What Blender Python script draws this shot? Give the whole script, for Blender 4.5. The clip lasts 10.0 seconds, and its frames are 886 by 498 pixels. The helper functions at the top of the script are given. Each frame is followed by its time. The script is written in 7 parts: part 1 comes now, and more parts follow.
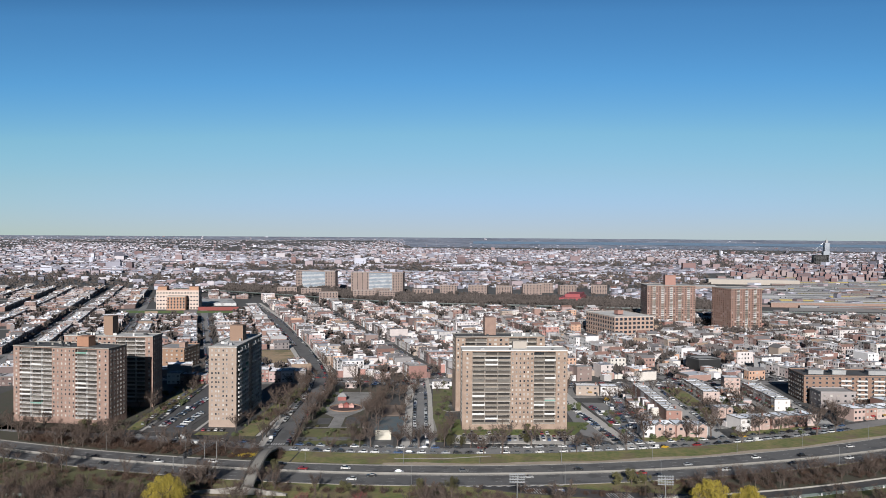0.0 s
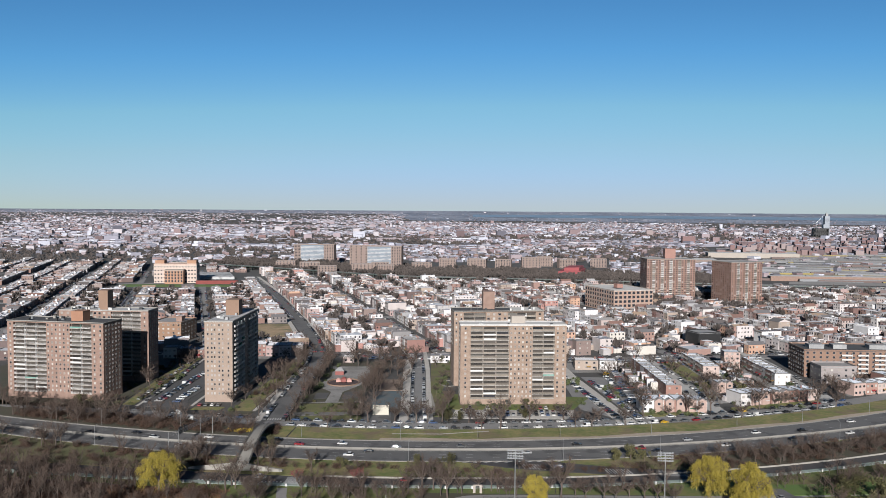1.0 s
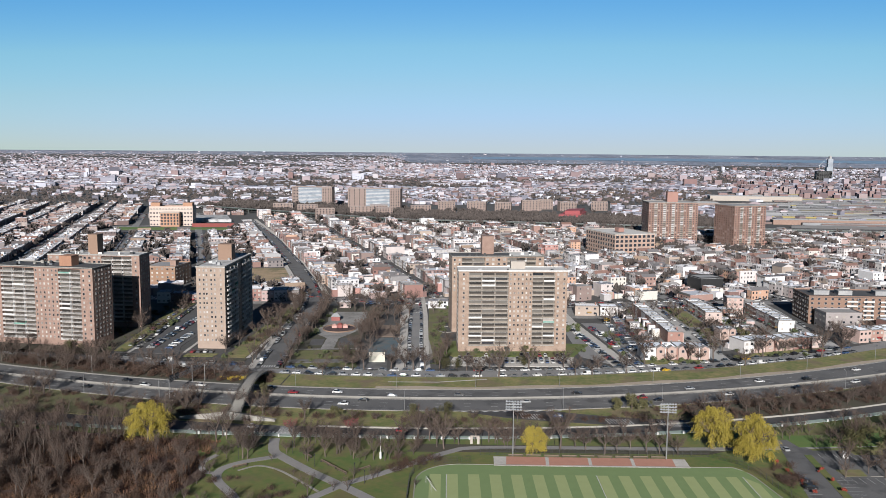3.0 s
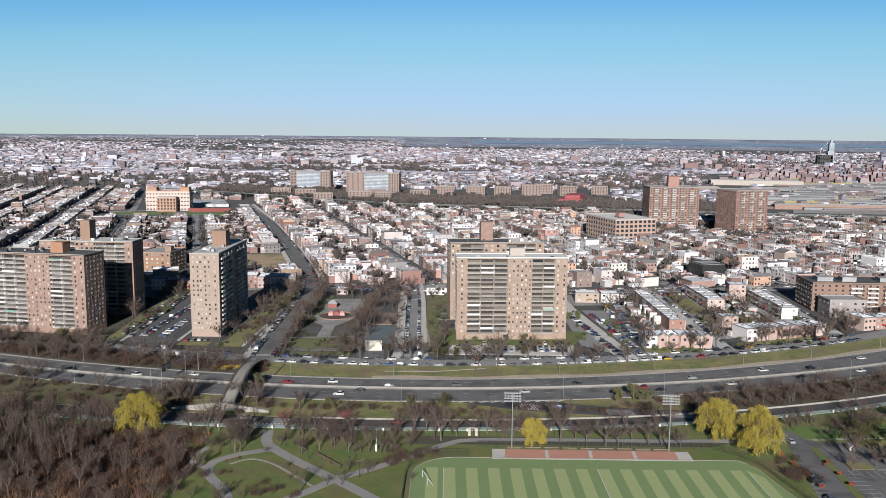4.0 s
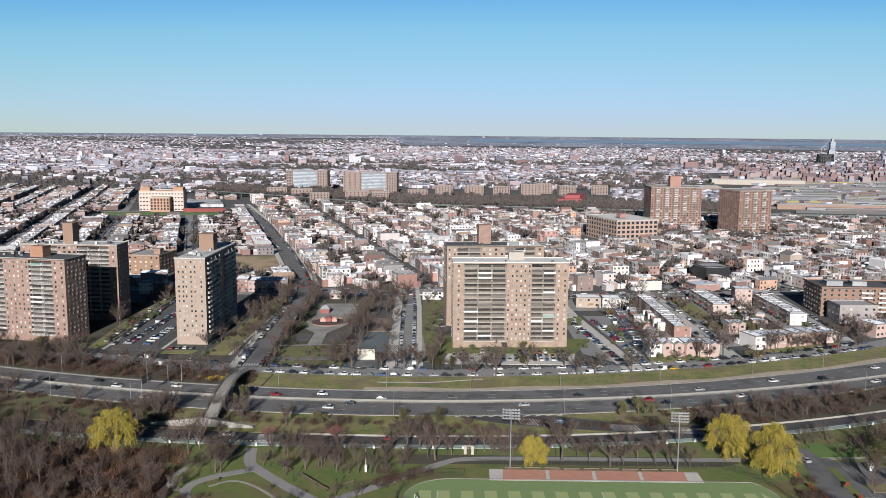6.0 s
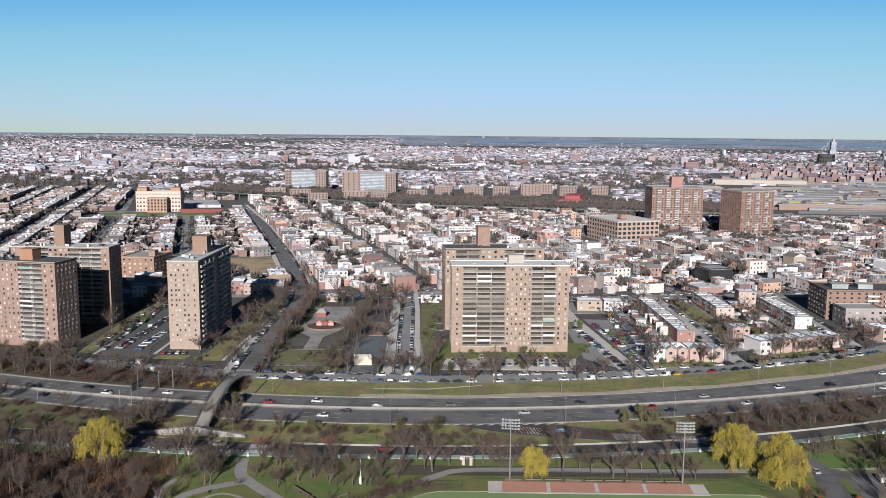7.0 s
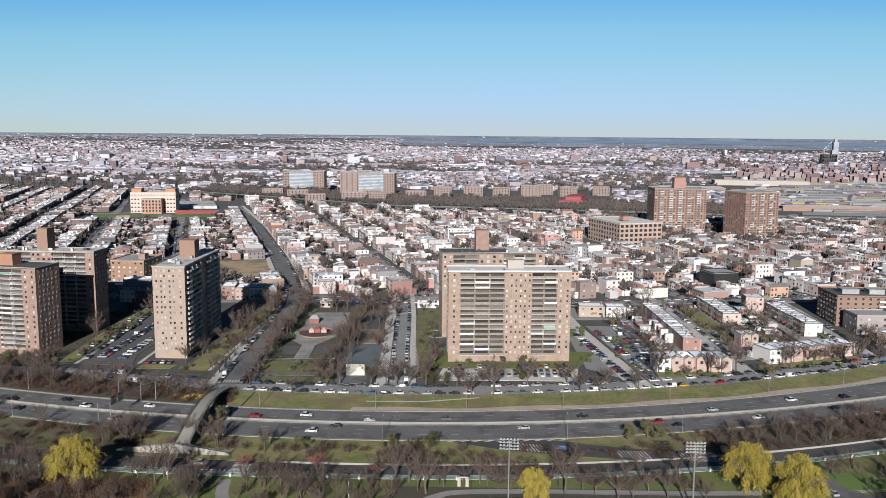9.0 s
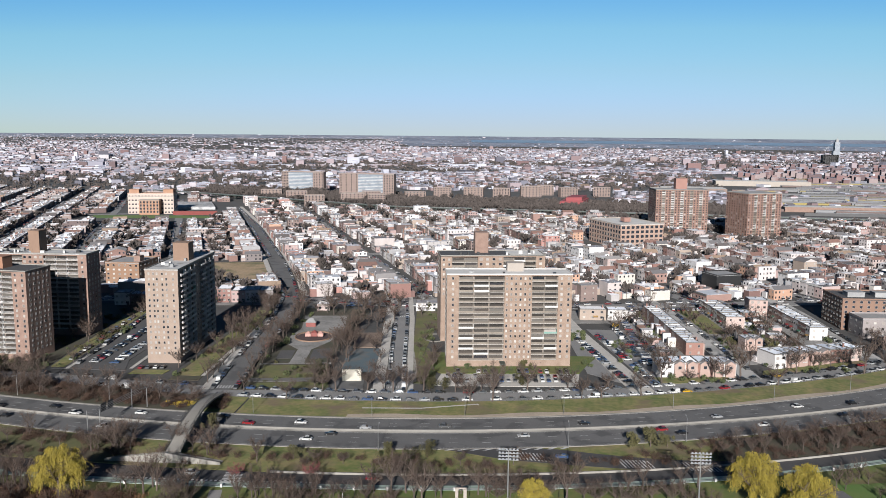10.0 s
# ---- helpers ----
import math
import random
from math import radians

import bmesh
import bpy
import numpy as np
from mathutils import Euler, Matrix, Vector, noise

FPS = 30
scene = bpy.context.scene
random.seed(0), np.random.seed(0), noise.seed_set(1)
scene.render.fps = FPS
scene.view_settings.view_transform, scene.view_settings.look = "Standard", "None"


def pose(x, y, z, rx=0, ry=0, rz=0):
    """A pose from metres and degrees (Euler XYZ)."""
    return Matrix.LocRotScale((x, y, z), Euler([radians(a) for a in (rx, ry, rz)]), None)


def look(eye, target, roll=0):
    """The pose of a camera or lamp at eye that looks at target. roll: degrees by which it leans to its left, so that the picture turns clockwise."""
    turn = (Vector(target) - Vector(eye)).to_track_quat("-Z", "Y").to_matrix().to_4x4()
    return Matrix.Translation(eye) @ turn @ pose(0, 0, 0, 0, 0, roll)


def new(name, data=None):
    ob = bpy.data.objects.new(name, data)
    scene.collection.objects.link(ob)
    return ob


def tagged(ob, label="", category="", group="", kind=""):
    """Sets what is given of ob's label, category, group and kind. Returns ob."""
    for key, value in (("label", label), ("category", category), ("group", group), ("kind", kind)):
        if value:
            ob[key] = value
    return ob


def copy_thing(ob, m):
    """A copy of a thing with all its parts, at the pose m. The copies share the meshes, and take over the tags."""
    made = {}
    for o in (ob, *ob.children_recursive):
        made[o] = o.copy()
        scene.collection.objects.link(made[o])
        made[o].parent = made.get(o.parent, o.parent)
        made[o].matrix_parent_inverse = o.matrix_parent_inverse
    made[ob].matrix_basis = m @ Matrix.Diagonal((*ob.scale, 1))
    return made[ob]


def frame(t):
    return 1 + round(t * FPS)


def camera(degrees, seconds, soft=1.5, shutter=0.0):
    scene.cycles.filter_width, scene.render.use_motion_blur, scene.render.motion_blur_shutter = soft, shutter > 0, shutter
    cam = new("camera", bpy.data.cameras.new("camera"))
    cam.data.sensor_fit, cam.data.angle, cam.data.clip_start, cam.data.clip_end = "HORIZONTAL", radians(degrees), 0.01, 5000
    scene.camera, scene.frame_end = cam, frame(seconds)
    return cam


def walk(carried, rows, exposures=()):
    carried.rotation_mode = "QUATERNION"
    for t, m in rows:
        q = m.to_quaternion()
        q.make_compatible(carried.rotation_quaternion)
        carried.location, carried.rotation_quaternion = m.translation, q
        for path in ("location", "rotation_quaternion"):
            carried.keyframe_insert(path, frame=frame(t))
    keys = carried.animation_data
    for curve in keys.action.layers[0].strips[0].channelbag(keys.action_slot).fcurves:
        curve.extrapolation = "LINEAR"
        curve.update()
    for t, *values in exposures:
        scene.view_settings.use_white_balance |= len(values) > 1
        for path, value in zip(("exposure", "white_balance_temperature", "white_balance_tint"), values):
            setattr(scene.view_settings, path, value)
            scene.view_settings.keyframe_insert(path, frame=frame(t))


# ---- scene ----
cam = camera(56.0, 10.0, soft=0.8)
PATH = [
    (0, (-0.884, 0.735, 111.77), (-1.036, 2.728, 111.734), 0.4),
    (0.5, (-0.692, 3.892, 111.776), (-0.842, 5.885, 111.719), 0.4),
    (1, (-0.531, 7.031, 111.785), (-0.681, 9.023, 111.685), 0.4),
    (1.5, (-0.413, 10.195, 111.804), (-0.563, 12.184, 111.663), 0.4),
    (2, (-0.37, 13.467, 111.816), (-0.519, 15.453, 111.64), 0.5),
    (2.5, (-0.368, 16.988, 111.842), (-0.516, 18.972, 111.633), 0.5),
    (3, (-0.343, 20.903, 111.893), (-0.491, 22.883, 111.655), 0.5),
    (3.2, (-0.32, 22.52, 111.93), (-0.468, 24.499, 111.68), 0.5),
    (4.3, (-0.10, 32.22, 112.24), (-0.246, 34.195, 111.9615), 0.5),
    (4.5, (-0.07, 34.022, 112.287), (-0.216, 35.997, 112.008), 0.5),
    (5, (0.035, 38.612, 112.371), (-0.111, 40.587, 112.092), 0.5),
    (5.5, (0.141, 43.297, 112.449), (-0.004, 45.273, 112.17), 0.5),
    (7, (0.364, 57.31, 112.722), (0.22, 59.285, 112.443), 0.5),
    (7.5, (0.487, 61.818, 112.753), (0.343, 63.793, 112.474), 0.5),
    (8, (0.639, 66.176, 112.769), (0.495, 68.151, 112.49), 0.5),
    (8.5, (0.83, 70.414, 112.775), (0.686, 72.39, 112.496), 0.5),
    (9, (1.04, 74.562, 112.777), (0.895, 76.537, 112.498), 0.5),
    (9.5, (1.24, 78.62, 112.775), (1.095, 80.595, 112.496), 0.5),
    (10, (1.434, 82.618, 112.766), (1.288, 84.593, 112.488), 0.5),
]
walk(cam, [(t, look(eye, target, roll)) for t, eye, target, roll in PATH], exposures=[(0, 1.08), (2.5, 1.2), (4.5, 1.27), (10, 1.27)])

# ---- light ----
SUN_ELEVATION, SUN_AZIMUTH = 20.5, 0.5   # degrees; the shadows fall straight away from the first viewpoint
SKY_HUES = [(2.2, (0.15, 0.36, 0.55)), (3.1, (0.42, 0.90, 1.16)), (4.2, (0.48, 0.98, 1.20)), (5.8, (0.70, 1.0, 1.0)), (7.6, (0.69, 0.84, 0.90)), (9.5, (0.61, 0.70, 0.91)),
            (11.0, (0.545, 0.60, 0.87)), (13.5, (0.46, 0.497, 0.78)), (24.0, (0.30, 0.315, 0.45))]     # sky brightness, tint
world = bpy.data.worlds.new("world")
scene.world = world
world.use_nodes = True
wn, wl = world.node_tree.nodes, world.node_tree.links
wn.clear()
sky = wn.new("ShaderNodeTexSky")
sky.sky_type = "NISHITA"
sky.sun_disc = False
sky.sun_elevation = radians(SUN_ELEVATION)
sky.sun_rotation = radians(180 + SUN_AZIMUTH)
sky.altitude, sky.air_density, sky.dust_density, sky.ozone_density = 0, 0.6, 0.15, 0.9
background = wn.new("ShaderNodeBackground")
background.inputs["Strength"].default_value = 0.039
wout = wn.new("ShaderNodeOutputWorld")
tint = wn.new("ShaderNodeMix")          # a cold, clear spring sky
tint.data_type, tint.blend_type = "RGBA", "MULTIPLY"
tint.inputs["Factor"].default_value = 1.0
grey = wn.new("ShaderNodeRGBToBW")
bright = wn.new("ShaderNodeMapRange")
bright.inputs["From Min"].default_value, bright.inputs["From Max"].default_value = 2.0, 26.0
hue = wn.new("ShaderNodeValToRGB")      # deep blue aloft, milky near the horizon
for i, (level, c) in enumerate(SKY_HUES):
    stop = hue.color_ramp.elements[i] if i < 2 else hue.color_ramp.elements.new(1.0)
    stop.position, stop.color = (level - 2.0) / 24.0, (*c, 1)
wl.new(sky.outputs[0], grey.inputs[0])
wl.new(grey.outputs[0], bright.inputs["Value"])
wl.new(bright.outputs[0], hue.inputs["Fac"])
wl.new(hue.outputs["Color"], tint.inputs["B"])
wl.new(sky.outputs[0], tint.inputs["A"])
wl.new(tint.outputs["Result"], background.inputs["Color"])
wl.new(background.outputs[0], wout.inputs["Surface"])
sun = new("sun", bpy.data.lights.new("sun", "SUN"))
sun.data.energy, sun.data.angle, sun.data.color = 5.0, radians(0.53), (1.0, 0.965, 0.93)
sun_way = Vector((math.sin(radians(SUN_AZIMUTH)), math.cos(radians(SUN_AZIMUTH)), -math.tan(radians(SUN_ELEVATION))))
sun.matrix_world = Matrix.Translation((0, -100, 300)) @ sun_way.to_track_quat("-Z", "Y").to_matrix().to_4x4()

# ---- materials ----
def links_of(m):
    return m.node_tree.nodes, m.node_tree.links


ALBEDO_SCALE = 0.415      # darkens every base colour: deeper shade is put into the colours, against raised exposure


def material(name, a, b=None, scale=0.5, fine=6.0, rough=0.85, metal=0.0, bump=0.0, island=0.0, each=0.0, palette=None, patch=None):
    """Two tones mixed by noise at two scales. island / each: random brightness per mesh island or per object.
    palette: colours drawn at random per island ('island') or per object ('object')."""
    m = bpy.data.materials.new(name)
    m.use_nodes = True
    nodes, link = links_of(m)
    nodes.clear()
    out = nodes.new("ShaderNodeOutputMaterial")
    shader = nodes.new("ShaderNodeBsdfPrincipled")
    link.new(shader.outputs[0], out.inputs[0])
    shader.inputs["Roughness"].default_value = rough
    shader.inputs["Metallic"].default_value = metal
    b = b or tuple(c * 0.78 for c in a)
    a, b = (tuple(c * ALBEDO_SCALE for c in q) for q in (a, b)) if not palette else (a, b)
    geo = nodes.new("ShaderNodeNewGeometry")
    n1, n2 = nodes.new("ShaderNodeTexNoise"), nodes.new("ShaderNodeTexNoise")
    for n, s in ((n1, scale), (n2, fine)):
        n.inputs["Scale"].default_value = s
        n.inputs["Detail"].default_value = 4
        link.new(geo.outputs["Position"], n.inputs["Vector"])
    ave = nodes.new("ShaderNodeMath")
    ave.operation = "MULTIPLY_ADD"
    ave.inputs[1].default_value, ave.inputs[2].default_value = 0.45, 0.0
    link.new(n2.outputs["Fac"], ave.inputs[0])
    summed = nodes.new("ShaderNodeMath")
    summed.operation = "MULTIPLY_ADD"
    summed.inputs[1].default_value = 0.55
    link.new(n1.outputs["Fac"], summed.inputs[0])
    link.new(ave.outputs[0], summed.inputs[2])
    ramp = nodes.new("ShaderNodeMapRange")
    ramp.inputs["From Min"].default_value, ramp.inputs["From Max"].default_value = 0.36, 0.64
    link.new(summed.outputs[0], ramp.inputs["Value"])
    mix = nodes.new("ShaderNodeMix")
    mix.data_type = "RGBA"
    link.new(ramp.outputs[0], mix.inputs["Factor"])
    mix.inputs["A"].default_value, mix.inputs["B"].default_value = (*a, 1), (*b, 1)
    colour = mix.outputs["Result"]
    if patch:
        third, size, low, high = patch
        n3 = nodes.new("ShaderNodeTexNoise")
        n3.inputs["Scale"].default_value, n3.inputs["Detail"].default_value = size, 6
        link.new(geo.outputs["Position"], n3.inputs["Vector"])
        cut = nodes.new("ShaderNodeMapRange")
        cut.inputs["From Min"].default_value, cut.inputs["From Max"].default_value = low, high
        link.new(n3.outputs["Fac"], cut.inputs["Value"])
        over = nodes.new("ShaderNodeMix")
        over.data_type = "RGBA"
        link.new(cut.outputs[0], over.inputs["Factor"])
        link.new(colour, over.inputs["A"])
        over.inputs["B"].default_value = (*(q * ALBEDO_SCALE for q in third), 1)
        colour = over.outputs["Result"]
    if palette:
        kind, shades = palette
        pick = nodes.new("ShaderNodeValToRGB")
        pick.color_ramp.interpolation = "CONSTANT"
        for i, c in enumerate(shades):
            if i:
                stop = pick.color_ramp.elements.new(i / len(shades))
            else:
                pick.color_ramp.elements.remove(pick.color_ramp.elements[1])
                stop = pick.color_ramp.elements[0]
                stop.position = 0
            stop.color = (*(q * ALBEDO_SCALE for q in c), 1)
        if kind == "island":
            link.new(geo.outputs["Random Per Island"], pick.inputs["Fac"])
        else:
            info = nodes.new("ShaderNodeObjectInfo")
            link.new(info.outputs["Random"], pick.inputs["Fac"])
        times = nodes.new("ShaderNodeMix")
        times.data_type, times.blend_type = "RGBA", "MULTIPLY"
        times.inputs["Factor"].default_value = 1.0
        link.new(pick.outputs["Color"], times.inputs["A"])
        link.new(colour, times.inputs["B"])
        colour = times.outputs["Result"]
    if island or each:
        source = geo.outputs["Random Per Island"]
        if each:
            info = nodes.new("ShaderNodeObjectInfo")
            source = info.outputs["Random"]
        spread = island or each
        value = nodes.new("ShaderNodeMapRange")
        value.inputs["To Min"].default_value, value.inputs["To Max"].default_value = 1 - spread, 1 + spread
        link.new(source, value.inputs["Value"])
        hue = nodes.new("ShaderNodeHueSaturation")
        link.new(value.outputs[0], hue.inputs["Value"])
        link.new(colour, hue.inputs["Color"])
        colour = hue.outputs["Color"]
    link.new(colour, shader.inputs["Base Color"])
    if bump:
        bm_node = nodes.new("ShaderNodeBump")
        bm_node.inputs["Strength"].default_value = bump
        bm_node.inputs["Distance"].default_value = 0.2
        link.new(n2.outputs["Fac"], bm_node.inputs["Height"])
        link.new(bm_node.outputs[0], shader.inputs["Normal"])
    return m


ONE = (1, 1, 1)
DIM = (0.82, 0.82, 0.82)
WALLS = [(0.366, 0.196, 0.169), (0.898, 0.874, 0.884), (0.611, 0.492, 0.466), (0.254, 0.147, 0.132), (0.78, 0.701, 0.682), (0.518, 0.415, 0.346), (0.917, 0.902, 0.913),
         (0.411, 0.237, 0.2), (0.707, 0.627, 0.606), (0.32, 0.234, 0.212), (0.876, 0.828, 0.804), (0.365, 0.341, 0.343), (0.177, 0.118, 0.109), (0.661, 0.503, 0.477), (0.236, 0.217, 0.22), (0.837, 0.765, 0.756),
         (0.44, 0.273, 0.233), (0.835, 0.78, 0.714), (0.603, 0.571, 0.572), (0.861, 0.837, 0.846), (0.699, 0.431, 0.305), (0.551, 0.393, 0.373), (0.575, 0.306, 0.267), (0.87, 0.846, 0.847)]
ROOFS = [(1.09, 1.1, 1.18), (0.713, 0.724, 0.793), (1.67, 1.67, 1.75), (0.506, 0.529, 0.592), (0.92, 0.931, 1.01), (0.184, 0.178, 0.19),
         (1.32, 1.31, 1.35), (0.414, 0.414, 0.461), (0.391, 0.299, 0.284), (0.805, 0.851, 0.948), (1.49, 1.47, 1.49), (0.253, 0.247, 0.267)]
# dark brick tones, with the shade on the western facades put into them
WEST_WALLS = [(0.313, 0.184, 0.156), (0.239, 0.143, 0.129), (0.506, 0.414, 0.386), (0.202, 0.147, 0.143), (0.644, 0.607, 0.607), (0.368, 0.248, 0.216), (0.276, 0.239, 0.239), (0.423, 0.331, 0.304), (0.184, 0.12, 0.11), (0.35, 0.212, 0.175)]
PITCHED = [(0.20, 0.19, 0.20), (0.30, 0.17, 0.14), (0.38, 0.36, 0.36), (0.16, 0.14, 0.14), (0.42, 0.30, 0.22), (0.55, 0.54, 0.55)]

M_CITY = material("city_ground", (0.0504, 0.0497, 0.049), (0.09, 0.0878, 0.0864), 0.03, 0.4, 0.95)
M_ASPHALT = material("asphalt", (0.127, 0.127, 0.131), (0.184, 0.182, 0.184), 0.05, 1.5, 0.9, patch=((0.0978, 0.0978, 0.102), 0.11, 0.52, 0.6))
M_ASPHALT_OLD = material("worn_asphalt", (0.236, 0.236, 0.244), (0.35, 0.345, 0.341), 0.08, 1.2, 0.9)
M_ASPHALT_NEW = material("fresh_asphalt", (0.0495, 0.0473, 0.0495), (0.077, 0.0748, 0.077), 0.1, 1.5, 0.85)
M_ASPHALT_LOT = material("dark_asphalt", (0.075, 0.074, 0.077), (0.115, 0.112, 0.115), 0.1, 1.4, 0.9)
M_PAVEMENT = material("pavement_concrete", (0.744, 0.708, 0.66), (0.576, 0.552, 0.516), 0.15, 1.2, 0.9)
M_CONCRETE = material("concrete", (0.42, 0.40, 0.36), (0.33, 0.31, 0.28), 0.2, 2.0, 0.85)
M_MEDIAN = material("median_concrete", (0.33, 0.315, 0.29), (0.25, 0.24, 0.22), 0.2, 2.0, 0.85)
M_YARD = material("yard_concrete", (0.422, 0.41, 0.403), (0.211, 0.205, 0.191), 0.09, 0.6, 0.95)
M_STREET_PALE = material("pale_street", (0.52, 0.514, 0.501), (0.65, 0.637, 0.617), 0.08, 1.0, 0.9, patch=((0.351, 0.345, 0.338), 0.06, 0.5, 0.66))
M_PAINT = material("road_paint", (0.75, 0.75, 0.74), (0.6, 0.6, 0.6), 0.5, 4, 0.7)
M_GRASS = material("spring_grass", (0.111, 0.166, 0.0234), (0.351, 0.293, 0.111), 0.11, 0.45, 0.95, bump=0.3, patch=((0.221, 0.156, 0.0975), 0.07, 0.5, 0.68))
M_LAWN = material("park_lawn", (0.0796, 0.161, 0.0129), (0.206, 0.188, 0.0474), 0.07, 0.4, 0.95, bump=0.3, patch=((0.162, 0.125, 0.0494), 0.06, 0.55, 0.70))
M_LAWN_PLAY = material("playground_lawn", (0.115, 0.135, 0.03), (0.20, 0.19, 0.06), 0.1, 0.6, 0.95, bump=0.3, patch=((0.15, 0.11, 0.07), 0.09, 0.5, 0.66))
M_LAWN_BRIGHT = material("bright_lawn", (0.085, 0.20, 0.02), (0.14, 0.21, 0.035), 0.1, 1.0, 0.95, bump=0.3)
M_EARTH = material("leaf_litter", (0.0808, 0.0578, 0.0382), (0.051, 0.0595, 0.0221), 0.12, 0.8, 0.95, bump=0.3)
M_OLIVE = material("olive_rough_grass", (0.10, 0.115, 0.03), (0.16, 0.145, 0.05), 0.12, 0.8, 0.95, bump=0.3, patch=((0.09, 0.06, 0.04), 0.06, 0.5, 0.66))
M_MARSH = material("marsh_earth", (0.111, 0.0475, 0.0294), (0.0638, 0.0346, 0.0238), 0.1, 1.0, 0.95, bump=0.3)
M_DIRT = material("bare_dirt", (0.6, 0.504, 0.396), (0.456, 0.372, 0.288), 0.1, 1.0, 0.95)
M_DRY_GRASS = material("dry_grass", (0.56, 0.40, 0.24), (0.38, 0.28, 0.16), 0.1, 0.4, 0.95, patch=((0.17, 0.17, 0.07), 0.05, 0.5, 0.64))
M_TURF = material("turf_dark", (0.216, 0.32, 0.118), (0.242, 0.353, 0.132), 0.3, 4, 0.9)
M_TURF_LIGHT = material("turf_light", (0.433, 0.509, 0.22), (0.395, 0.469, 0.199), 0.3, 4, 0.9)
M_TERRACE = material("red_terrace", (0.66, 0.33, 0.24), (0.58, 0.28, 0.2), 0.3, 3, 0.85)
M_BIKE = material("green_lane_paint", (0.34, 0.47, 0.40), (0.42, 0.50, 0.45), 0.1, 1.5, 0.85)
M_BRICK_TAN = material("tan_brick", (0.30, 0.205, 0.152), (0.44, 0.325, 0.255), 0.35, 2.4, 0.85, bump=0.05)
M_BRICK_BEIGE = material("beige_brick", (0.442, 0.337, 0.27), (0.362, 0.271, 0.216), 0.3, 2.4, 0.85, bump=0.05)
M_BRICK_RED = material("red_brick", (0.43, 0.235, 0.19), (0.375, 0.20, 0.165), 0.1, 1.8, 0.85, bump=0.05)
M_BRICK_BROWN = material("brown_brick", (0.279, 0.176, 0.138), (0.396, 0.261, 0.209), 0.35, 2.4, 0.85, bump=0.05)
M_BRICK_LIFT = material("lift_house_brick", (0.45, 0.232, 0.143), (0.375, 0.188, 0.116), 0.2, 1.8, 0.85)
M_BRICK_ORANGE = material("orange_brick", (0.34, 0.215, 0.15), (0.28, 0.175, 0.12), 0.1, 1.8, 0.85)
M_BRICK_YELLOW = material("yellow_brick", (0.357, 0.214, 0.138), (0.326, 0.192, 0.122), 0.1, 1.8, 0.85)
M_STONE = material("pale_stone", (0.518, 0.459, 0.407), (0.459, 0.407, 0.355), 0.1, 1.5, 0.85)
M_WHITE_ROOF = material("white_roof_membrane", (0.897, 0.885, 0.862), (0.759, 0.747, 0.724), 0.1, 1.0, 0.8)
M_DARK_ROOF = material("black_roof_felt", (0.055, 0.055, 0.06), (0.10, 0.10, 0.105), 0.1, 1.0, 0.85)
M_GREY_ROOF = material("grey_roof_felt", (0.34, 0.34, 0.35), (0.46, 0.46, 0.46), 0.1, 0.8, 0.85)
M_PALE_ROOF = material("pale_roof_felt", (0.56, 0.57, 0.58), (0.70, 0.70, 0.70), 0.1, 0.8, 0.85, patch=((0.36, 0.36, 0.37), 0.12, 0.52, 0.6))
M_RAIL_GREY = material("balcony_panel", (0.278, 0.232, 0.187), (0.191, 0.16, 0.13), 0.4, 3, 0.6, each=0.3)
M_RAIL_PALE = material("pale_railing", (0.783, 0.769, 0.756), (0.567, 0.553, 0.54), 0.3, 3, 0.6, each=0.3)
M_SLAB = material("balcony_slab", (0.69, 0.644, 0.586), None, 0.4, 3, 0.8)
M_PANE = material("window_pane", ONE, DIM, 0.5, 3, 0.12, palette=("object", [(0.03, 0.035, 0.045), (0.62, 0.57, 0.52), (0.12, 0.11, 0.11), (0.50, 0.45, 0.41), (0.05, 0.045, 0.045),
                  (0.74, 0.70, 0.65), (0.06, 0.06, 0.07), (0.34, 0.31, 0.29), (0.58, 0.53, 0.49)]))
# balcony glass; its dark tones also carry the shade inside the recessed bays
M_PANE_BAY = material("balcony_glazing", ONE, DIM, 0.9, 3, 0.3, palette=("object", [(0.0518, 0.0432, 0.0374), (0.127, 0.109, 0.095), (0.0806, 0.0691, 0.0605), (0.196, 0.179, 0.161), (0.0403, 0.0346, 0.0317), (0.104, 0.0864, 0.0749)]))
M_PANE_MANY = material("many_panes", ONE, DIM, 0.5, 3, 0.2, palette=("island", [(0.03, 0.035, 0.045), (0.07, 0.075, 0.09), (0.45, 0.43, 0.41), (0.04, 0.045, 0.05), (0.10, 0.10, 0.11), (0.04, 0.04, 0.05), (0.62, 0.60, 0.58)]))
M_PANE_DARK = material("dark_pane", (0.03, 0.035, 0.045), (0.06, 0.065, 0.08), 0.5, 3, 0.1)
M_FRAME = material("window_frame_paint", (0.465, 0.45, 0.427), None, 0.5, 4, 0.5)
M_STEEL = material("galvanised_steel", (0.52, 0.53, 0.54), None, 0.5, 5, 0.4, metal=0.6)
M_WHITE = material("white_paint", (0.8, 0.8, 0.79), (0.7, 0.7, 0.69), 0.4, 3, 0.6)
M_DARK_STEEL = material("dark_steel", (0.05, 0.05, 0.052), None, 0.5, 5, 0.5, metal=0.3)
M_GREEN_STEEL = material("green_steel", (0.07, 0.10, 0.085), None, 0.5, 5, 0.6)
M_RUBBER = material("tyre_rubber", (0.02, 0.02, 0.02), None, 1, 8, 0.8)
M_BARK = material("bark", (0.0994, 0.0735, 0.0606), (0.159, 0.119, 0.0988), 0.4, 3, 0.95, each=0.25)
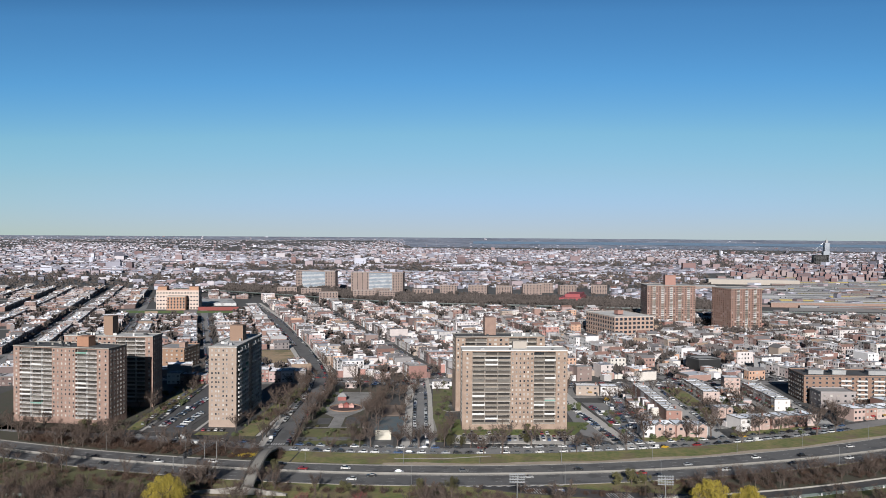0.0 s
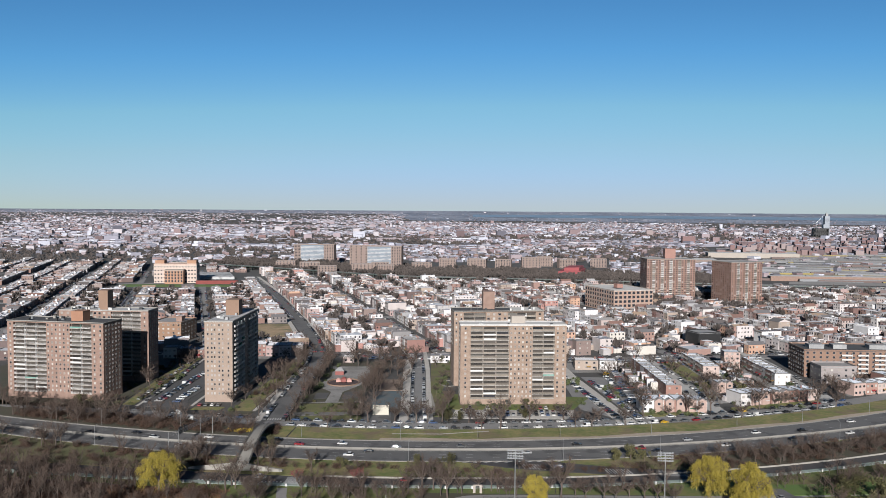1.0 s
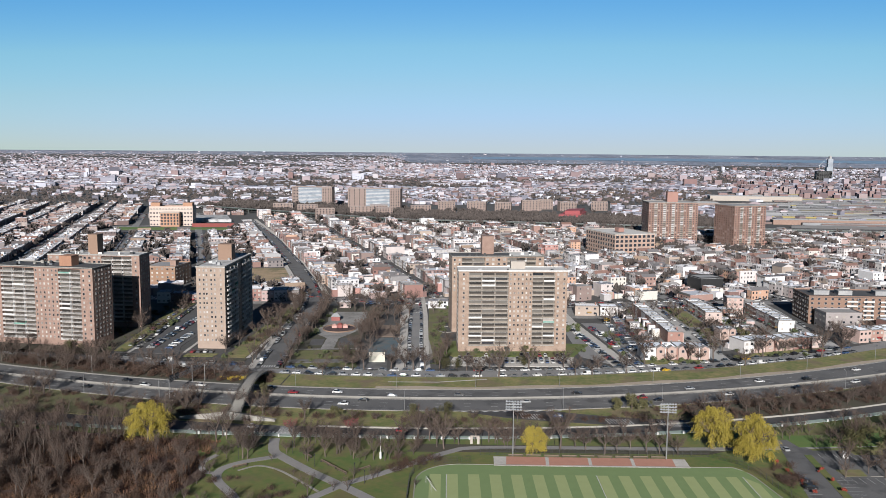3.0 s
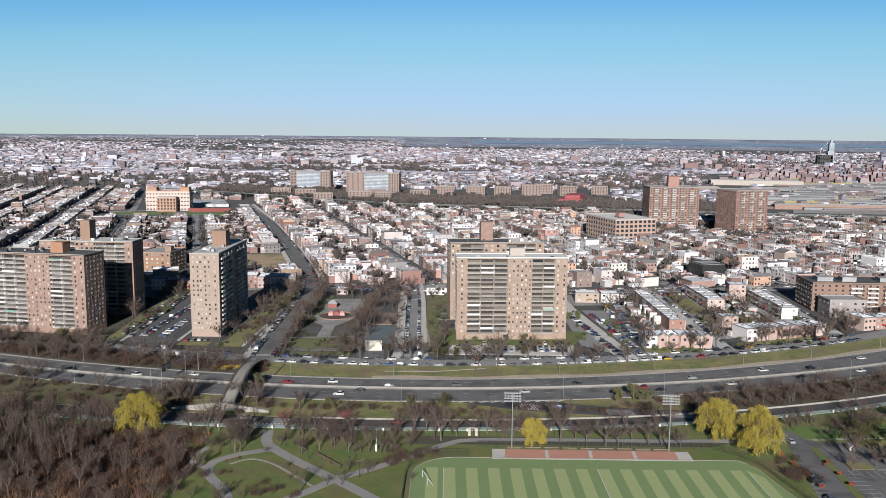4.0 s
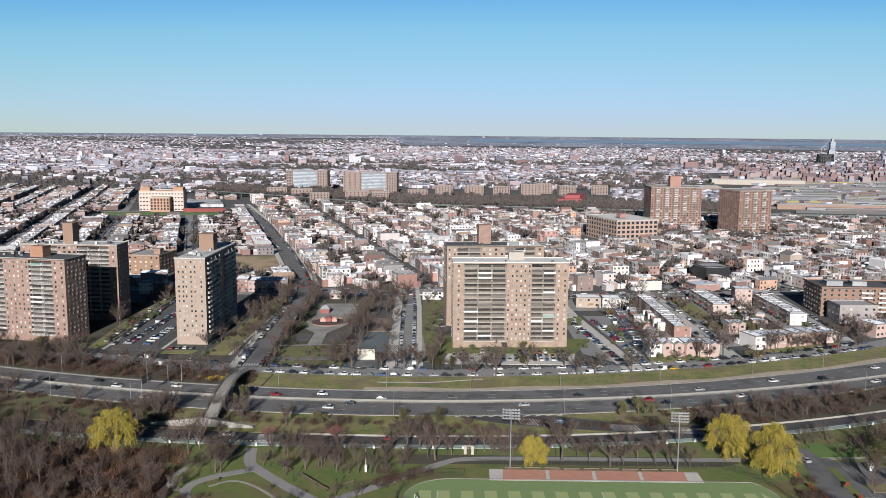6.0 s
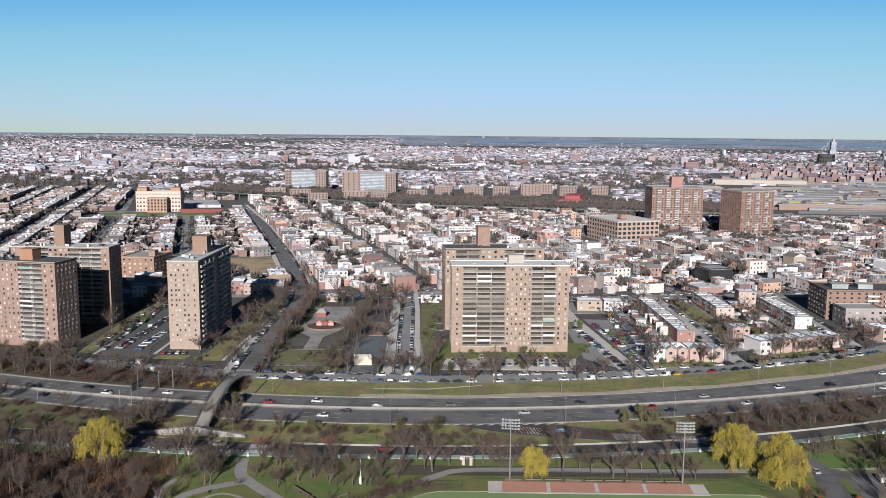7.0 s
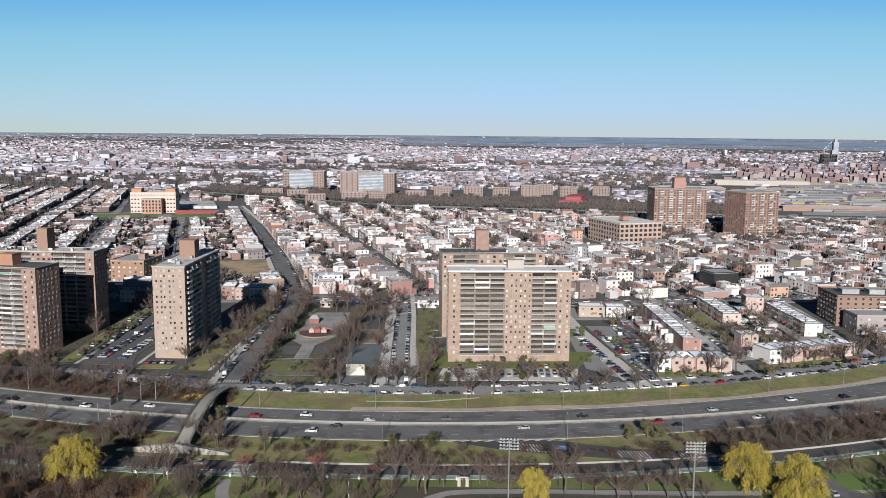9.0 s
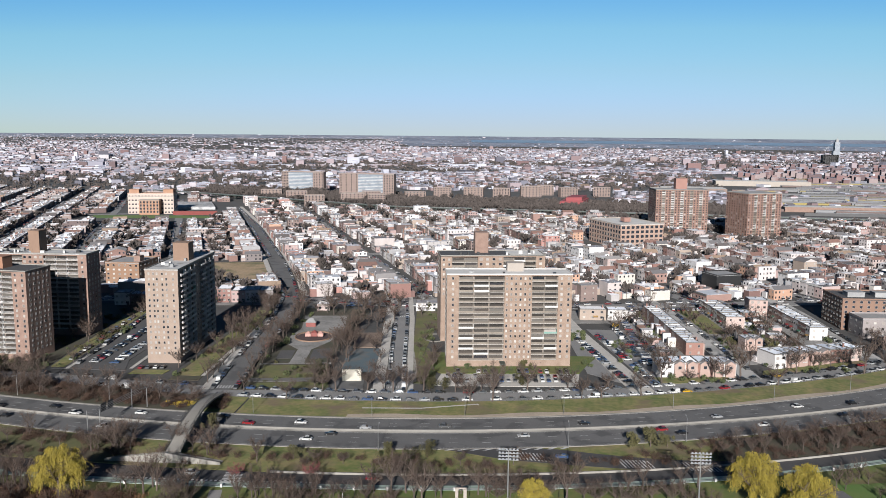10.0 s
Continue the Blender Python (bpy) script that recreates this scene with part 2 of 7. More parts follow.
M_TWIG = material("bare_twigs", (0.0672, 0.0439, 0.0339), (0.116, 0.0763, 0.0564), 0.2, 2, 0.95, each=0.3)
M_TWIG_RED = material("budding_red_twigs", (0.315, 0.0608, 0.0735), (0.252, 0.0608, 0.0686), 0.3, 2, 0.9)
M_WILLOW = material("willow_leaves", (0.49, 0.38, 0.035), (0.30, 0.235, 0.03), 0.5, 3.0, 0.8)
M_EVERGREEN = material("evergreen_leaves", (0.068, 0.066, 0.02), (0.12, 0.108, 0.03), 0.3, 2, 0.85, each=0.25)
M_REED = material("dry_reeds", (0.255, 0.135, 0.0595), (0.106, 0.041, 0.0255), 0.07, 0.5, 0.95, island=0.35)
M_FORSYTHIA = material("forsythia_flowers", (0.62, 0.46, 0.02), (0.5, 0.36, 0.03), 0.3, 2, 0.85)
M_WALLS_WEST = material("western_house_walls", ONE, DIM, 0.15, 1.4, 0.85, palette=("island", WEST_WALLS))
M_WALLS = material("house_walls", ONE, DIM, 0.15, 1.4, 0.85, palette=("island", WALLS))
# far walls and roofs are tinted bluer: distance haze is put into their colours
FAR_WALLS_HAZED = [(0.418, 0.353, 0.382), (0.798, 0.813, 0.922), (0.304, 0.216, 0.228), (0.361, 0.353, 0.424), (0.665, 0.676, 0.784), (0.171, 0.167, 0.212), (0.456, 0.372, 0.403), (0.266, 0.265, 0.329), (0.351, 0.245, 0.249), (0.665, 0.617, 0.657)]
FAR_ROOFS_HAZED = [(1.09, 1.16, 1.35), (0.513, 0.559, 0.71), (1.47, 1.54, 1.76), (0.266, 0.284, 0.382), (0.798, 0.853, 1.03), (0.142, 0.147, 0.201), (0.38, 0.392, 0.498), (0.997, 1.06, 1.25), (0.228, 0.216, 0.265), (1.33, 1.37, 1.55)]
# darkened brick tones: the shade of courts and gaps is put into them
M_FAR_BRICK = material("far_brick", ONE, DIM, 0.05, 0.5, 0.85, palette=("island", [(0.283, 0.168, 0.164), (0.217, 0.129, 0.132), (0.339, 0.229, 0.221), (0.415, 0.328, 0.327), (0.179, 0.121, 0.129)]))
M_FAR_WALLS = material("far_walls_hazed", ONE, DIM, 0.05, 0.5, 0.85, palette=("island", FAR_WALLS_HAZED))
M_FAR_ROOFS = material("far_roofs_hazed", ONE, DIM, 0.05, 0.5, 0.85, palette=("island", FAR_ROOFS_HAZED))
M_ROOFS = material("house_roofs", ONE, DIM, 0.12, 0.9, 0.85, palette=("island", ROOFS))
M_ROOFS_WEST = material("silvered_roofs", ONE, DIM, 0.12, 0.9, 0.8, palette=("island", [(1.58, 1.6, 1.67), (1.12, 1.14, 1.21), (1.91, 1.91, 1.95), (0.744, 0.772, 0.837), (0.279, 0.279, 0.307), (1.4, 1.42, 1.49), (0.512, 0.53, 0.577)]))
M_PITCHED = material("shingle_roofs", ONE, DIM, 0.3, 1.8, 0.9, palette=("island", PITCHED))
M_TRIM = material("cornices", ONE, DIM, 0.3, 1.8, 0.8, palette=("island", [(0.30, 0.26, 0.24), (0.95, 0.93, 0.90), (0.22, 0.13, 0.11), (0.60, 0.52, 0.46), (0.16, 0.16, 0.16), (0.80, 0.78, 0.76)]))
M_WALL_EACH = material("row_house_wall", ONE, DIM, 0.2, 1.6, 0.85, palette=("object", WALLS))
M_ROOF_EACH = material("row_house_roof", ONE, DIM, 0.15, 1.0, 0.85, palette=("object", ROOFS))
# stem colour lowered: the tangle's own shade is put into it
M_THICKET = material("thicket_stems", (0.0634, 0.0324, 0.0216), (0.108, 0.0562, 0.0317), 0.15, 1.5, 0.95, island=0.35)
BRICKS = [(0.412, 0.223, 0.18), (0.353, 0.187, 0.154), (0.795, 0.681, 0.633), (0.492, 0.292, 0.238), (0.412, 0.223, 0.18), (0.898, 0.86, 0.847), (0.334, 0.177, 0.148), (0.693, 0.541, 0.489), (0.773, 0.602, 0.551), (0.938, 0.9, 0.888), (0.652, 0.472, 0.418)]
M_WALL_NEAR = material("shore_house_wall", ONE, DIM, 0.2, 1.6, 0.85, palette=("object", BRICKS))
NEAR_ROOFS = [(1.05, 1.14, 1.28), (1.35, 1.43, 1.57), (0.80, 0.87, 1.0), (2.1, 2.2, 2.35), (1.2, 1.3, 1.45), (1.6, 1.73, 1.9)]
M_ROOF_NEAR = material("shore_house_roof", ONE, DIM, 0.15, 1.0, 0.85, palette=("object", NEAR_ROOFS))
M_WATER = material("bay_water", (0.24, 0.38, 0.54), (0.30, 0.44, 0.60), 0.01, 0.1, 0.6)
# darker than bark: shade among the far twigs is put into the colour
M_FAR_TREES = material("far_bare_trees", (0.062, 0.049, 0.044), (0.105, 0.084, 0.076), 0.02, 0.2, 0.95, island=0.3)

# ---- building tools ----
rng = random.Random(7)


class Shape:
    """Collects vertices, faces and material slots for one mesh."""

    def __init__(self):
        self.v, self.f, self.m = [], [], []

    def add(self, verts, faces, slot=0):
        k = len(self.v)
        self.v.extend(verts)
        self.f.extend([tuple(i + k for i in f) for f in faces])
        self.m.extend([slot] * len(faces))

    def box(self, x0, x1, y0, y1, z0, z1, slot=0, bottom=True):
        vs = [(x0, y0, z0), (x1, y0, z0), (x1, y1, z0), (x0, y1, z0), (x0, y0, z1), (x1, y0, z1), (x1, y1, z1), (x0, y1, z1)]
        fs = [(4, 5, 6, 7), (0, 1, 5, 4), (1, 2, 6, 5), (2, 3, 7, 6), (3, 0, 4, 7)]
        self.add(vs, fs + ([(0, 3, 2, 1)] if bottom else []), slot)

    def turned_box(self, cx, cy, z0, w, d, h, ca, sa, slot=0, top_slot=None, taper=1.0):
        """A box of width w along (ca, sa) and depth d across, standing at cx, cy."""
        vs = []
        for z, k in ((z0, 1.0), (z0 + h, taper)):
            for a, b in ((-0.5, -0.5), (0.5, -0.5), (0.5, 0.5), (-0.5, 0.5)):
                a, b = a * w * k, b * d * k
                vs.append((cx + a * ca - b * sa, cy + a * sa + b * ca, z))
        self.add(vs, [(0, 1, 5, 4), (1, 2, 6, 5), (2, 3, 7, 6), (3, 0, 4, 7)], slot)
        self.add(vs[4:], [(0, 1, 2, 3)], slot if top_slot is None else top_slot)

    def stick(self, a, b, ra, rb, n=3, slot=0):
        """A tapered rod from a to b."""
        a, b = Vector(a), Vector(b)
        way = (b - a).normalized()
        side = way.orthogonal().normalized()
        other = way.cross(side)
        vs = []
        for p, r in ((a, ra), (b, rb)):
            for i in range(n):
                t = 2 * math.pi * i / n
                vs.append(tuple(p + side * (r * math.cos(t)) + other * (r * math.sin(t))))
        fs = [(i, (i + 1) % n, n + (i + 1) % n, n + i) for i in range(n)]
        fs.append(tuple(range(n, 2 * n)))
        self.add(vs, fs, slot)

    def prism(self, points, z0, z1, slot=0):
        n = len(points)
        vs = [(x, y, z0) for x, y in points] + [(x, y, z1) for x, y in points]
        self.add(vs, [tuple(range(n, 2 * n))] + [(i, (i + 1) % n, n + (i + 1) % n, n + i) for i in range(n)], slot)

    def mesh(self, name, *materials, smooth=False):
        me = bpy.data.meshes.new(name)
        me.from_pydata(self.v, [], self.f)
        for m in materials:
            me.materials.append(m)
        if len(materials) > 1:
            me.polygons.foreach_set("material_index", self.m)
        if smooth:
            me.polygons.foreach_set("use_smooth", [True] * len(self.f))
        me.update()
        return me


def part(name, mesh, parent, m=None, label=""):
    """One mesh object under a thing or a part, at the local pose m."""
    ob = new(name, mesh)
    ob.parent = parent
    if m is not None:
        ob.matrix_basis = m
    if label:
        ob["label"] = label
    return ob


def thing(name, label, category, m=None, group="", kind="", mesh=None):
    ob = new(name, mesh)
    if m is not None:
        ob.matrix_basis = m
    return tagged(ob, label, category, group, kind)


def at(x, y, z=0.0, rz=0.0, sx=1.0, sy=1.0, sz=1.0):
    return Matrix.Translation((x, y, z)) @ Matrix.Rotation(radians(rz), 4, "Z") @ Matrix.Diagonal((sx, sy, sz, 1))


def curve_y(coefficients, low, high):
    """A polynomial in hundreds of metres, carried on straight outside low..high."""
    c = np.array(coefficients)
    d = np.polyder(c)

    def y(x):
        t = min(max(x, low), high) / 100
        return float(np.polyval(c, t) + np.polyval(d, t) * (x / 100 - t))
    return y


def ribbon(low, high, step, first, second, z, thick=0.2):
    """A strip between two lines y = first(x) and y = second(x), with a small thickness."""
    s = Shape()
    xs = np.arange(low, high + 0.01, step)
    n = len(xs)
    vs = [(x, first(x), z) for x in xs] + [(x, second(x), z) for x in xs] + [(x, first(x), z - thick) for x in xs] + [(x, second(x), z - thick) for x in xs]
    fs = []
    for i in range(n - 1):
        fs += [(i, i + 1, n + i + 1, n + i), (2 * n + i, 2 * n + i + 1, i + 1, i), (n + i, n + i + 1, 3 * n + i + 1, 3 * n + i)]
    s.add([tuple(map(float, v)) for v in vs], fs)
    return s


def way_strip(points, width, z, thick=0.2):
    """A strip of one width along a line of points in the plan."""
    p = [Vector((x, y)) for x, y in points]
    left, right = [], []
    for i, q in enumerate(p):
        d = (p[min(i + 1, len(p) - 1)] - p[max(i - 1, 0)]).normalized()
        n = Vector((-d.y, d.x)) * (width / 2)
        left.append(q + n), right.append(q - n)
    s = Shape()
    k = len(p)
    vs = [(*v, z) for v in left] + [(*v, z) for v in right] + [(*v, z - thick) for v in left] + [(*v, z - thick) for v in right]
    fs = []
    for i in range(k - 1):
        fs += [(k + i, k + i + 1, i + 1, i), (i, i + 1, 2 * k + i + 1, 2 * k + i), (3 * k + i, 3 * k + i + 1, k + i + 1, k + i)]
    s.add(vs, fs)
    return s


def smooth_line(points, n=8):
    """Points along a Catmull-Rom line."""
    p = [np.array(q, float) for q in points]
    p = [2 * p[0] - p[1]] + p + [2 * p[-1] - p[-2]]
    out = []
    for i in range(1, len(p) - 2):
        a, b, c, d = p[i - 1:i + 3]
        for k in range(n):
            t = k / n
            out.append(tuple(0.5 * (2 * b + (c - a) * t + (2 * a - 5 * b + 4 * c - d) * t * t + (3 * b - a - 3 * c + d) * t ** 3)))
    out.append(tuple(p[-2]))
    return out


def setting(name, shape, material_, label):
    return thing(name, label, name.split("_")[0], kind="structure", mesh=shape.mesh(name, material_))


def inside(x, y, poly):
    hit = False
    for i in range(len(poly)):
        (x0, y0), (x1, y1) = poly[i - 1], poly[i]
        if (y0 > y) != (y1 > y) and x < (x1 - x0) * (y - y0) / (y1 - y0) + x0:
            hit = not hit
    return hit


def far_rise(r):
    """Raises the land beyond two kilometres so that the horizon fits the camera's view."""
    return 89.0 * max(0.0, (r - 2000) / 2900) ** 1.75


def far_size(r):
    """How small the far districts are built to fit the camera's view."""
    return max(0.12, min(1.0, (112 - far_rise(r)) / 112 * 2600 / max(r, 2600) * (1.0 if r < 2600 else 1.15)))

# ---- ground, roads and lawns ----
s = Shape()
rings = list(np.concatenate([np.linspace(0, 2000, 9), np.linspace(2150, 4920, 24)]))
spokes = 96
for r in rings:
    for k in range(spokes):
        a = 2 * math.pi * k / spokes
        s.v.append((float(r * math.sin(a)), float(r * math.cos(a)), far_rise(r) - 0.12))
for i in range(len(rings) - 1):
    for k in range(spokes):
        n = (k + 1) % spokes
        s.f.append((i * spokes + k, (i + 1) * spokes + k, (i + 1) * spokes + n, i * spokes + n))
s.m = [0] * len(s.f)
thing("ground", "grey-brown built-up land spreading out to the horizon", "ground", kind="structure", mesh=s.mesh("ground", M_CITY))

hw_n = curve_y((0.35, 9.6, 15.3, 402.75), -260, 210)
hw_m = curve_y((0.25, 8.92, 13.93, 387.58), -260, 210)
hw_s = curve_y((0.22, 9.92, 14.39, 370.63), -260, 210)
front = curve_y((0.07, 0.29, 9.8, 15.42, 430.5), -170, 215)
svc_n = curve_y((0.82, 8.76, 12.2, 346.43), -140, 165)


def svc_s(x):
    return svc_n(x) - 7.6 - 2.5 * min(1, max(0, (-60 - x) / 60))


def bike_s(x):
    return svc_s(x) - 3.4


ramp_n = curve_y((30.52, -41.22, 379.7), 22, 120)
ramp_s = curve_y((11.74, -16.08, 361.21), -20, 100)
FAR = 900
setting("road_parkway", ribbon(-FAR, FAR, 12, hw_s, hw_n, 0.06), M_ASPHALT, "dark asphalt six-lane parkway with a concrete median")
setting("road_service", ribbon(-FAR, FAR, 12, svc_s, svc_n, 0.05), M_ASPHALT_NEW, "narrow two-way service road beside the park")
setting("road_cycle_lane", ribbon(-400, 400, 10, bike_s, lambda x: svc_s(x) - 0.05, 0.07), M_BIKE, "faded green cycle lane beside the service road")
setting("road_exit_ramp", ribbon(-22, 96, 6, lambda x: ramp_s(x) + max(0, (2 - x) * 0.16), lambda x: min(hw_s(x) - 0.1, ramp_n(max(x, 22)) - max(0, (22 - x) * 0.02)), 0.09), M_ASPHALT_NEW,
        "fresh black exit ramp leaving the parkway")
setting("road_frontage", ribbon(-FAR, FAR, 10, lambda x: front(x) - 6.2, lambda x: front(x) + 6.2, 0.04), M_ASPHALT_OLD, "frontage road lined with parked cars")
setting("lawn_verge", ribbon(-105, FAR, 8, lambda x: hw_n(x) + 1.2, lambda x: front(x) - 6.5, 0.16), M_GRASS, "grass verge between parkway and frontage road")
setting("lawn_verge_wooded", ribbon(-FAR, -124, 8, lambda x: hw_n(x) + 1.2, lambda x: front(x) - 6.5, 0.16), M_EARTH, "leaf-strewn wooded verge beside the parkway")
setting("lawn_forsythia_verge", ribbon(-123.8, -105.2, 3, lambda x: hw_n(x) + 1.2, lambda x: front(x) - 6.5, 0.15), M_GRASS, "grass verge under the footbridge")
setting("shoulder", ribbon(-FAR, FAR, 10, hw_n, lambda x: hw_n(x) + 1.15, 0.2), M_CONCRETE, "pale concrete kerb of the parkway")
setting("shoulder_dirt", ribbon(-60, FAR, 10, lambda x: hw_n(x) + 1.3, lambda x: hw_n(x) + 4.6 + 1.2 * math.sin(x * 0.11), 0.2), M_DIRT, "sandy worn edge of the verge")
setting("kerb_south", ribbon(-FAR, FAR, 10, lambda x: hw_s(x) - 0.5, hw_s, 0.2), M_CONCRETE, "pale concrete edge of the parkway")
setting("lawn_between", ribbon(-FAR, FAR, 8, lambda x: svc_n(x) + 0.7, lambda x: hw_s(x) - 0.6, 0.02), M_GRASS, "scrubby grass strip between parkway and service road")
setting("lawn_scrub_west", ribbon(-FAR, -125, 8, lambda x: svc_n(x) + 1.2, lambda x: hw_s(x) - 1.4, 0.045), M_OLIVE, "olive green rough grass between parkway and service road")
setting("barrier_service", ribbon(-75, FAR, 6, svc_n, lambda x: svc_n(x) + 0.35, 0.75, 0.75), M_CONCRETE, "low pale concrete barrier along the service road")
setting("median_barrier", ribbon(-FAR, FAR, 8, lambda x: hw_m(x) - 0.75, lambda x: hw_m(x) + 0.75, 0.22), M_MEDIAN, "pale concrete parkway median")
setting("median_wall", ribbon(-FAR, FAR, 8, lambda x: hw_m(x) - 0.22, lambda x: hw_m(x) + 0.22, 1.05, 0.8), M_MEDIAN, "low concrete wall on the parkway median")
setting("lawn_park", ribbon(-FAR, FAR, 20, lambda x: -200.0, lambda x: bike_s(x) - 0.3, 0.0), M_LAWN, "patchy spring park lawn")

# dark sheet over the grass; the trees' shade is put into its colour
setting("lawn_under_grove", ribbon(80, 420, 8, lambda x: svc_n(x) + 1.5, lambda x: hw_s(x) - 2.2, 0.048), M_EARTH, "rough shaded grass under close-set bare trees")

setting("path_verge", way_strip([(-55.5, 409.5), (-31.5, 411.5), (-8, 419)], 1.1, 0.175), M_PAVEMENT, "narrow pale footpath on the grass verge")

# lane marks of the parkway
s = Shape()
for low, high in ((hw_s, hw_m), (hw_m, hw_n)):
    for k in (1, 2):
        x = -420.0
        while x < 420:
            ya, yb = (low(q) + (1.2 if low is hw_s else 1.6) + (high(q) - low(q) - 2.8) * k / 3 for q in (x, x + 3.2))
            s.add([(x, ya - 0.09, 0.075), (x + 3.2, yb - 0.09, 0.075), (x + 3.2, yb + 0.09, 0.075), (x, ya + 0.09, 0.075)], [(0, 1, 2, 3)])
            x += 12.2
for line, off in ((hw_s, 0.8), (hw_n, -0.6), (hw_m, 1.5), (hw_m, -1.5)):
    for x in np.arange(-420, 420, 10.0):
        a, b = line(x) + off, line(x + 10) + off
        s.add([(x, a - 0.07, 0.075), (x + 10, b - 0.07, 0.075), (x + 10, b + 0.07, 0.075), (x, a + 0.07, 0.075)], [(0, 1, 2, 3)])
for k in range(10):        # chevrons where the ramp leaves
    x = -16 + k * 4.6
    y = hw_s(x) - 0.2
    s.add([(x, y, 0.1), (x + 1.5, y, 0.1), (x - 1.2, y - 1.6 - 0.1 * k, 0.1), (x - 2.7, y - 1.6 - 0.1 * k, 0.1)], [(0, 1, 2, 3)])
for x0, n, lo, hi in ((8.5, 8, ramp_s, ramp_n), (44, 9, ramp_s, ramp_n), (66, 9, ramp_s, lambda q: ramp_s(q) + 9)):      # hatched bars across the ramp
    for k in range(n):
        x = x0 + k * 1.25
        a, b = lo(x) + 1.0, (lo(x) + 8.2)
        s.add([(x, a, 0.105), (x + 0.55, a, 0.105), (x - 1.4, b, 0.105), (x - 1.95, b, 0.105)], [(0, 1, 2, 3)])
for x in np.arange(-125, -58, 1.55):       # saw-tooth marks along the cycle lane
    y = svc_s(x) + 0.3
    s.add([(x, y, 0.085), (x + 0.8, y, 0.085), (x + 0.8, y + 1.1, 0.085), (x, y + 1.1, 0.085)], [(0, 1, 2, 3)])
def crossing(x, y, turn, length, width, n):
    p = at(x, y, 0, turn)
    for k in range(n):
        c = length * ((k + .5) / n - .5)
        q = [tuple(p @ Vector(v)) for v in ((c - .3, -width / 2, .09), (c + .3, -width / 2, .09), (c + .3, width / 2, .09), (c - .3, width / 2, .09))]
        s.add(q, [(0, 1, 2, 3)])


crossing(-119.5, 432, 6, 13, 4.0, 10)
crossing(-44.8, 439.5, 6, 9, 3.5, 8)
crossing(-59.6, 582, 6, 9, 3.0, 8)
crossing(-66.5, 631, 6, 9, 3.0, 8)
crossing(-86, 336.5, 94, 9, 6, 8)
setting("lane_marking", s, M_PAINT, "white painted lane marks and hatching")

# ---- streets of the blocks by the shore ----
ST_MAIN = [(-44.5, 431), (-51, 490), (-59.5, 574), (-65, 618), (-76, 697), (-84, 725)]
ST_LEFT = [(-120, 427), (-127, 500), (-131, 561), (-143, 632), (-166, 705), (-204, 812), (-286, 1026), (-400, 1292)]
setting("street_main", way_strip(ST_MAIN, 9.0, 0.05), M_ASPHALT_OLD, "straight side street with parked cars")
setting("pavement_main_west", way_strip([(x - 7.6, y) for x, y in ST_MAIN[:5]], 5.5, 0.14), M_PAVEMENT, "wide pale pavement")
setting("pavement_main_east", way_strip([(x + 6.3, y) for x, y in ST_MAIN[:5]], 3.0, 0.14), M_PAVEMENT, "pale pavement")
setting("street_diagonal", way_strip(ST_LEFT, 13.0, 0.05), M_ASPHALT, "wide street running off diagonally between houses")
setting("pavement_diagonal_east", way_strip([(x + 9.5, y + 3) for x, y in ST_LEFT[3:]], 4.5, 0.14), M_PAVEMENT, "pale pavement")
setting("pavement_diagonal_west", way_strip([(x - 9.5, y - 3) for x, y in ST_LEFT[3:]], 4.0, 0.14), M_PAVEMENT, "pale pavement")
setting("pavement_west_lower", way_strip([(x - 8.6, y) for x, y in ST_LEFT[:3]], 3.6, 0.14), M_PAVEMENT, "pale pavement")
setting("street_avenue", way_strip([(-320, 606), (-143, 628), (-65, 618), (40, 622), (126, 640), (210, 655), (420, 700)], 14, 0.045), M_ASPHALT_OLD, "cross avenue")
setting("street_east", way_strip([(117.5, 468), (112.5, 535), (106, 612), (99, 655), (82, 720), (68, 779), (30, 900), (-60, 1130)], 10.5, 0.05), M_STREET_PALE, "street between rows of houses")
setting("street_far_east", way_strip([(189.5, 506), (189, 614), (186, 680), (150, 780)], 10.5, 0.05), M_STREET_PALE, "street beside a brick apartment block")
setting("street_lot", way_strip([(64.5, 441), (42.5, 556), (35, 612)], 10.5, 0.06), M_PAVEMENT, "pale concrete lane between parking bays")
s = Shape()
s.prism([(-29, 443), (36, 448), (38, 468), (-27, 462)], -0.1, 0.08)
setting("lot_concrete", s, M_PAVEMENT, "pale concrete parking lot before an apartment tower")
s = Shape()
s.prism([(-27, 462.5), (38, 469), (44, 486), (50, 500), (-38, 500), (-39, 475)], -0.1, 0.15)
setting("lawn_tower", s, M_LAWN, "clipped lawn round an apartment tower")
s = Shape()
s.prism([(70, 446), (91, 452), (90, 560), (50, 560)], -0.1, 0.03)
s.prism([(42, 470), (60, 452), (40, 560), (36, 556)], -0.1, 0.031)
setting("lot_east", s, M_ASPHALT_OLD, "asphalt car park beside the lane")
s = Shape()
s.prism([(-212, 452), (-176, 452), (-182, 470), (-184, 575), (-232, 600)], -0.1, 0.06)
setting("lot_west", s, M_ASPHALT_LOT, "asphalt car park between apartment towers")
s = Shape()
s.prism([(-340, 452), (-214, 444), (-234, 600), (-350, 600)], -0.1, 0.04)
s.prism([(-150, 440), (-136, 440), (-142, 600), (-154, 600)], -0.1, 0.04)
setting("lawn_towers_west", s, M_EARTH, "rough grass and leaf litter round apartment towers")
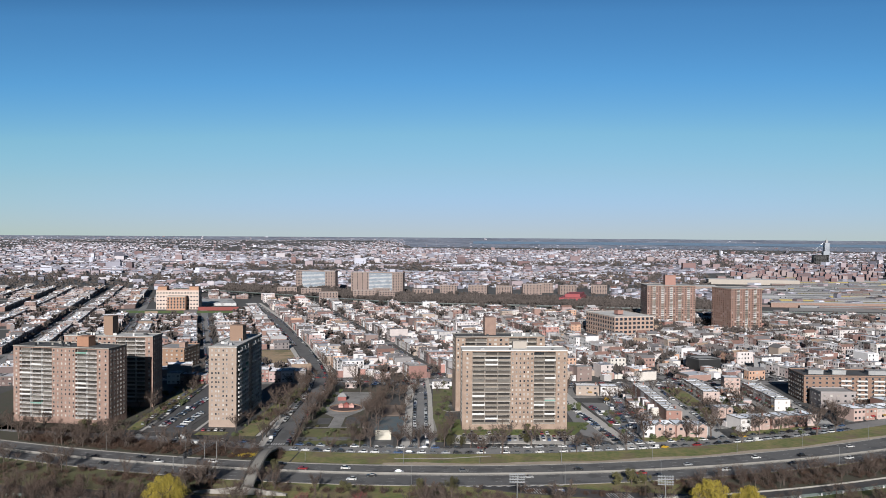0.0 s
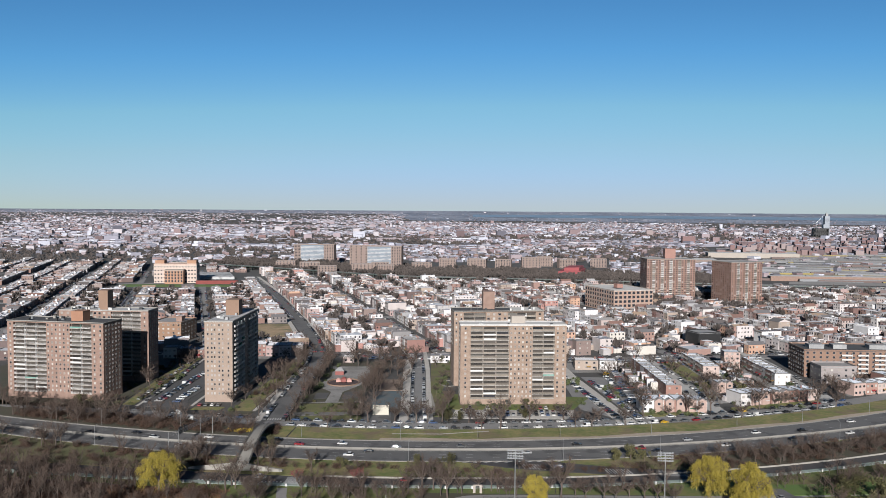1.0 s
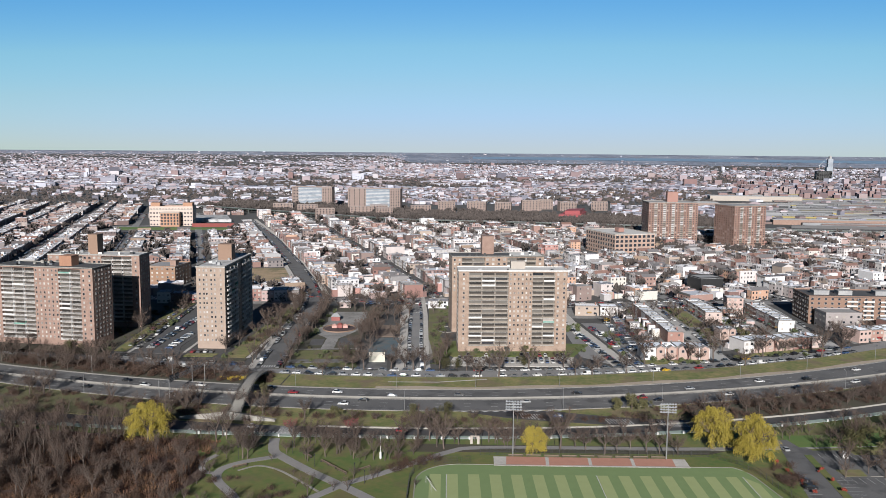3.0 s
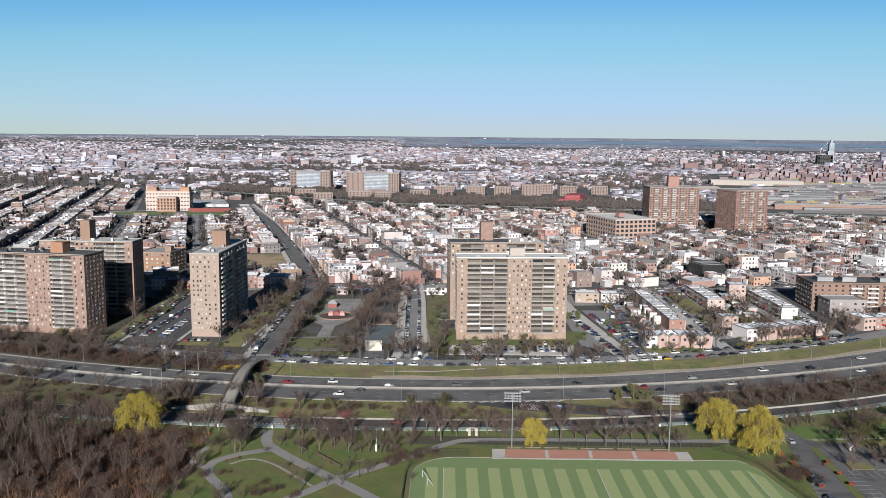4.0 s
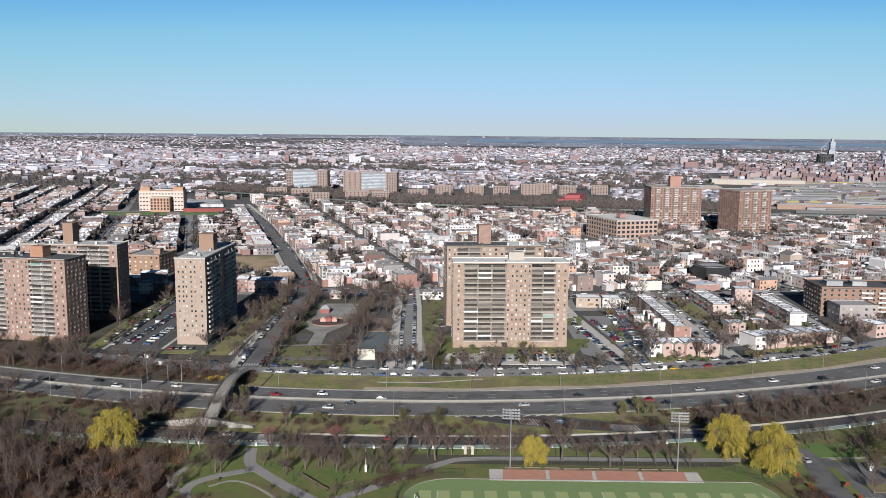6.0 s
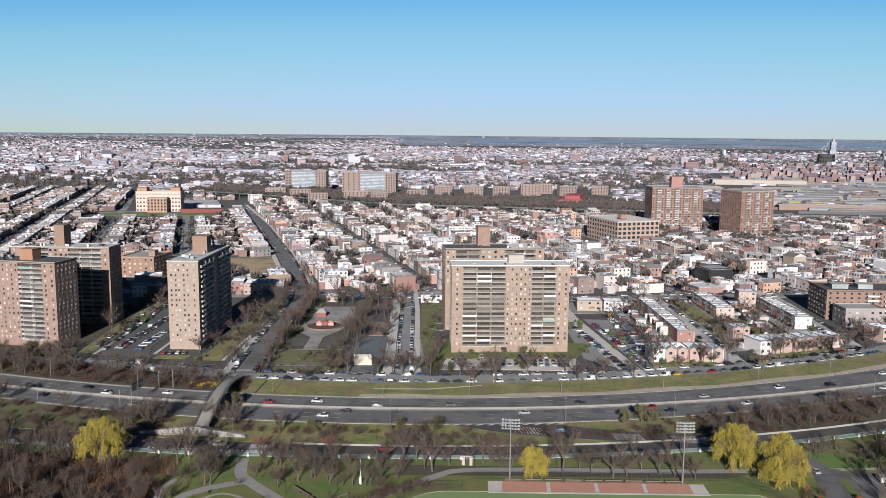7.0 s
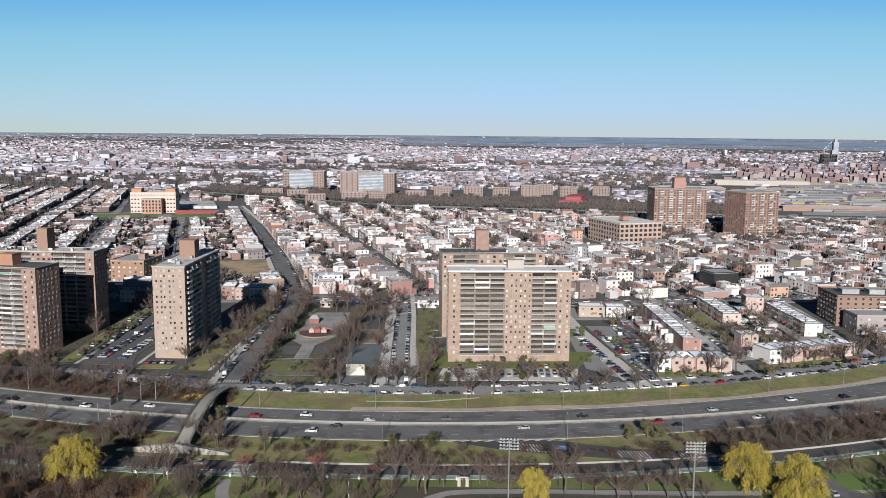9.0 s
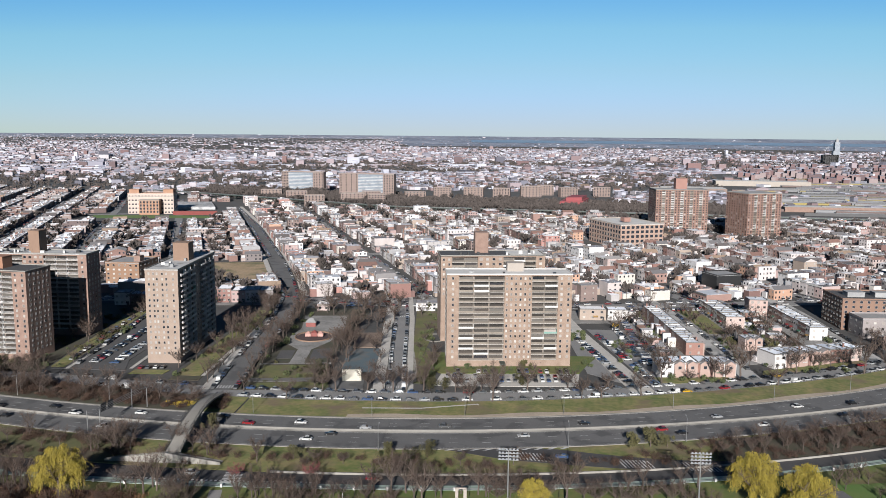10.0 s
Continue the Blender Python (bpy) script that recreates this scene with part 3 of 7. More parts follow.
for poly in ([(-214, 455), (-207, 454), (-222, 598), (-233, 598)], [(-149, 447), (-138, 447), (-143, 590), (-152, 590)], [(-172, 447), (-156, 448), (-155, 455), (-172, 454)]):
    s = Shape()
    s.prism(poly, -.05, .11)
    setting("lawn_estate", s, M_GRASS, "rough green lawn strip beside apartment towers")
for line_ in ([(-204.6, 452), (-207.5, 500), (-219, 596)], [(-174.5, 455), (-178, 520), (-184, 598)], [(-136.5, 447), (-141, 590)]):
    setting("pavement_estate", way_strip(line_, 1.8, .13), M_PAVEMENT, "narrow pale footway beside apartment towers")
s = Shape()
s.prism([(-40, 446), (-29.5, 446), (-29.5, 474), (-39.5, 476), (-38.5, 500.5), (-36, 600), (-53, 600), (-46.5, 520)], -.05, .11)
setting("lawn_side", s, M_LAWN_PLAY, "lawn with trees between a street and apartment towers")
ring_path = [(-35.5 + 5.5 * math.cos(k * .449), 531 + 9 * math.sin(k * .449)) for k in range(15)]
setting("path_ring", way_strip(ring_path, 1.4, .125), M_CONCRETE, "curved pale footpath on a lawn")
setting("path_side", way_strip([(-44.5, 500), (-40, 470), (-38, 448)], 1.4, .129), M_CONCRETE, "pale footpath on a lawn")
# playground park between two streets
s = Shape()
s.prism([(-113.5, 466.5), (-82.8, 471.5), (-79.4, 448.8), (-109.5, 443)], -0.1, 0.14)
s.prism([(-108.5, 439), (-77, 443.5), (-75.5, 435.5), (-107, 431)], -0.1, 0.14)
setting("lawn_playground", s, M_LAWN_PLAY, "fenced lawn of a playground")
s = Shape()
s.prism([(-117, 428), (-74, 432), (-84, 480), (-82, 600), (-128, 600)], -0.1, 0.12)
setting("playground_paving", s, M_EARTH, "worn ground under playground trees")
s = Shape()
s.prism([(-119.7, 577), (-94, 580), (-88.5, 540), (-90, 521), (-93.9, 508), (-97.6, 498.7), (-95.2, 473), (-102.5, 472), (-104.5, 498), (-112.5, 508), (-115.5, 524), (-114, 545)], -0.1, 0.16)
s.prism([(-116, 468.2), (-82, 473.6), (-82.2, 475.4), (-116.2, 470)], -0.1, 0.164)
s.prism([(-110.5, 440), (-77.4, 445), (-77.7, 446.8), (-110.8, 441.8)], -0.1, 0.164)
setting("pavement_playground", s, M_YARD, "pale playground paving")
s = Shape()
s.prism([(-112.8, 494.8), (-105.3, 495.8), (-103.6, 480.4), (-111, 479.4)], -0.1, 0.168)
s.prism([(-96.4, 499.2), (-87.3, 502), (-84.4, 484), (-94.4, 480)], -0.1, 0.168)
setting("court_black", s, M_ASPHALT_LOT, "dark fenced asphalt play court")
s = Shape()
s.prism([(-78.9, 502.1), (-61.9, 504), (-58.6, 461.6), (-74.2, 459.6)], -0.1, 0.16)
setting("court_blue", s, material("blue_court", (0.085, 0.135, 0.165), (0.12, 0.17, 0.20), 0.2, 1, 0.9, patch=((0.16, 0.165, 0.165), 0.12, 0.5, 0.62)), "blue-green painted handball court")
s = Shape()
s.prism([(-80.7, 537.3), (-65.6, 539), (-62.3, 506.8), (-76.9, 505)], -0.1, 0.16)
setting("court_tan", s, material("worn_tan_court", (0.33, 0.235, 0.175), (0.25, 0.185, 0.145), 0.15, 1, 0.9), "worn tan play court")
s = Shape()
s.prism([(-102.3 + 9.6 * math.cos(k * .2618), 525 + 11 * math.sin(k * .2618)) for k in range(24)], -0.1, 0.172)
setting("court_round", s, material("maroon_rubber", (0.075, 0.04, 0.042), (0.10, 0.055, 0.055), 0.3, 1.5, 0.9), "round dark maroon rubber play surface")
s = Shape()
s.prism([(-245, 682), (-172, 690), (-205, 782), (-250, 772)], -0.1, 0.1)
setting("lot_vacant", s, M_DRY_GRASS, "vacant lot of dry yellow-brown grass")

for poly in ([(73, 458.5), (82, 457.5), (108, 467), (107.5, 470.3), (72, 466)], [(124.5, 474.5), (184, 503), (183, 507), (127, 482.8)]):
    s = Shape()
    s.prism(poly, -.05, .12)
    setting("lawn_front_garden", s, M_GRASS, "small front gardens before brick houses")
s = Shape()
s.prism([(118.5, 556), (130.5, 557.5), (127, 622), (113, 620)], -.05, .1)
setting("lawn_street_gardens", s, M_GRASS, "small front gardens along a street of row houses")
# yards between the rows of houses by the shore
for poly in ([(78, 484), (107, 484), (99, 612), (76, 608)], [(121, 492), (183, 518), (183, 620), (112, 614)], [(206, 520), (310, 560), (300, 580), (204, 572)],
             [(-205, 600), (-148, 606), (-152, 640), (-205, 634)], [(40, 575), (86, 580), (86, 614), (36, 610)]):
    s = Shape()
    s.prism(poly, -.1, .02)
    setting("yard", s, M_YARD, "patched concrete yards between houses")
# ring of land at the horizon; distance haze is put into its blue-grey colour
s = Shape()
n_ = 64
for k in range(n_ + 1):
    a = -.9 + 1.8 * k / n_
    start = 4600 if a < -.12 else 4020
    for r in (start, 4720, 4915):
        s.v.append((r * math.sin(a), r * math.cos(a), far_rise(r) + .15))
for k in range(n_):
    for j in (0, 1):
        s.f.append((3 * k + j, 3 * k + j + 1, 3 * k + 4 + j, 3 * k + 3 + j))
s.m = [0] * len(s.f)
setting("backdrop_land", s, material("hazed_land", (.40, .45, .56), (.13, .165, .25), .006, .04, .95), "hazy blue-grey distant land along the horizon")

# ---- plants ----
def blade(s, a, b, w, r):
    """A thin twig as one sliver."""
    n = Vector((r.gauss(0, 1), r.gauss(0, 1), r.gauss(0, 1))).normalized() * w
    s.add([tuple(a - n), tuple(a + n), tuple(b)], [(0, 1, 2)])


def thicket_bush(s, x, y, size, r):
    """A low leafless bush of many stems."""
    for _ in range(46):
        a, e, n = r.uniform(0, 6.28), r.uniform(.25, 1.4), size * r.uniform(.5, 1)
        p = Vector((x + r.gauss(0, .25) * size, y + r.gauss(0, .25) * size, r.uniform(0, .35) * size))
        q = p + Vector((math.cos(a) * math.cos(e), math.sin(a) * math.cos(e), math.sin(e))) * n
        blade(s, p, q, .022 * size, r)
        for _ in range(3):
            t = p.lerp(q, r.uniform(.35, .9))
            blade(s, t, t + Vector((r.gauss(0, .5), r.gauss(0, .5), r.uniform(.1, .8))) * size * .45, .02 * size, r)


def bare_tree_meshes(seed, height, spread, limbs=6, twigs=5, upright=0.5, light=False):
    """A leafless tree: tapered trunk and limbs in one mesh, a haze of twigs in the other."""
    r = random.Random(seed)
    wood, fine = Shape(), Shape()
    base, top = Vector((0, 0, -0.1)), Vector((r.uniform(-.3, .3), r.uniform(-.3, .3), height * 0.34))
    thick = height * 0.021
    wood.stick(base, top, thick * 1.25, thick * 0.85, 6)
    starts = []
    for i in range(limbs):
        a = 2 * math.pi * (i + r.uniform(-.3, .3)) / limbs
        rise = r.uniform(upright, upright + 0.45)
        out = Vector((math.cos(a), math.sin(a), rise * 1.6)).normalized()
        p = top.lerp(base, r.uniform(0, .25))
        mid = p + out * (height * r.uniform(.2, .27))
        end = mid + (out + Vector((0, 0, .35)) + Vector((r.uniform(-.3, .3), r.uniform(-.3, .3), 0))).normalized() * (height * r.uniform(.2, .3))
        wood.stick(p, mid, thick * .6, thick * .38, 4)
        wood.stick(mid, end, thick * .38, thick * .16, 4)
        starts += [(p.lerp(mid, .6), out), (mid, out), (mid.lerp(end, .4), out), (mid.lerp(end, .75), out), (end, out)]
    starts += [(top, Vector((0, 0, 1)))] * 2
    for p, out in starts:
        for _ in range(3):
            d = (out * .5 + Vector((r.gauss(0, .55) * spread, r.gauss(0, .55) * spread, r.uniform(.05, .8)))).normalized()
            q = p + d * (height * r.uniform(.1, .2))
            if light:
                blade(wood, p, q, thick * .3, r)
            else:
                wood.stick(p, q, thick * .24, thick * .13, 3)
            for _ in range(twigs):
                d2 = (d * .7 + Vector((r.gauss(0, .55), r.gauss(0, .55), r.gauss(.2, .4)))).normalized()
                t0 = p.lerp(q, r.uniform(.3, 1))
                t1 = t0 + d2 * (height * r.uniform(.06, .14))
                blade(fine, t0, t1, thick * .22, r)
                for _ in range(2):
                    d3 = (d2 + Vector((r.gauss(0, .6), r.gauss(0, .6), r.gauss(.1, .4)))).normalized()
                    t2 = t0.lerp(t1, r.uniform(.3, .9))
                    t3 = t2 + d3 * (height * r.uniform(.03, .08))
                    blade(fine, t2, t3, thick * .2, r)
    return wood, fine


def leaf_cloud(seed, rx, rz, n, size, middle, hang=0.0, lumps=7):
    """Many small leaf clumps gathered in uneven lumps."""
    r = random.Random(seed)
    s = Shape()
    centres = [(Vector((r.gauss(0, .45) * rx, r.gauss(0, .45) * rx, middle + r.uniform(-.55, .6) * rz)), r.uniform(.35, .62)) for _ in range(lumps)]
    for _ in range(n):
        c, k = r.choice(centres)
        d = Vector((r.gauss(0, 1), r.gauss(0, 1), r.gauss(0, 1))).normalized() * (r.random() ** .4) * k
        p = c + Vector((d.x * rx, d.y * rx, d.z * rz))
        u = Vector((r.gauss(0, 1), r.gauss(0, 1), r.gauss(0, .6))).normalized() * size * r.uniform(.6, 1.4)
        v = u.orthogonal().normalized() * size * r.uniform(.4, .9)
        if hang:
            v = Vector((r.gauss(0, .12), r.gauss(0, .12), -1)) * hang * r.uniform(.5, 1.3)
            u *= .5
        s.add([tuple(p - u), tuple(p + u), tuple(p + v + u * .3), tuple(p + v - u * .4)], [(0, 1, 2, 3)])
    return s


def weeping_crown(seed):
    """Hanging strands of small leaves, gathered in uneven lobes at all heights."""
    r = random.Random(seed)
    s = Shape()
    lobes = []
    for i in range(64):
        a, z = i * 2.4 + r.uniform(-.5, .5), 3.2 + 9.6 * r.random() ** .9
        reach = 4.9 * math.sqrt(max(.05, 1 - ((z - 6.4) / 7.4) ** 2)) * r.random() ** .5
        lobes.append((Vector((math.cos(a) * reach, math.sin(a) * reach, z)), r.uniform(.7, 1.5), r.uniform(1.4, 3.6)))
    for c, wide, drop in lobes:
        for _ in range(64):
            a, e = r.uniform(0, 6.28), r.uniform(-.1, 1.5)
            k = r.random() ** .35
            p = c + Vector((math.cos(a) * math.cos(e) * wide * k, math.sin(a) * math.cos(e) * wide * k, math.sin(e) * wide * .8 * k))
            low = max(.9, p.z - drop * r.uniform(.3, 1.0))
            while p.z > low:
                u = Vector((r.gauss(0, 1), r.gauss(0, 1), r.gauss(0, .4))).normalized() * r.uniform(.045, .10)
                v = Vector((r.gauss(0, .22) + c.x * .02, r.gauss(0, .22) + c.y * .02, -r.uniform(.3, .6)))
                s.add([tuple(p - u), tuple(p + u), tuple(p + v)], [(0, 1, 2)])
                p = p + v * .85
    return s


def tree(label, category, wood_mesh, crown_mesh, name="bare_tree", group="bare trees"):
    ob = thing(name, label, category, group=group)
    part("trunk", wood_mesh, ob)
    part("crown", crown_mesh, ob)
    return ob


TREES = []
for i, (h, sp, limbs, tw, up) in enumerate(((11, .9, 6, 5, .5), (9, 1.1, 7, 5, .35), (13, .7, 6, 5, .7), (8, 1.2, 6, 6, .3))):
    w_, f_ = bare_tree_meshes(20 + i, h, sp, limbs, tw, up)
    TREES.append((w_.mesh("bare_trunk", M_BARK), f_.mesh("bare_twigs", M_TWIG)))
w_, f_ = bare_tree_meshes(40, 6.5, 1.2, 8, 7, .3)
RED_TREE = (w_.mesh("red_trunk", M_BARK), f_.mesh("red_twigs", M_TWIG_RED))
w_, f_ = bare_tree_meshes(41, 3.6, 1.5, 9, 6, .2)
SHRUB = (w_.mesh("shrub_wood", M_BARK), f_.mesh("shrub_twigs", M_TWIG))
first_of = {}
SHRUBS = []


def plant(kind, x, y, size=1.0, turn=None):
    """Puts one plant on the ground; kinds share their meshes."""
    turn = rng.uniform(0, 360) if turn is None else turn
    broad = 1.22 if kind == "willow" else 1.0
    if kind == "shrub":
        SHRUBS.append((x, y, size * 2.4))
        if len(SHRUBS) % 5:
            return None
    if kind not in first_of:
        if kind.startswith("bare"):
            ob = tree("leafless grey-brown street tree in early spring", "tree", *TREES[int(kind[4:])])
        elif kind == "red":
            ob = tree("small tree with dark red budding twigs", "tree", *RED_TREE, name="budding_tree", group="budding trees")
        elif kind == "shrub":
            ob = tree("leafless many-stemmed brown shrub", "shrub", *SHRUB, name="bare_shrub", group="bare shrubs")
        elif kind == "willow":
            ob = thing("willow_tree", "weeping willow in bright yellow spring leaf", "tree", group="willows")
            wd, _ = bare_tree_meshes(60, 13.5, 1.0, 7, 1, .5)
            part("trunk", wd.mesh("willow_trunk", M_BARK), ob)
            cr = weeping_crown(61)
            part("crown", cr.mesh("willow_crown", M_WILLOW), ob)
        elif kind == "evergreen":
            ob = thing("evergreen_tree", "dark olive-green evergreen tree", "tree", group="evergreens")
            s0 = Shape()
            s0.stick((0, 0, -.1), (0, 0, 5), .28, .1, 6)
            part("trunk", s0.mesh("evergreen_trunk", M_BARK), ob)
            part("crown", leaf_cloud(71, 3.0, 3.4, 900, .42, 4.3, lumps=11).mesh("evergreen_crown", M_EVERGREEN), ob)
        elif kind == "bush":
            ob = thing("evergreen_bush", "rounded dark green bush", "shrub", group="bushes")
            part("crown", leaf_cloud(75, 1.5, 1.2, 260, .3, 1.0, lumps=6).mesh("bush_crown", M_EVERGREEN), ob)
        else:
            ob = thing("forsythia_bush", "bush of bright yellow flowers on the verge", "shrub", group="flowering bushes")
            part("crown", leaf_cloud(77, 2.0, 1.2, 320, .28, .9, lumps=6).mesh("forsythia_crown", M_FORSYTHIA), ob)
        first_of[kind] = ob
        ob.matrix_basis = at(x, y, 0, turn, size * broad, size * broad, size)
        return ob
    ob = copy_thing(first_of[kind], Matrix.Identity(4))
    ob.matrix_basis = at(x, y, 0, turn, size * broad, size * broad, size)
    return ob


JOINED = []


def bare(x, y, size=1.0, join=False):
    if join:
        JOINED.append((2 + rng.randrange(4), x, y, size * 1.4 * rng.uniform(.75, 1.15), rng.uniform(0, 360)))
        return None
    return plant("bare%d" % rng.randrange(4), x, y, size * 1.4 * rng.uniform(.75, 1.15))


for x, y, k in ((-134.7, 318.5, 1.2), (79.5, 333.0, 1.22), (92, 322.0, 1.24), (11.3, 320.3, 0.8)):
    plant("willow", x, y, k)

# ---- apartment towers ----
def window_mesh(w, h, pane=None):
    """A framed window as one connected mesh: outer edge, frame, reveal and pane."""
    f, s = 0.07, Shape()
    ring = []
    for inset, y in ((0, .02), (0, -.1), (f, -.1), (f, -.03)):
        ring.append([(-w / 2 + inset, y, inset), (w / 2 - inset, y, inset), (w / 2 - inset, y, h - inset), (-w / 2 + inset, y, h - inset)])
    s.v = [q for r in ring for q in r]
    for k in range(3):
        for i in range(4):
            s.f.append((4 * k + i, 4 * k + (i + 1) % 4, 4 * k + 4 + (i + 1) % 4, 4 * k + 4 + i))
    s.f.append((12, 13, 14, 15))
    s.m = [0] * 12 + [1]
    return s.mesh("window", M_FRAME, pane or M_PANE)


WINDOW = {k: window_mesh(*k) for k in ((1.6, 1.4), (2.2, 1.5), (1.1, 1.3), (4.6, 2.0), (1.0, 1.6), (0.95, 1.25))}
WINDOW["dark"] = window_mesh(1.6, 1.5, M_PANE_DARK)
WINDOW["school"] = window_mesh(2.4, 2.0, M_PANE_DARK)
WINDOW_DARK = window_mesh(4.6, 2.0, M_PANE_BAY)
WINDOW_TALL = window_mesh(3.5, 2.9, M_PANE_DARK)
BALCONY = {}


def balcony_meshes(w):
    if w not in BALCONY:
        s = Shape()
        s.box(-w / 2, w / 2, 0, 1.75, -.2, 0)
        slab = s.mesh("balcony_slab", M_SLAB)
        r = Shape()
        r.box(-w / 2 + .06, w / 2 - .06, .03, .10, .12, .92)
        r.box(-w / 2, w / 2, 0, .13, .92, 1.0)
        for i in range(5):
            x = -w / 2 + .03 + i * (w - .12) / 4
            r.box(x, x + .07, 0, .14, 0, .78)
        r.box(w / 2 - .12, w / 2 - .02, .2, 1.7, 0, 2.3)
        o = Shape()
        for z in (.12, .5, .92):
            o.box(-w / 2, w / 2, .02, .10, z, z + .08)
        for i in range(15):
            x = -w / 2 + .03 + i * (w - .12) / 14
            o.box(x, x + .06, .02, .1, 0, .95)
        o.box(-w / 2, -w / 2 + .8, .3, .7, 0, 1.0)
        o.box(w / 2 - .12, w / 2 - .02, .2, 1.7, 0, 2.3)
        BALCONY[w] = slab, [r.mesh("railing", m) for m in (M_RAIL_GREY, M_WHITE, M_TEAL)] + [o.mesh("railing", M_RAIL_PALE)]
    return BALCONY[w]


M_TEAL = material("teal_panel", (0.12, 0.34, 0.27), (0.3, 0.45, 0.4), 0.4, 3, 0.6)


def tower(name, label, x, y, turn, width, depth, floors, height, brick, roof, sides, base=3.4, white=0.09, lowest=0, joined=(), rail=0, proud=0.0):
    """An apartment slab. sides: 'front', 'left', 'right' -> [(from, to, kind, columns)]; kind brick or bays. x, y: its front left corner."""
    ob = thing(name, label, "building", at(x, y, 0, turn))
    storey = (height - base - 0.6) / floors
    deep = 1.7
    body = Shape()
    poses = {"front": Matrix.Identity(4), "left": at(0, depth, 0, -90), "right": at(width, 0, 0, 90)}
    bays_in = {k: any(q[2] == "bays" for q in v) for k, v in sides.items()}
    x0, x1 = (deep if bays_in.get("left") else 0), width - (deep if bays_in.get("right") else 0)
    y0 = deep if bays_in.get("front") else 0
    body.box(x0, x1, y0, depth, -0.2, height)
    for side, parts_ in sides.items():
        if not bays_in[side]:
            continue
        p = poses[side]
        for a, b, kind, n in parts_:
            zs = (-0.2, height) if kind == "brick" else (-0.2, base - .2)
            lo, hi = a, b
            if side != "front":
                lo, hi = max(a, 0), min(b, depth)
            pieces = [("pier" if kind == "brick" else "plinth", 0.0, deep + .01, *zs)]
            if kind == "bays":
                pieces.append(("fascia", -0.02, deep, height - .55, height))
            for name_, c, d, e, g in pieces:
                vs = Shape()
                vs.box(lo, hi, c, d, e, g)
                part(name_, vs.mesh("tower_" + name_, brick), ob, p)
    part("wall", body.mesh("tower_wall", brick), ob)
    r = Shape()
    r.box(-.25, width + .25, -.25, depth + .25, height, height + .25)
    rim = Shape()
    for a, b, c, d in ((-.25, width + .25, -.25, .15), (-.25, width + .25, depth - .15, depth + .25), (-.25, .15, .15, depth - .15), (width - .15, width + .25, .15, depth - .15)):
        rim.box(a, b, c, d, height + .25, height + .65)
    part("roof", r.mesh("tower_roof", roof), ob)
    part("parapet", rim.mesh("tower_parapet", roof if roof is M_WHITE_ROOF else M_CONCRETE), ob)
    for side, parts_ in sides.items():
        p = poses[side]
        if side in joined:      # small far windows of one face
            rows_ = Shape()
            for a, b, kind, n in parts_:
                n, w_ = (n[0], n[1][0]) if isinstance(n, tuple) else (n, 4.6)
                for k in range(n):
                    c = a + (b - a) * (k + .5) / n
                    for f in range(floors):
                        q = Shape()
                        q.box(c - w_ / 2, c + w_ / 2, -.07, .02, base + f * storey + .8, base + f * storey + 2.2)
                        rows_.add([tuple(p @ Vector(v)) for v in q.v], q.f)
            tagged(part("window_grid", rows_.mesh("window_grid", M_PANE_MANY), ob), kind="stuff")
            continue
        for a, b, kind, n in parts_:
            size = (1.6, 1.4)
            if isinstance(n, tuple):
                n, size = n
            if kind == "brick" and side + " brick" in joined:
                grid_ = Shape()
                for k in range(n):
                    c = a + (b - a) * (k + .5) / n
                    for f in range(floors):
                        z = base + f * storey + .8
                        grid_.box(c - .8, c + .8, -.07, .02, z, z + 1.4)
                tagged(part("window_grid", grid_.mesh("window_grid", M_PANE_MANY), ob), kind="stuff")
                continue
            for k in range(n):
                c = a + (b - a) * (k + .5) / n
                for f in range(lowest, floors):
                    z = base + f * storey
                    if kind == "brick":
                        part("window", WINDOW[size], ob, p @ Matrix.Translation((c, 0, z + .85)))
                    else:
                        w = round((b - a) / n, 2)
                        slab, rails = balcony_meshes(w)
                        bal = part("balcony", slab, ob, p @ Matrix.Translation((c, -proud, z)))
                        q = rng.random()
                        part("railing", rails[1 if q < white else 2 if q > .985 else rail], bal)
                        # panes widened over the bay's back wall to darken the recess
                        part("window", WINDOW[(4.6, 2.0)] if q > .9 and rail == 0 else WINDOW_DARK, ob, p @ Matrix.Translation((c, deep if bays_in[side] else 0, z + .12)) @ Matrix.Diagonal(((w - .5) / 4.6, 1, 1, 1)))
    return ob


def bulkhead(ob, x0, x1, y0, y1, z, h, mat, label=""):
    s = Shape()
    s.box(x0, x1, y0, y1, z, z + h)
    s.box(x0 - .15, x1 + .15, y0 - .15, y1 + .15, z + h, z + h + .3)
    s.box(x0 + 1, x0 + 2, y0 - .05, y0 + .1, z + .02, z + 2.1)
    return part("bulkhead", s.mesh("bulkhead", mat), ob, label=label)


main = tower("apartment_tower", "broad tan-brick apartment tower with rows of recessed balconies and white roof", -25.4, 474, 6.9, 60.4, 15.5, 16, 45.2, M_BRICK_TAN, M_WHITE_ROOF,
             {"front": [(0, 5.7, "brick", (1, (1.1, 1.3))), (5.7, 27.7, "bays", 3), (27.7, 41, "brick", (6, (0.95, 1.25))), (41, 53.6, "bays", 2), (53.6, 60.4, "brick", (2, (1.1, 1.3)))],
              "left": [(3, 13, "brick", (3, (1.1, 1.3)))]})
bulkhead(main, 30, 38, 9, 14.5, 45.4, 3.9, M_STONE, "pale roof house")
s = Shape()
s.box(25.6, 28.2, -6, 0, 2.6, 2.9)
for a in (25.7, 28.0):
    s.box(a, a + .12, -5.9, -5.78, 0, 2.6)
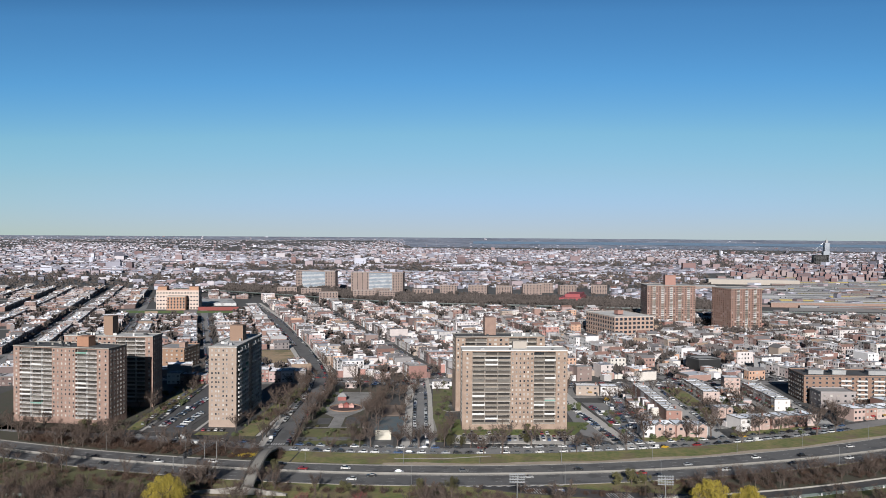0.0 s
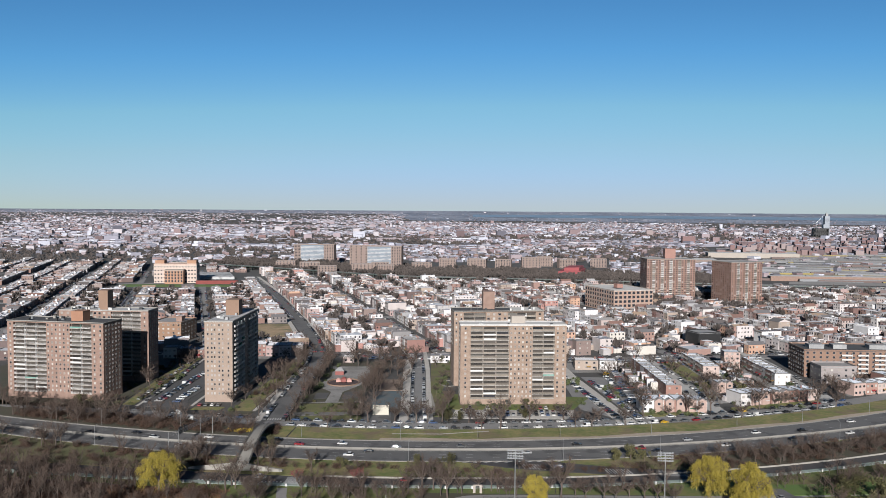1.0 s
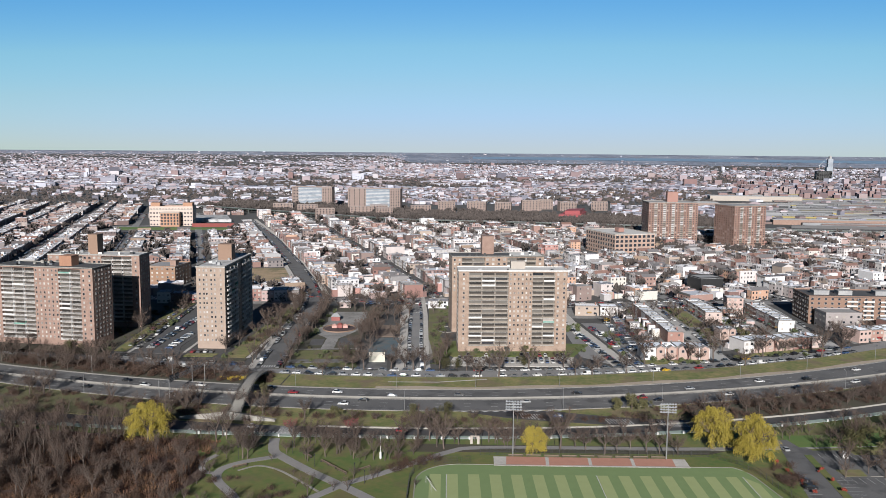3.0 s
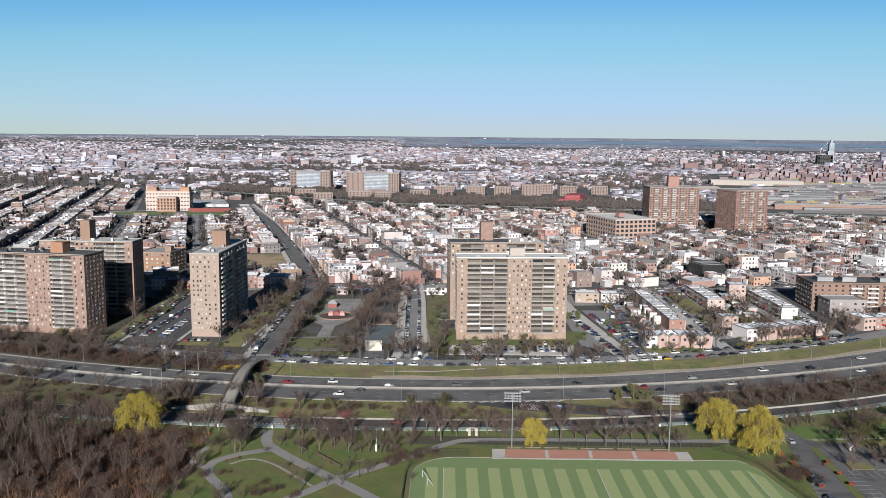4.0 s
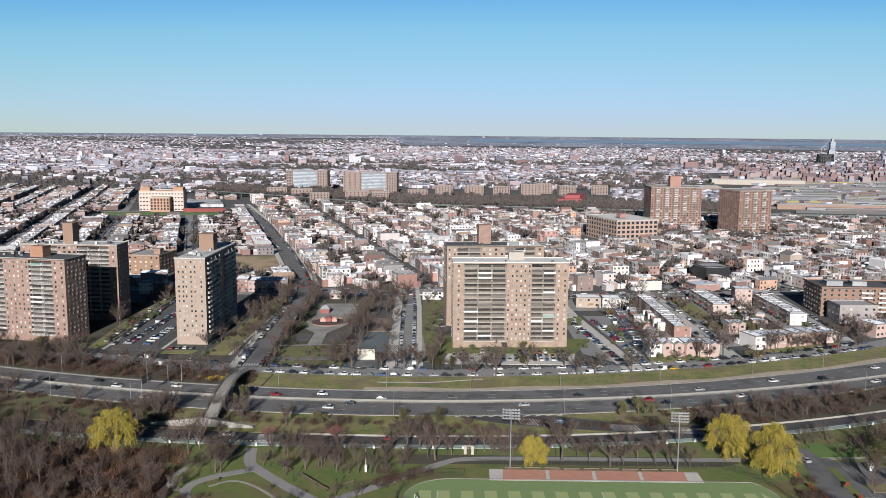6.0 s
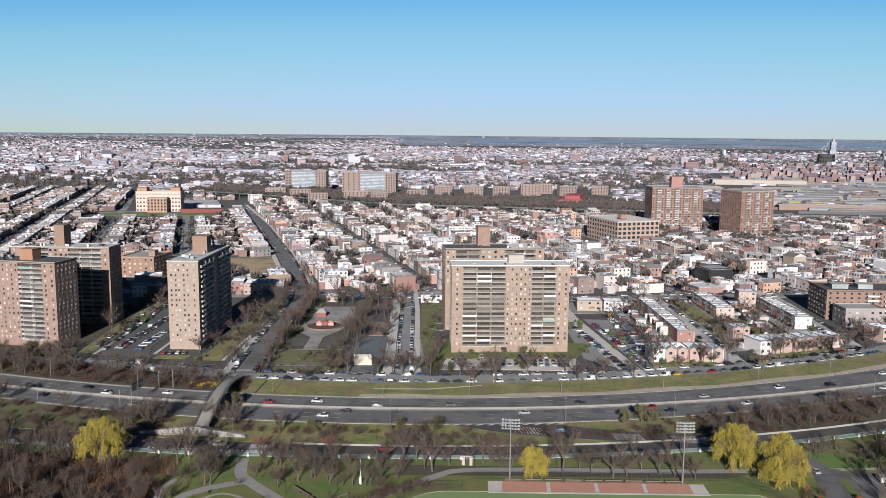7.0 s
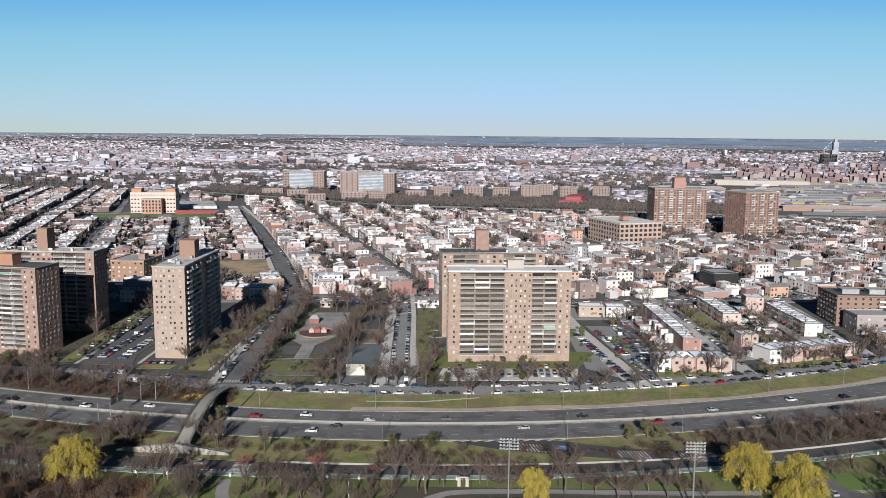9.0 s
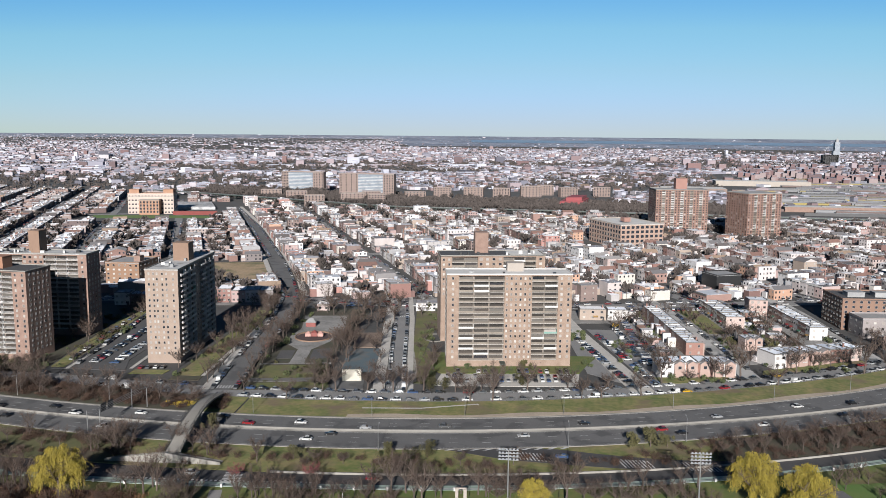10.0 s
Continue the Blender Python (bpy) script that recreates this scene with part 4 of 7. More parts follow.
part("canopy", s.mesh("canopy", M_GREEN_STEEL), main, label="dark green entrance canopy")
back = tower("apartment_tower", "tan-brick apartment tower with black roof behind another tower", -32.2, 524, 10, 57, 19, 16, 46.6, M_BRICK_TAN, M_DARK_ROOF,
             {"front": [(0, 6, "brick", (2, (1.1, 1.3))), (6, 20, "bays", 2), (20, 34, "brick", 4), (34, 52, "bays", 3), (52, 57, "brick", 1)],
              "left": [(3, 16, "brick", (2, (1.1, 1.3)))]}, lowest=8)
bulkhead(back, 20, 27.3, 11, 18.5, 46.8, 11, M_BRICK_BROWN, "brown brick lift house")
s = Shape()
s.box(38, 56.5, .4, 18.5, 46.86, 46.96)
part("roof_covering", s.mesh("roof_covering", M_WHITE_ROOF), back, label="newer pale part of the roof")
left_t = tower("apartment_tower", "brown-brick apartment tower with pale balcony rows and black roof", -289, 468.0, -5.5, 61, 19, 16, 44.2, M_BRICK_BROWN, M_DARK_ROOF,
               {"front": [(0, 4, "brick", (1, (1.1, 1.3))), (4, 25, "bays", 3), (25, 40, "brick", (6, (0.95, 1.25))), (40, 53.5, "bays", 2), (53.5, 61, "brick", (2, (1.1, 1.3)))],
                "right": [(1, 18, "brick", (5, (1.1, 1.3)))]}, white=.06, rail=3)
bulkhead(left_t, 37, 44.5, 6, 13, 44.4, 5.6, M_BRICK_LIFT, "orange brick roof house")
behind = tower("apartment_tower", "brown-brick apartment tower half in the shade of its neighbour", -283.3, 514, 1.5, 58, 15.5, 16, 44.8, M_BRICK_BROWN, M_PALE_ROOF,
               {"front": [(0, 8, "brick", 2), (8, 22, "bays", 2), (22, 34, "brick", 4), (34, 53, "bays", 3), (53, 58, "brick", (1, (1.1, 1.3)))],
                "right": [(1, 14.5, "brick", (4, (1.1, 1.3)))]}, white=.06, rail=3)
bulkhead(behind, 24, 30, 4, 12, 45, 12, M_BRICK_ORANGE, "brown brick lift house")
slim = tower("apartment_tower", "narrow beige-brick tower end with rows of small windows", -170.8, 466.2, 3, 16, 60, 16, 45.8, M_BRICK_BEIGE, M_PALE_ROOF,
             {"front": [(.9, 2.9, "brick", (1, (0.95, 1.25))), (3.4, 6.6, "brick", (2, (0.95, 1.25))), (7.4, 11.4, "brick", (2, (0.95, 1.25))), (12.4, 15.0, "brick", (1, (0.95, 1.25)))],
              "right": [(0, 3, "brick", 0), (3, 24, "bays", 3), (24, 34, "brick", (3, (1.1, 1.3))), (34, 56, "bays", 3), (56, 60, "brick", 0)]}, white=.12, rail=3, proud=1.0)
bulkhead(slim, 4, 12, 29, 37, 46, 9, M_BRICK_ORANGE, "brown brick lift house")


def roof_clutter(ob, width, depth, z, seed, n=9):
    """Vents, fans and curbs scattered over a flat roof."""
    r = random.Random(seed)
    for _ in range(n):
        s = Shape()
        x, y, a, b, h = r.uniform(1.5, width - 3), r.uniform(1.5, depth - 3), r.uniform(.6, 2.2), r.uniform(.6, 1.8), r.uniform(.5, 1.7)
        s.box(x, x + a, y, y + b, z, z + h)
        s.box(x - .08, x + a + .08, y - .08, y + b + .08, z + h, z + h + .12)
        part("roof_vent", s.mesh("roof_vent", r.choice((M_STEEL, M_CONCRETE, M_WHITE_ROOF, M_DARK_STEEL))), ob)


roof_clutter(main, 60, 8, 45.45, 9, 3)
roof_clutter(back, 57, 10, 46.85, 2)
roof_clutter(left_t, 36, 18, 44.45, 3)
roof_clutter(behind, 57, 13, 45.05, 4, 14)
roof_clutter(slim, 15, 58, 46.05, 5, 14)

M_BRICK_TWIN = material("rust_brick", (0.37, 0.216, 0.167), (0.299, 0.172, 0.132), 0.1, 1.8, 0.85, bump=0.05)


def twin_front(n, wide, bay):
    """Brick piers with a stack of balconies between each two."""
    out, x = [], 0.0
    for k in range(n):
        out += [(x, x + wide, "brick", (2, (1.6, 1.4))), (x + wide, x + wide + bay, "bays", 1)]
        x += wide + bay
    return out + [(x, x + wide, "brick", (2, (1.6, 1.4)))]


for x, y, turn, width, n in ((172.3, 1041, 3, 58.8, 5), (260.5, 992, 21, 42, 3)):
    t_ = tower("apartment_tower", "rust-red brick housing tower with stacked balconies", x, y, turn, width, 38, 18, 50, M_BRICK_TWIN, M_GREY_ROOF,
               {"front": twin_front(n, 6.4 if n > 3 else 7.2, (width - (6.4 * 6 if n > 3 else 7.2 * 4)) / n), "left": [(0, 38, "brick", (9, (1.6, 1.4)))]}, base=2.6, white=.5, joined=("left", "front brick"))
    if n > 3:
        bulkhead(t_, 25, 38, 14, 24, 50.2, 12, M_BRICK_RED, "red brick lift house")


def block(name, label, x, y, turn, width, depth, height, floors, wall, roof, columns, side_columns, size=(1.6, 1.4), side="left", band=None, joined=False):
    """A plain walk-up block with windows on its front and one side."""
    ob = thing(name, label, "building", at(x, y, 0, turn))
    s = Shape()
    s.box(0, width, 0, depth, -.2, height)
    part("wall", s.mesh("block_wall", wall), ob)
    s = Shape()
    s.box(-.2, width + .2, -.2, depth + .2, height, height + .3)
    part("roof", s.mesh("block_roof", roof), ob)
    s = Shape()
    for a, b, c, d in ((-.2, width + .2, -.2, .2), (-.2, width + .2, depth - .2, depth + .2), (-.2, .2, .2, depth - .2), (width - .2, width + .2, .2, depth - .2)):
        s.box(a, b, c, d, height + .3, height + 1.0)
    part("parapet", s.mesh("block_parapet", band or wall), ob)
    p = {"left": at(0, depth, 0, -90), "right": at(width, 0, 0, 90)}[side]
    storey = height / floors
    if joined:          # too small to tell apart
        s = Shape()
        for f in range(floors):
            for k in range(columns):
                c = width * (k + .5) / columns
                s.box(c - .9, c + .9, -.06, .02, f * storey + 1.0, f * storey + 2.5)
        tagged(part("window_grid", s.mesh("window_grid", M_PANE_DARK), ob), kind="stuff")
        columns = 0
    for f in range(floors):
        for k in range(columns):
            part("window", WINDOW_TALL if size == "tall" else WINDOW[size], ob, Matrix.Translation((width * (k + .5) / columns, 0, f * storey + 1.0)))
        for k in range(side_columns):
            part("window", WINDOW_TALL if size == "tall" else WINDOW[size], ob, p @ Matrix.Translation((depth * (k + .5) / side_columns, 0, f * storey + 1.0)))
    if band:
        s = Shape()
        for f in range(1, floors):
            s.box(-.12, width + .12, -.12, depth + .12, f * storey - .05, f * storey + .2)
        part("band", s.mesh("band", band), ob)
    return ob


M_BRICK_PALE = material("pale_tan_brick", (0.56, 0.37, 0.29), (0.47, 0.31, 0.24), 0.1, 1.6, 0.85, bump=0.05)
long_b = block("office_building", "long brick office block with pale bands and tall windows", 116, 909, 22, 48, 66, 23, 5, M_BRICK_PALE, M_WHITE_ROOF, 9, 12, "tall", band=M_STONE)
bulkhead(long_b, 15, 22, 20, 28, 24.3, 4, M_BRICK_RED)
yellow = block("apartment_block", "yellow-brick five-storey apartment block partly shaded", -289, 664, -3, 26, 30, 16, 5, M_BRICK_YELLOW, M_GREY_ROOF, 6, 5, side="right")
bulkhead(yellow, 18, 23, 8, 14, 16.3, 4, M_BRICK_BROWN)
M_BRICK_SHORE = material("orange_tan_brick", (0.317, 0.192, 0.137), (0.268, 0.159, 0.114), 0.12, 1.8, 0.85, bump=0.05)
brick_b = block("apartment_block", "six-storey orange-tan brick apartment block with white balconies", 199.5, 577, 1.5, 95, 29, 17.6, 6, M_BRICK_SHORE, M_DARK_ROOF, 22, 7, "dark")
slab, rails = balcony_meshes(7.0)
for c, lowest_floor in ((27.5, 4), (38.0, 1), (49.0, 1), (66.0, 1), (77.0, 1)):
    for f in range(lowest_floor, 6):
        bal = part("balcony", slab, brick_b, Matrix.Translation((c, -1.7, f * 17.6 / 6)))
        part("railing", rails[1], bal)
for a, b in ((6, 16), (22, 31), (46, 60), (70, 84)):
    bulkhead(brick_b, a, b, 8, 15, 17.9, 2.6, M_GREY_ROOF)
block("commercial_building", "pinkish grey rendered three-storey building", 203, 556, 5, 23, 16, 10.5, 3, material("grey_pink_render", (0.42, 0.37, 0.36), None, .15, 1.5, .85), M_GREY_ROOF, 5, 3)
block("scaffolded_building", "building wrapped in black scaffold netting", 158, 700, 21, 21, 19, 9.5, 4, M_DARK_STEEL, M_GREY_ROOF, 0, 0)

# school with projecting middle
M_SCHOOL = material("pale_school_stone", (0.739, 0.594, 0.516), (0.649, 0.521, 0.454), .1, 1.2, .85)
M_SCHOOL_BRICK = material("school_brick", (0.52, 0.29, 0.18), (0.46, 0.25, 0.16), .1, 1.2, .85)
school = block("school_building", "pale stone and orange brick school with projecting centre", -505, 1168, 10, 60, 24, 27, 5, M_SCHOOL, M_SCHOOL_BRICK, 14, 5, "school", side="right")
s = Shape()
s.box(18, 44, -14, .1, -.2, 19)
wing = part("wing", s.mesh("school_wing", M_SCHOOL_BRICK), school, label="red brick projecting wing")
for k in range(6):
    for f in range(4):
        part("window", WINDOW["school"], wing, Matrix.Translation((20.2 + k * 4.3, -14, 2.4 + f * 4.2)) @ Matrix.Diagonal((1, 1, 1.5, 1)))
s = Shape()
s.box(17.6, 44.4, -14.4, .1, 19, 20.2)
s.box(-.3, 60.3, -.3, 24.3, 23, 24)
part("cornice", s.mesh("cornice", M_STONE), school)
for a in (0, 45):
    bulkhead(school, a + 1, a + 14, 4, 20, 27.3, 5, M_SCHOOL_BRICK)
s = Shape()
s.prism([(-530, 1108), (-375, 1132), (-388, 1160), (-540, 1142)], -.1, .12)
setting("lawn_school", s, M_LAWN_BRIGHT, "green school playing field")
s = Shape()
s.prism([(-440, 1160), (-383, 1170), (-384, 1176), (-441, 1166)], 0, 5)
setting("school_court_wall", s, material("red_court", (0.30, 0.06, 0.05), None, .2, 1, .85), "dark red court building beside the school")
s = Shape()
s.prism([(-500, 1230), (-412, 1245), (-448, 1330), (-540, 1310)], 0, 4)
setting("school_annex", s, M_PALE_ROOF, "grey flat-roofed annex")

# housing estate beyond the railway
M_BRICK_ESTATE = material("estate_tan_brick", (0.34, 0.253, 0.221), (0.289, 0.212, 0.183), 0.1, 1.6, 0.85)
M_BLUE_GLASS = material("blue_grey_cladding", (0.20, 0.25, 0.31), (0.24, 0.29, 0.35), .1, 1.0, .8)
for x, y, w, h, f, m0, m1 in ((-411, 1600, 80.5, 37.5, 13, .17, .75), (-279, 1480, 95, 41.5, 15, .35, .80)):
    ob = block("housing_slab", "tall tan-brick estate slab with blue-grey middle", x, y, -6, w, 16, h, f, M_BRICK_ESTATE, M_GREY_ROOF, 0, 0)
    s = Shape()
    s.box(w * m0, w * m1, -1.2, .05, 3, h - .5)
    part("balcony_stack", s.mesh("cladding", M_BLUE_GLASS), ob, label="blue-grey balcony cladding")
    s = Shape()
    for k in range(1, f):
        s.box(w * m0, w * m1, -1.3, -1.19, 3 + (h - 4) * k / f, 3 + (h - 4) * k / f + .9)
    part("balcony_band", s.mesh("cladding_bands", M_PALE_ROOF), ob)
    s = Shape()
    for a in list(np.linspace(.03, m0 - .03, 4)) + list(np.linspace(m1 + .03, .97, 4)):
        for k in range(f):
            s.box(w * a - .9, w * a + .9, -.06, .02, 1 + k * h / f, 2.4 + k * h / f)
    tagged(part("window_grid", s.mesh("window_grid", M_PANE_DARK), ob), kind="stuff")
r2 = random.Random(5)
for x, y, w in ((-300, 1318, 30), (-250, 1345, 36), (-205, 1332, 26), (-160, 1428, 34), (-120, 1500, 30), (-70, 1520, 34), (-20, 1545, 30), (30, 1560, 36), (60, 1610, 30), (100, 1570, 32), (-350, 1400, 34), (-230, 1420, 30), (-400, 1430, 34), (160, 1600, 30)):
    block("housing_block", "tan-brick estate block among bare trees", x, y, r2.choice((-6, 8, 16)), w, 15, r2.uniform(15, 19), 6, M_BRICK_ESTATE, M_GREY_ROOF, 6, 0, joined=True)
s = Shape()
s.prism([(82, 1318), (118, 1330), (132, 1395), (96, 1385)], 0, 13)
s.prism([(92, 1330), (116, 1338), (128, 1390), (104, 1382)], 13, 18)
thing("warehouse", "bright red warehouse with stepped roof", "building", mesh=s.mesh("warehouse", material("red_cladding", (0.42, 0.08, 0.09), None, .1, 1, .7)))

# ---- houses ----
GRID = 21.0
UX, UY = -math.sin(radians(GRID)), math.cos(radians(GRID))     # along the streets
VX, VY = math.cos(radians(GRID)), math.sin(radians(GRID))      # across them


def plan(u, v):
    return u * UX + v * VX, u * UY + v * VY


KEEP_OUT = [
    [(-300, 440), (-214, 440), (-214, 560), (-300, 560)], [(-295, 640), (-255, 640), (-255, 702), (-295, 702)],
    [(-250, 676), (-168, 686), (-202, 788), (-255, 778)], [(75, 895), (170, 915), (150, 1000), (80, 990)],
    [(155, 1020), (240, 1030), (235, 1095), (150, 1085)], [(235, 975), (320, 1005), (300, 1070), (215, 1050)],
    [(-540, 1050), (-362, 1072), (-400, 1385), (-560, 1360)], [(75, 1300), (140, 1320), (140, 1410), (80, 1400)],
    [(150, 690), (190, 705), (180, 735), (145, 722)], [(195, 540), (310, 560), (310, 660), (195, 650)],
]
RAIL = [(-386, 1392), (-298, 1340), (-218, 1293), (-144, 1258), (-36, 1248), (46, 1244), (116, 1226), (220, 1200), (360, 1190)]


def rail_y(x):
    if x < -386:
        return 1392 + (-386 - x) * 0.55
    return float(np.interp(x, [p[0] for p in RAIL], [p[1] for p in RAIL]))


def avenue_y(x):
    return float(np.interp(x, [-900, -320, -143, -65, 40, 126, 210, 420, 900], [540, 606, 628, 618, 622, 640, 655, 700, 780]))


def free(x, y, m=0):
    return not any(inside(x, y, k) for k in KEEP_OUT)


def west(x, y):
    """West of the diagonal street, where walls take the darker palette."""
    return x < -204 - .385 * (y - 812) - 8


plots = []       # centre x, y, width along street, depth, height, turn, facing
r3 = random.Random(11)
STREETS = [98 + 85 * k for k in range(-9, 13)]
CROSS = [430, 610, 830, 1050, 1270, 1490]
for v0 in STREETS:
    for edge, sign in ((v0 + 9.5, 1), (v0 + 85 - 9.5, -1)):
        u = 300.0
        while u < 1750:
            if r3.random() < .7:        # a run of like houses
                n, w, h, d, back = r3.randrange(2, 8), r3.choice((5.6, 6.0, 6.4, 7.0, 7.6)), r3.choice((5.6, 6.4, 6.8, 7.4, 8.4, 9.8)), r3.uniform(11, 16), r3.uniform(0, 3)
            else:                       # one of a kind
                n, w, h, d, back = 1, r3.uniform(8, 17), r3.choice((3.8, 4.6, 6.4, 7.6, 9.2, 10.2, 12.0)), r3.uniform(12, 24), r3.uniform(-1, 5)
            x, y = plan(u, edge)
            even = west(x, y)
            if even and n > 1:
                n, h, back = r3.randrange(9, 22), r3.choice((5.8, 6.2, 6.6)), 1.0
            for _ in range(n):
                x, y = plan(u + w / 2, edge + sign * (d / 2 + back))
                near_cross = any(abs(u + w / 2 - c) < 5.5 + w / 2 for c in CROSS)
                if y > avenue_y(x) + 15 and y < rail_y(x) - 22 and abs(x) < 0.62 * y + 20 and not near_cross and free(x, y):
                    plots.append((x, y, w, d + r3.uniform(-.5, .5), h + (r3.choice((0, 0, .1)) if even else r3.choice((0, 0, 0, 0, .3, -.3, 1.0))), GRID + 90, -sign))
                u += w
            u += r3.uniform(1.2, 4.5) if r3.random() < .45 else 0
    # sheds and rear extensions in the yards
    u = 300.0
    while u < 1750:
        x, y = plan(u, v0 + 42.5 + r3.uniform(-8, 8))
        if y > avenue_y(x) + 15 and y < rail_y(x) - 22 and abs(x) < .62 * y and free(x, y) and r3.random() < .8:
            plots.append((x, y, r3.uniform(4, 9), r3.uniform(4, 13), r3.uniform(2.6, 6.2), GRID + 90 + r3.gauss(0, 3), 0))
        u += r3.uniform(2.6, 5)
# along the cross avenues, larger corner buildings
for c in CROSS[1:]:
    for v0 in STREETS:
        for k in range(3):
            x, y = plan(c + 16 * (-1) ** k, v0 + 22 + 20 * k)
            if y > avenue_y(x) + 20 and y < rail_y(x) - 25 and abs(x) < .62 * y and free(x, y) and r3.random() < .25:
                plots.append((x, y, r3.uniform(11, 16), r3.uniform(12, 17), r3.uniform(9, 13), GRID, -1))

# rows by the shore
near = []


def row(x0, y0, x1, y1, n, depth, h, facing, jitter=.2):
    """n attached houses from one end to the other."""
    a = math.degrees(math.atan2(y1 - y0, x1 - x0))
    step = math.hypot(x1 - x0, y1 - y0) / n
    for k in range(n):
        t = (k + .5) / n
        near.append((x0 + (x1 - x0) * t, y0 + (y1 - y0) * t, step * .99, depth, h + r3.uniform(-jitter, jitter), a, facing))


row(99.8, 507, 92.5, 598, 17, 8.8, 6.8, -1, .12)
row(74.5, 472.8, 110.5, 477.2, 6, 12, 6.6, -1, .3)
row(137.5, 572, 133.5, 622, 9, 11, 6.8, 1, .2)
row(176.3, 548, 171.5, 606, 11, 10, 7.2, 1, .15)
row(131, 492.6, 149.6, 500.5, 3, 13, 6.8, -1, .4)
row(150.4, 500.8, 180.7, 513.5, 5, 12, 6.4, -1, .3)
near.append((158, 603, 11, 10, 12, 0, -1))
near.append((151, 597, 10, 9, 5, 0, -1))
row(128.5, 526, 138, 527.5, 2, 9, 5.6, -1, .5)
near.append((152, 545, 9, 7, 3.4, 4, -1))
near.append((153, 566, 7, 6, 3.2, 4, -1))
row(207, 527, 300, 568, 11, 13, 6.8, -1, .8)
row(240, 560, 266, 570, 3, 12, 6.2, -1, .6)
near.append((56, 590, 16, 10, 6.5, 2, -1))
near.append((71, 591, 12, 10, 6.2, 2, -1))
row(-188, 618, -152, 624, 4, 16, 8.2, -1, 1.0)
row(-250, 600, -212, 606, 4, 12, 7, -1, 1.0)
row(-330, 585, -400, 575, 8, 13, 7.5, 1, 1.0)
near.append((-47, 604, 14, 10, 5, 5, -1))
near.append((-112, 596, 8, 6, 4, 0, -1))

plots.sort(key=lambda p: p[1] + abs(p[0]) * .35)
big = [p for p in plots if p[6] != 0]
keep = big[:16]
others = big[16:] + [p for p in plots if p[6] == 0]

WALL_BOX, ROOF_BOX = Shape(), Shape()
WALL_BOX.box(-.5, .5, -.5, .5, 0, 1)
ROOF_BOX.box(-.47, .47, -.48, .48, 0, .15)
wall_mesh = WALL_BOX.mesh("row_wall", M_WALL_EACH)
near_wall_mesh = WALL_BOX.mesh("row_wall", M_WALL_NEAR)
roof_mesh = ROOF_BOX.mesh("row_roof", M_ROOF_EACH)
near_roof_mesh = ROOF_BOX.mesh("row_roof", M_ROOF_NEAR)
s = Shape()
for a, b, c, d in ((-.5, .5, -.5, -.47), (-.5, .5, .47, .5), (-.5, -.475, -.47, .47), (.475, .5, -.47, .47)):
    s.box(a, b, c, d, 0, .55)
cornice_mesh = s.mesh("row_parapet", material("coping", (.26, .245, .24), (.18, .165, .155), .3, 2, .85))
s = Shape()
s.box(-.5, .5, -.6, .6, 0, .8)
s.box(-.57, .57, -.67, .67, .8, .92)
skylight_mesh = s.mesh("roof_hatch", M_GREY_ROOF)
s = Shape()
s.box(-.35, .35, -.35, .35, 0, 1.7)
s.box(-.42, .42, -.42, .42, 1.7, 1.85)
chimney_mesh = s.mesh("chimney", M_BRICK_RED)
s = Shape()
s.box(-.5, .5, -.06, .03, 0, 2.1)
s.box(-.6, .6, -.9, .03, -.1, .25)
door_mesh = s.mesh("front_door", M_DARK_STEEL)
s = Shape()
s.add([(-1.5, 0, 2.9), (1.5, 0, 2.9), (1.5, -1.3, 2.3), (-1.5, -1.3, 2.3), (-1.5, 0, 2.85), (1.5, 0, 2.85), (1.5, -1.3, 2.2), (-1.5, -1.3, 2.2)],
      [(0, 1, 2, 3), (3, 2, 6, 7), (0, 3, 7, 4), (2, 1, 5, 6)])
awning_mesh = s.mesh("awning", material("awning_cloth", ONE, DIM, .5, 2, .7, palette=("object", [(.45, .04, .04), (.7, .7, .68), (.05, .2, .12), (.5, .3, .1)])))
s = Shape()
s.add([(x, y, z) for y in (-.9, 2.2) for x, z in ((-.5, -.1), (.5, -.1), (.5, 6.5), (0, 7.9), (-.5, 6.5))],
      [(0, 1, 2, 3, 4), (9, 8, 7, 6, 5)] + [(k, 5 + k, 5 + (k + 1) % 5, (k + 1) % 5) for k in range(5)])
gable_mesh = s.mesh("gabled_bay", material("gable_brick", (.56, .40, .345), (.47, .33, .28), .3, 2, .85))
s = Shape()
s.add([(x, y, z) for y in (-1.1, 2.3) for x, z in ((-.55, 6.4), (0, 7.95), (.55, 6.4), (.55, 6.55), (0, 8.1), (-.55, 6.55))],
      [(0, 1, 4, 5), (1, 2, 3, 4), (11, 10, 7, 6), (10, 9, 8, 7)] + [(k, 6 + k, 6 + (k + 1) % 6, (k + 1) % 6) for k in range(6)])
gable_roof_mesh = s.mesh("gable_roof", material("gable_shingles", (.34, .31, .31), (.25, .225, .22), .3, 2, .9))
HOUSE_LABELS = ("two-storey attached brick house with a flat pale roof", "flat-roofed attached house on a city street", "narrow row house with stone-edged flat roof")


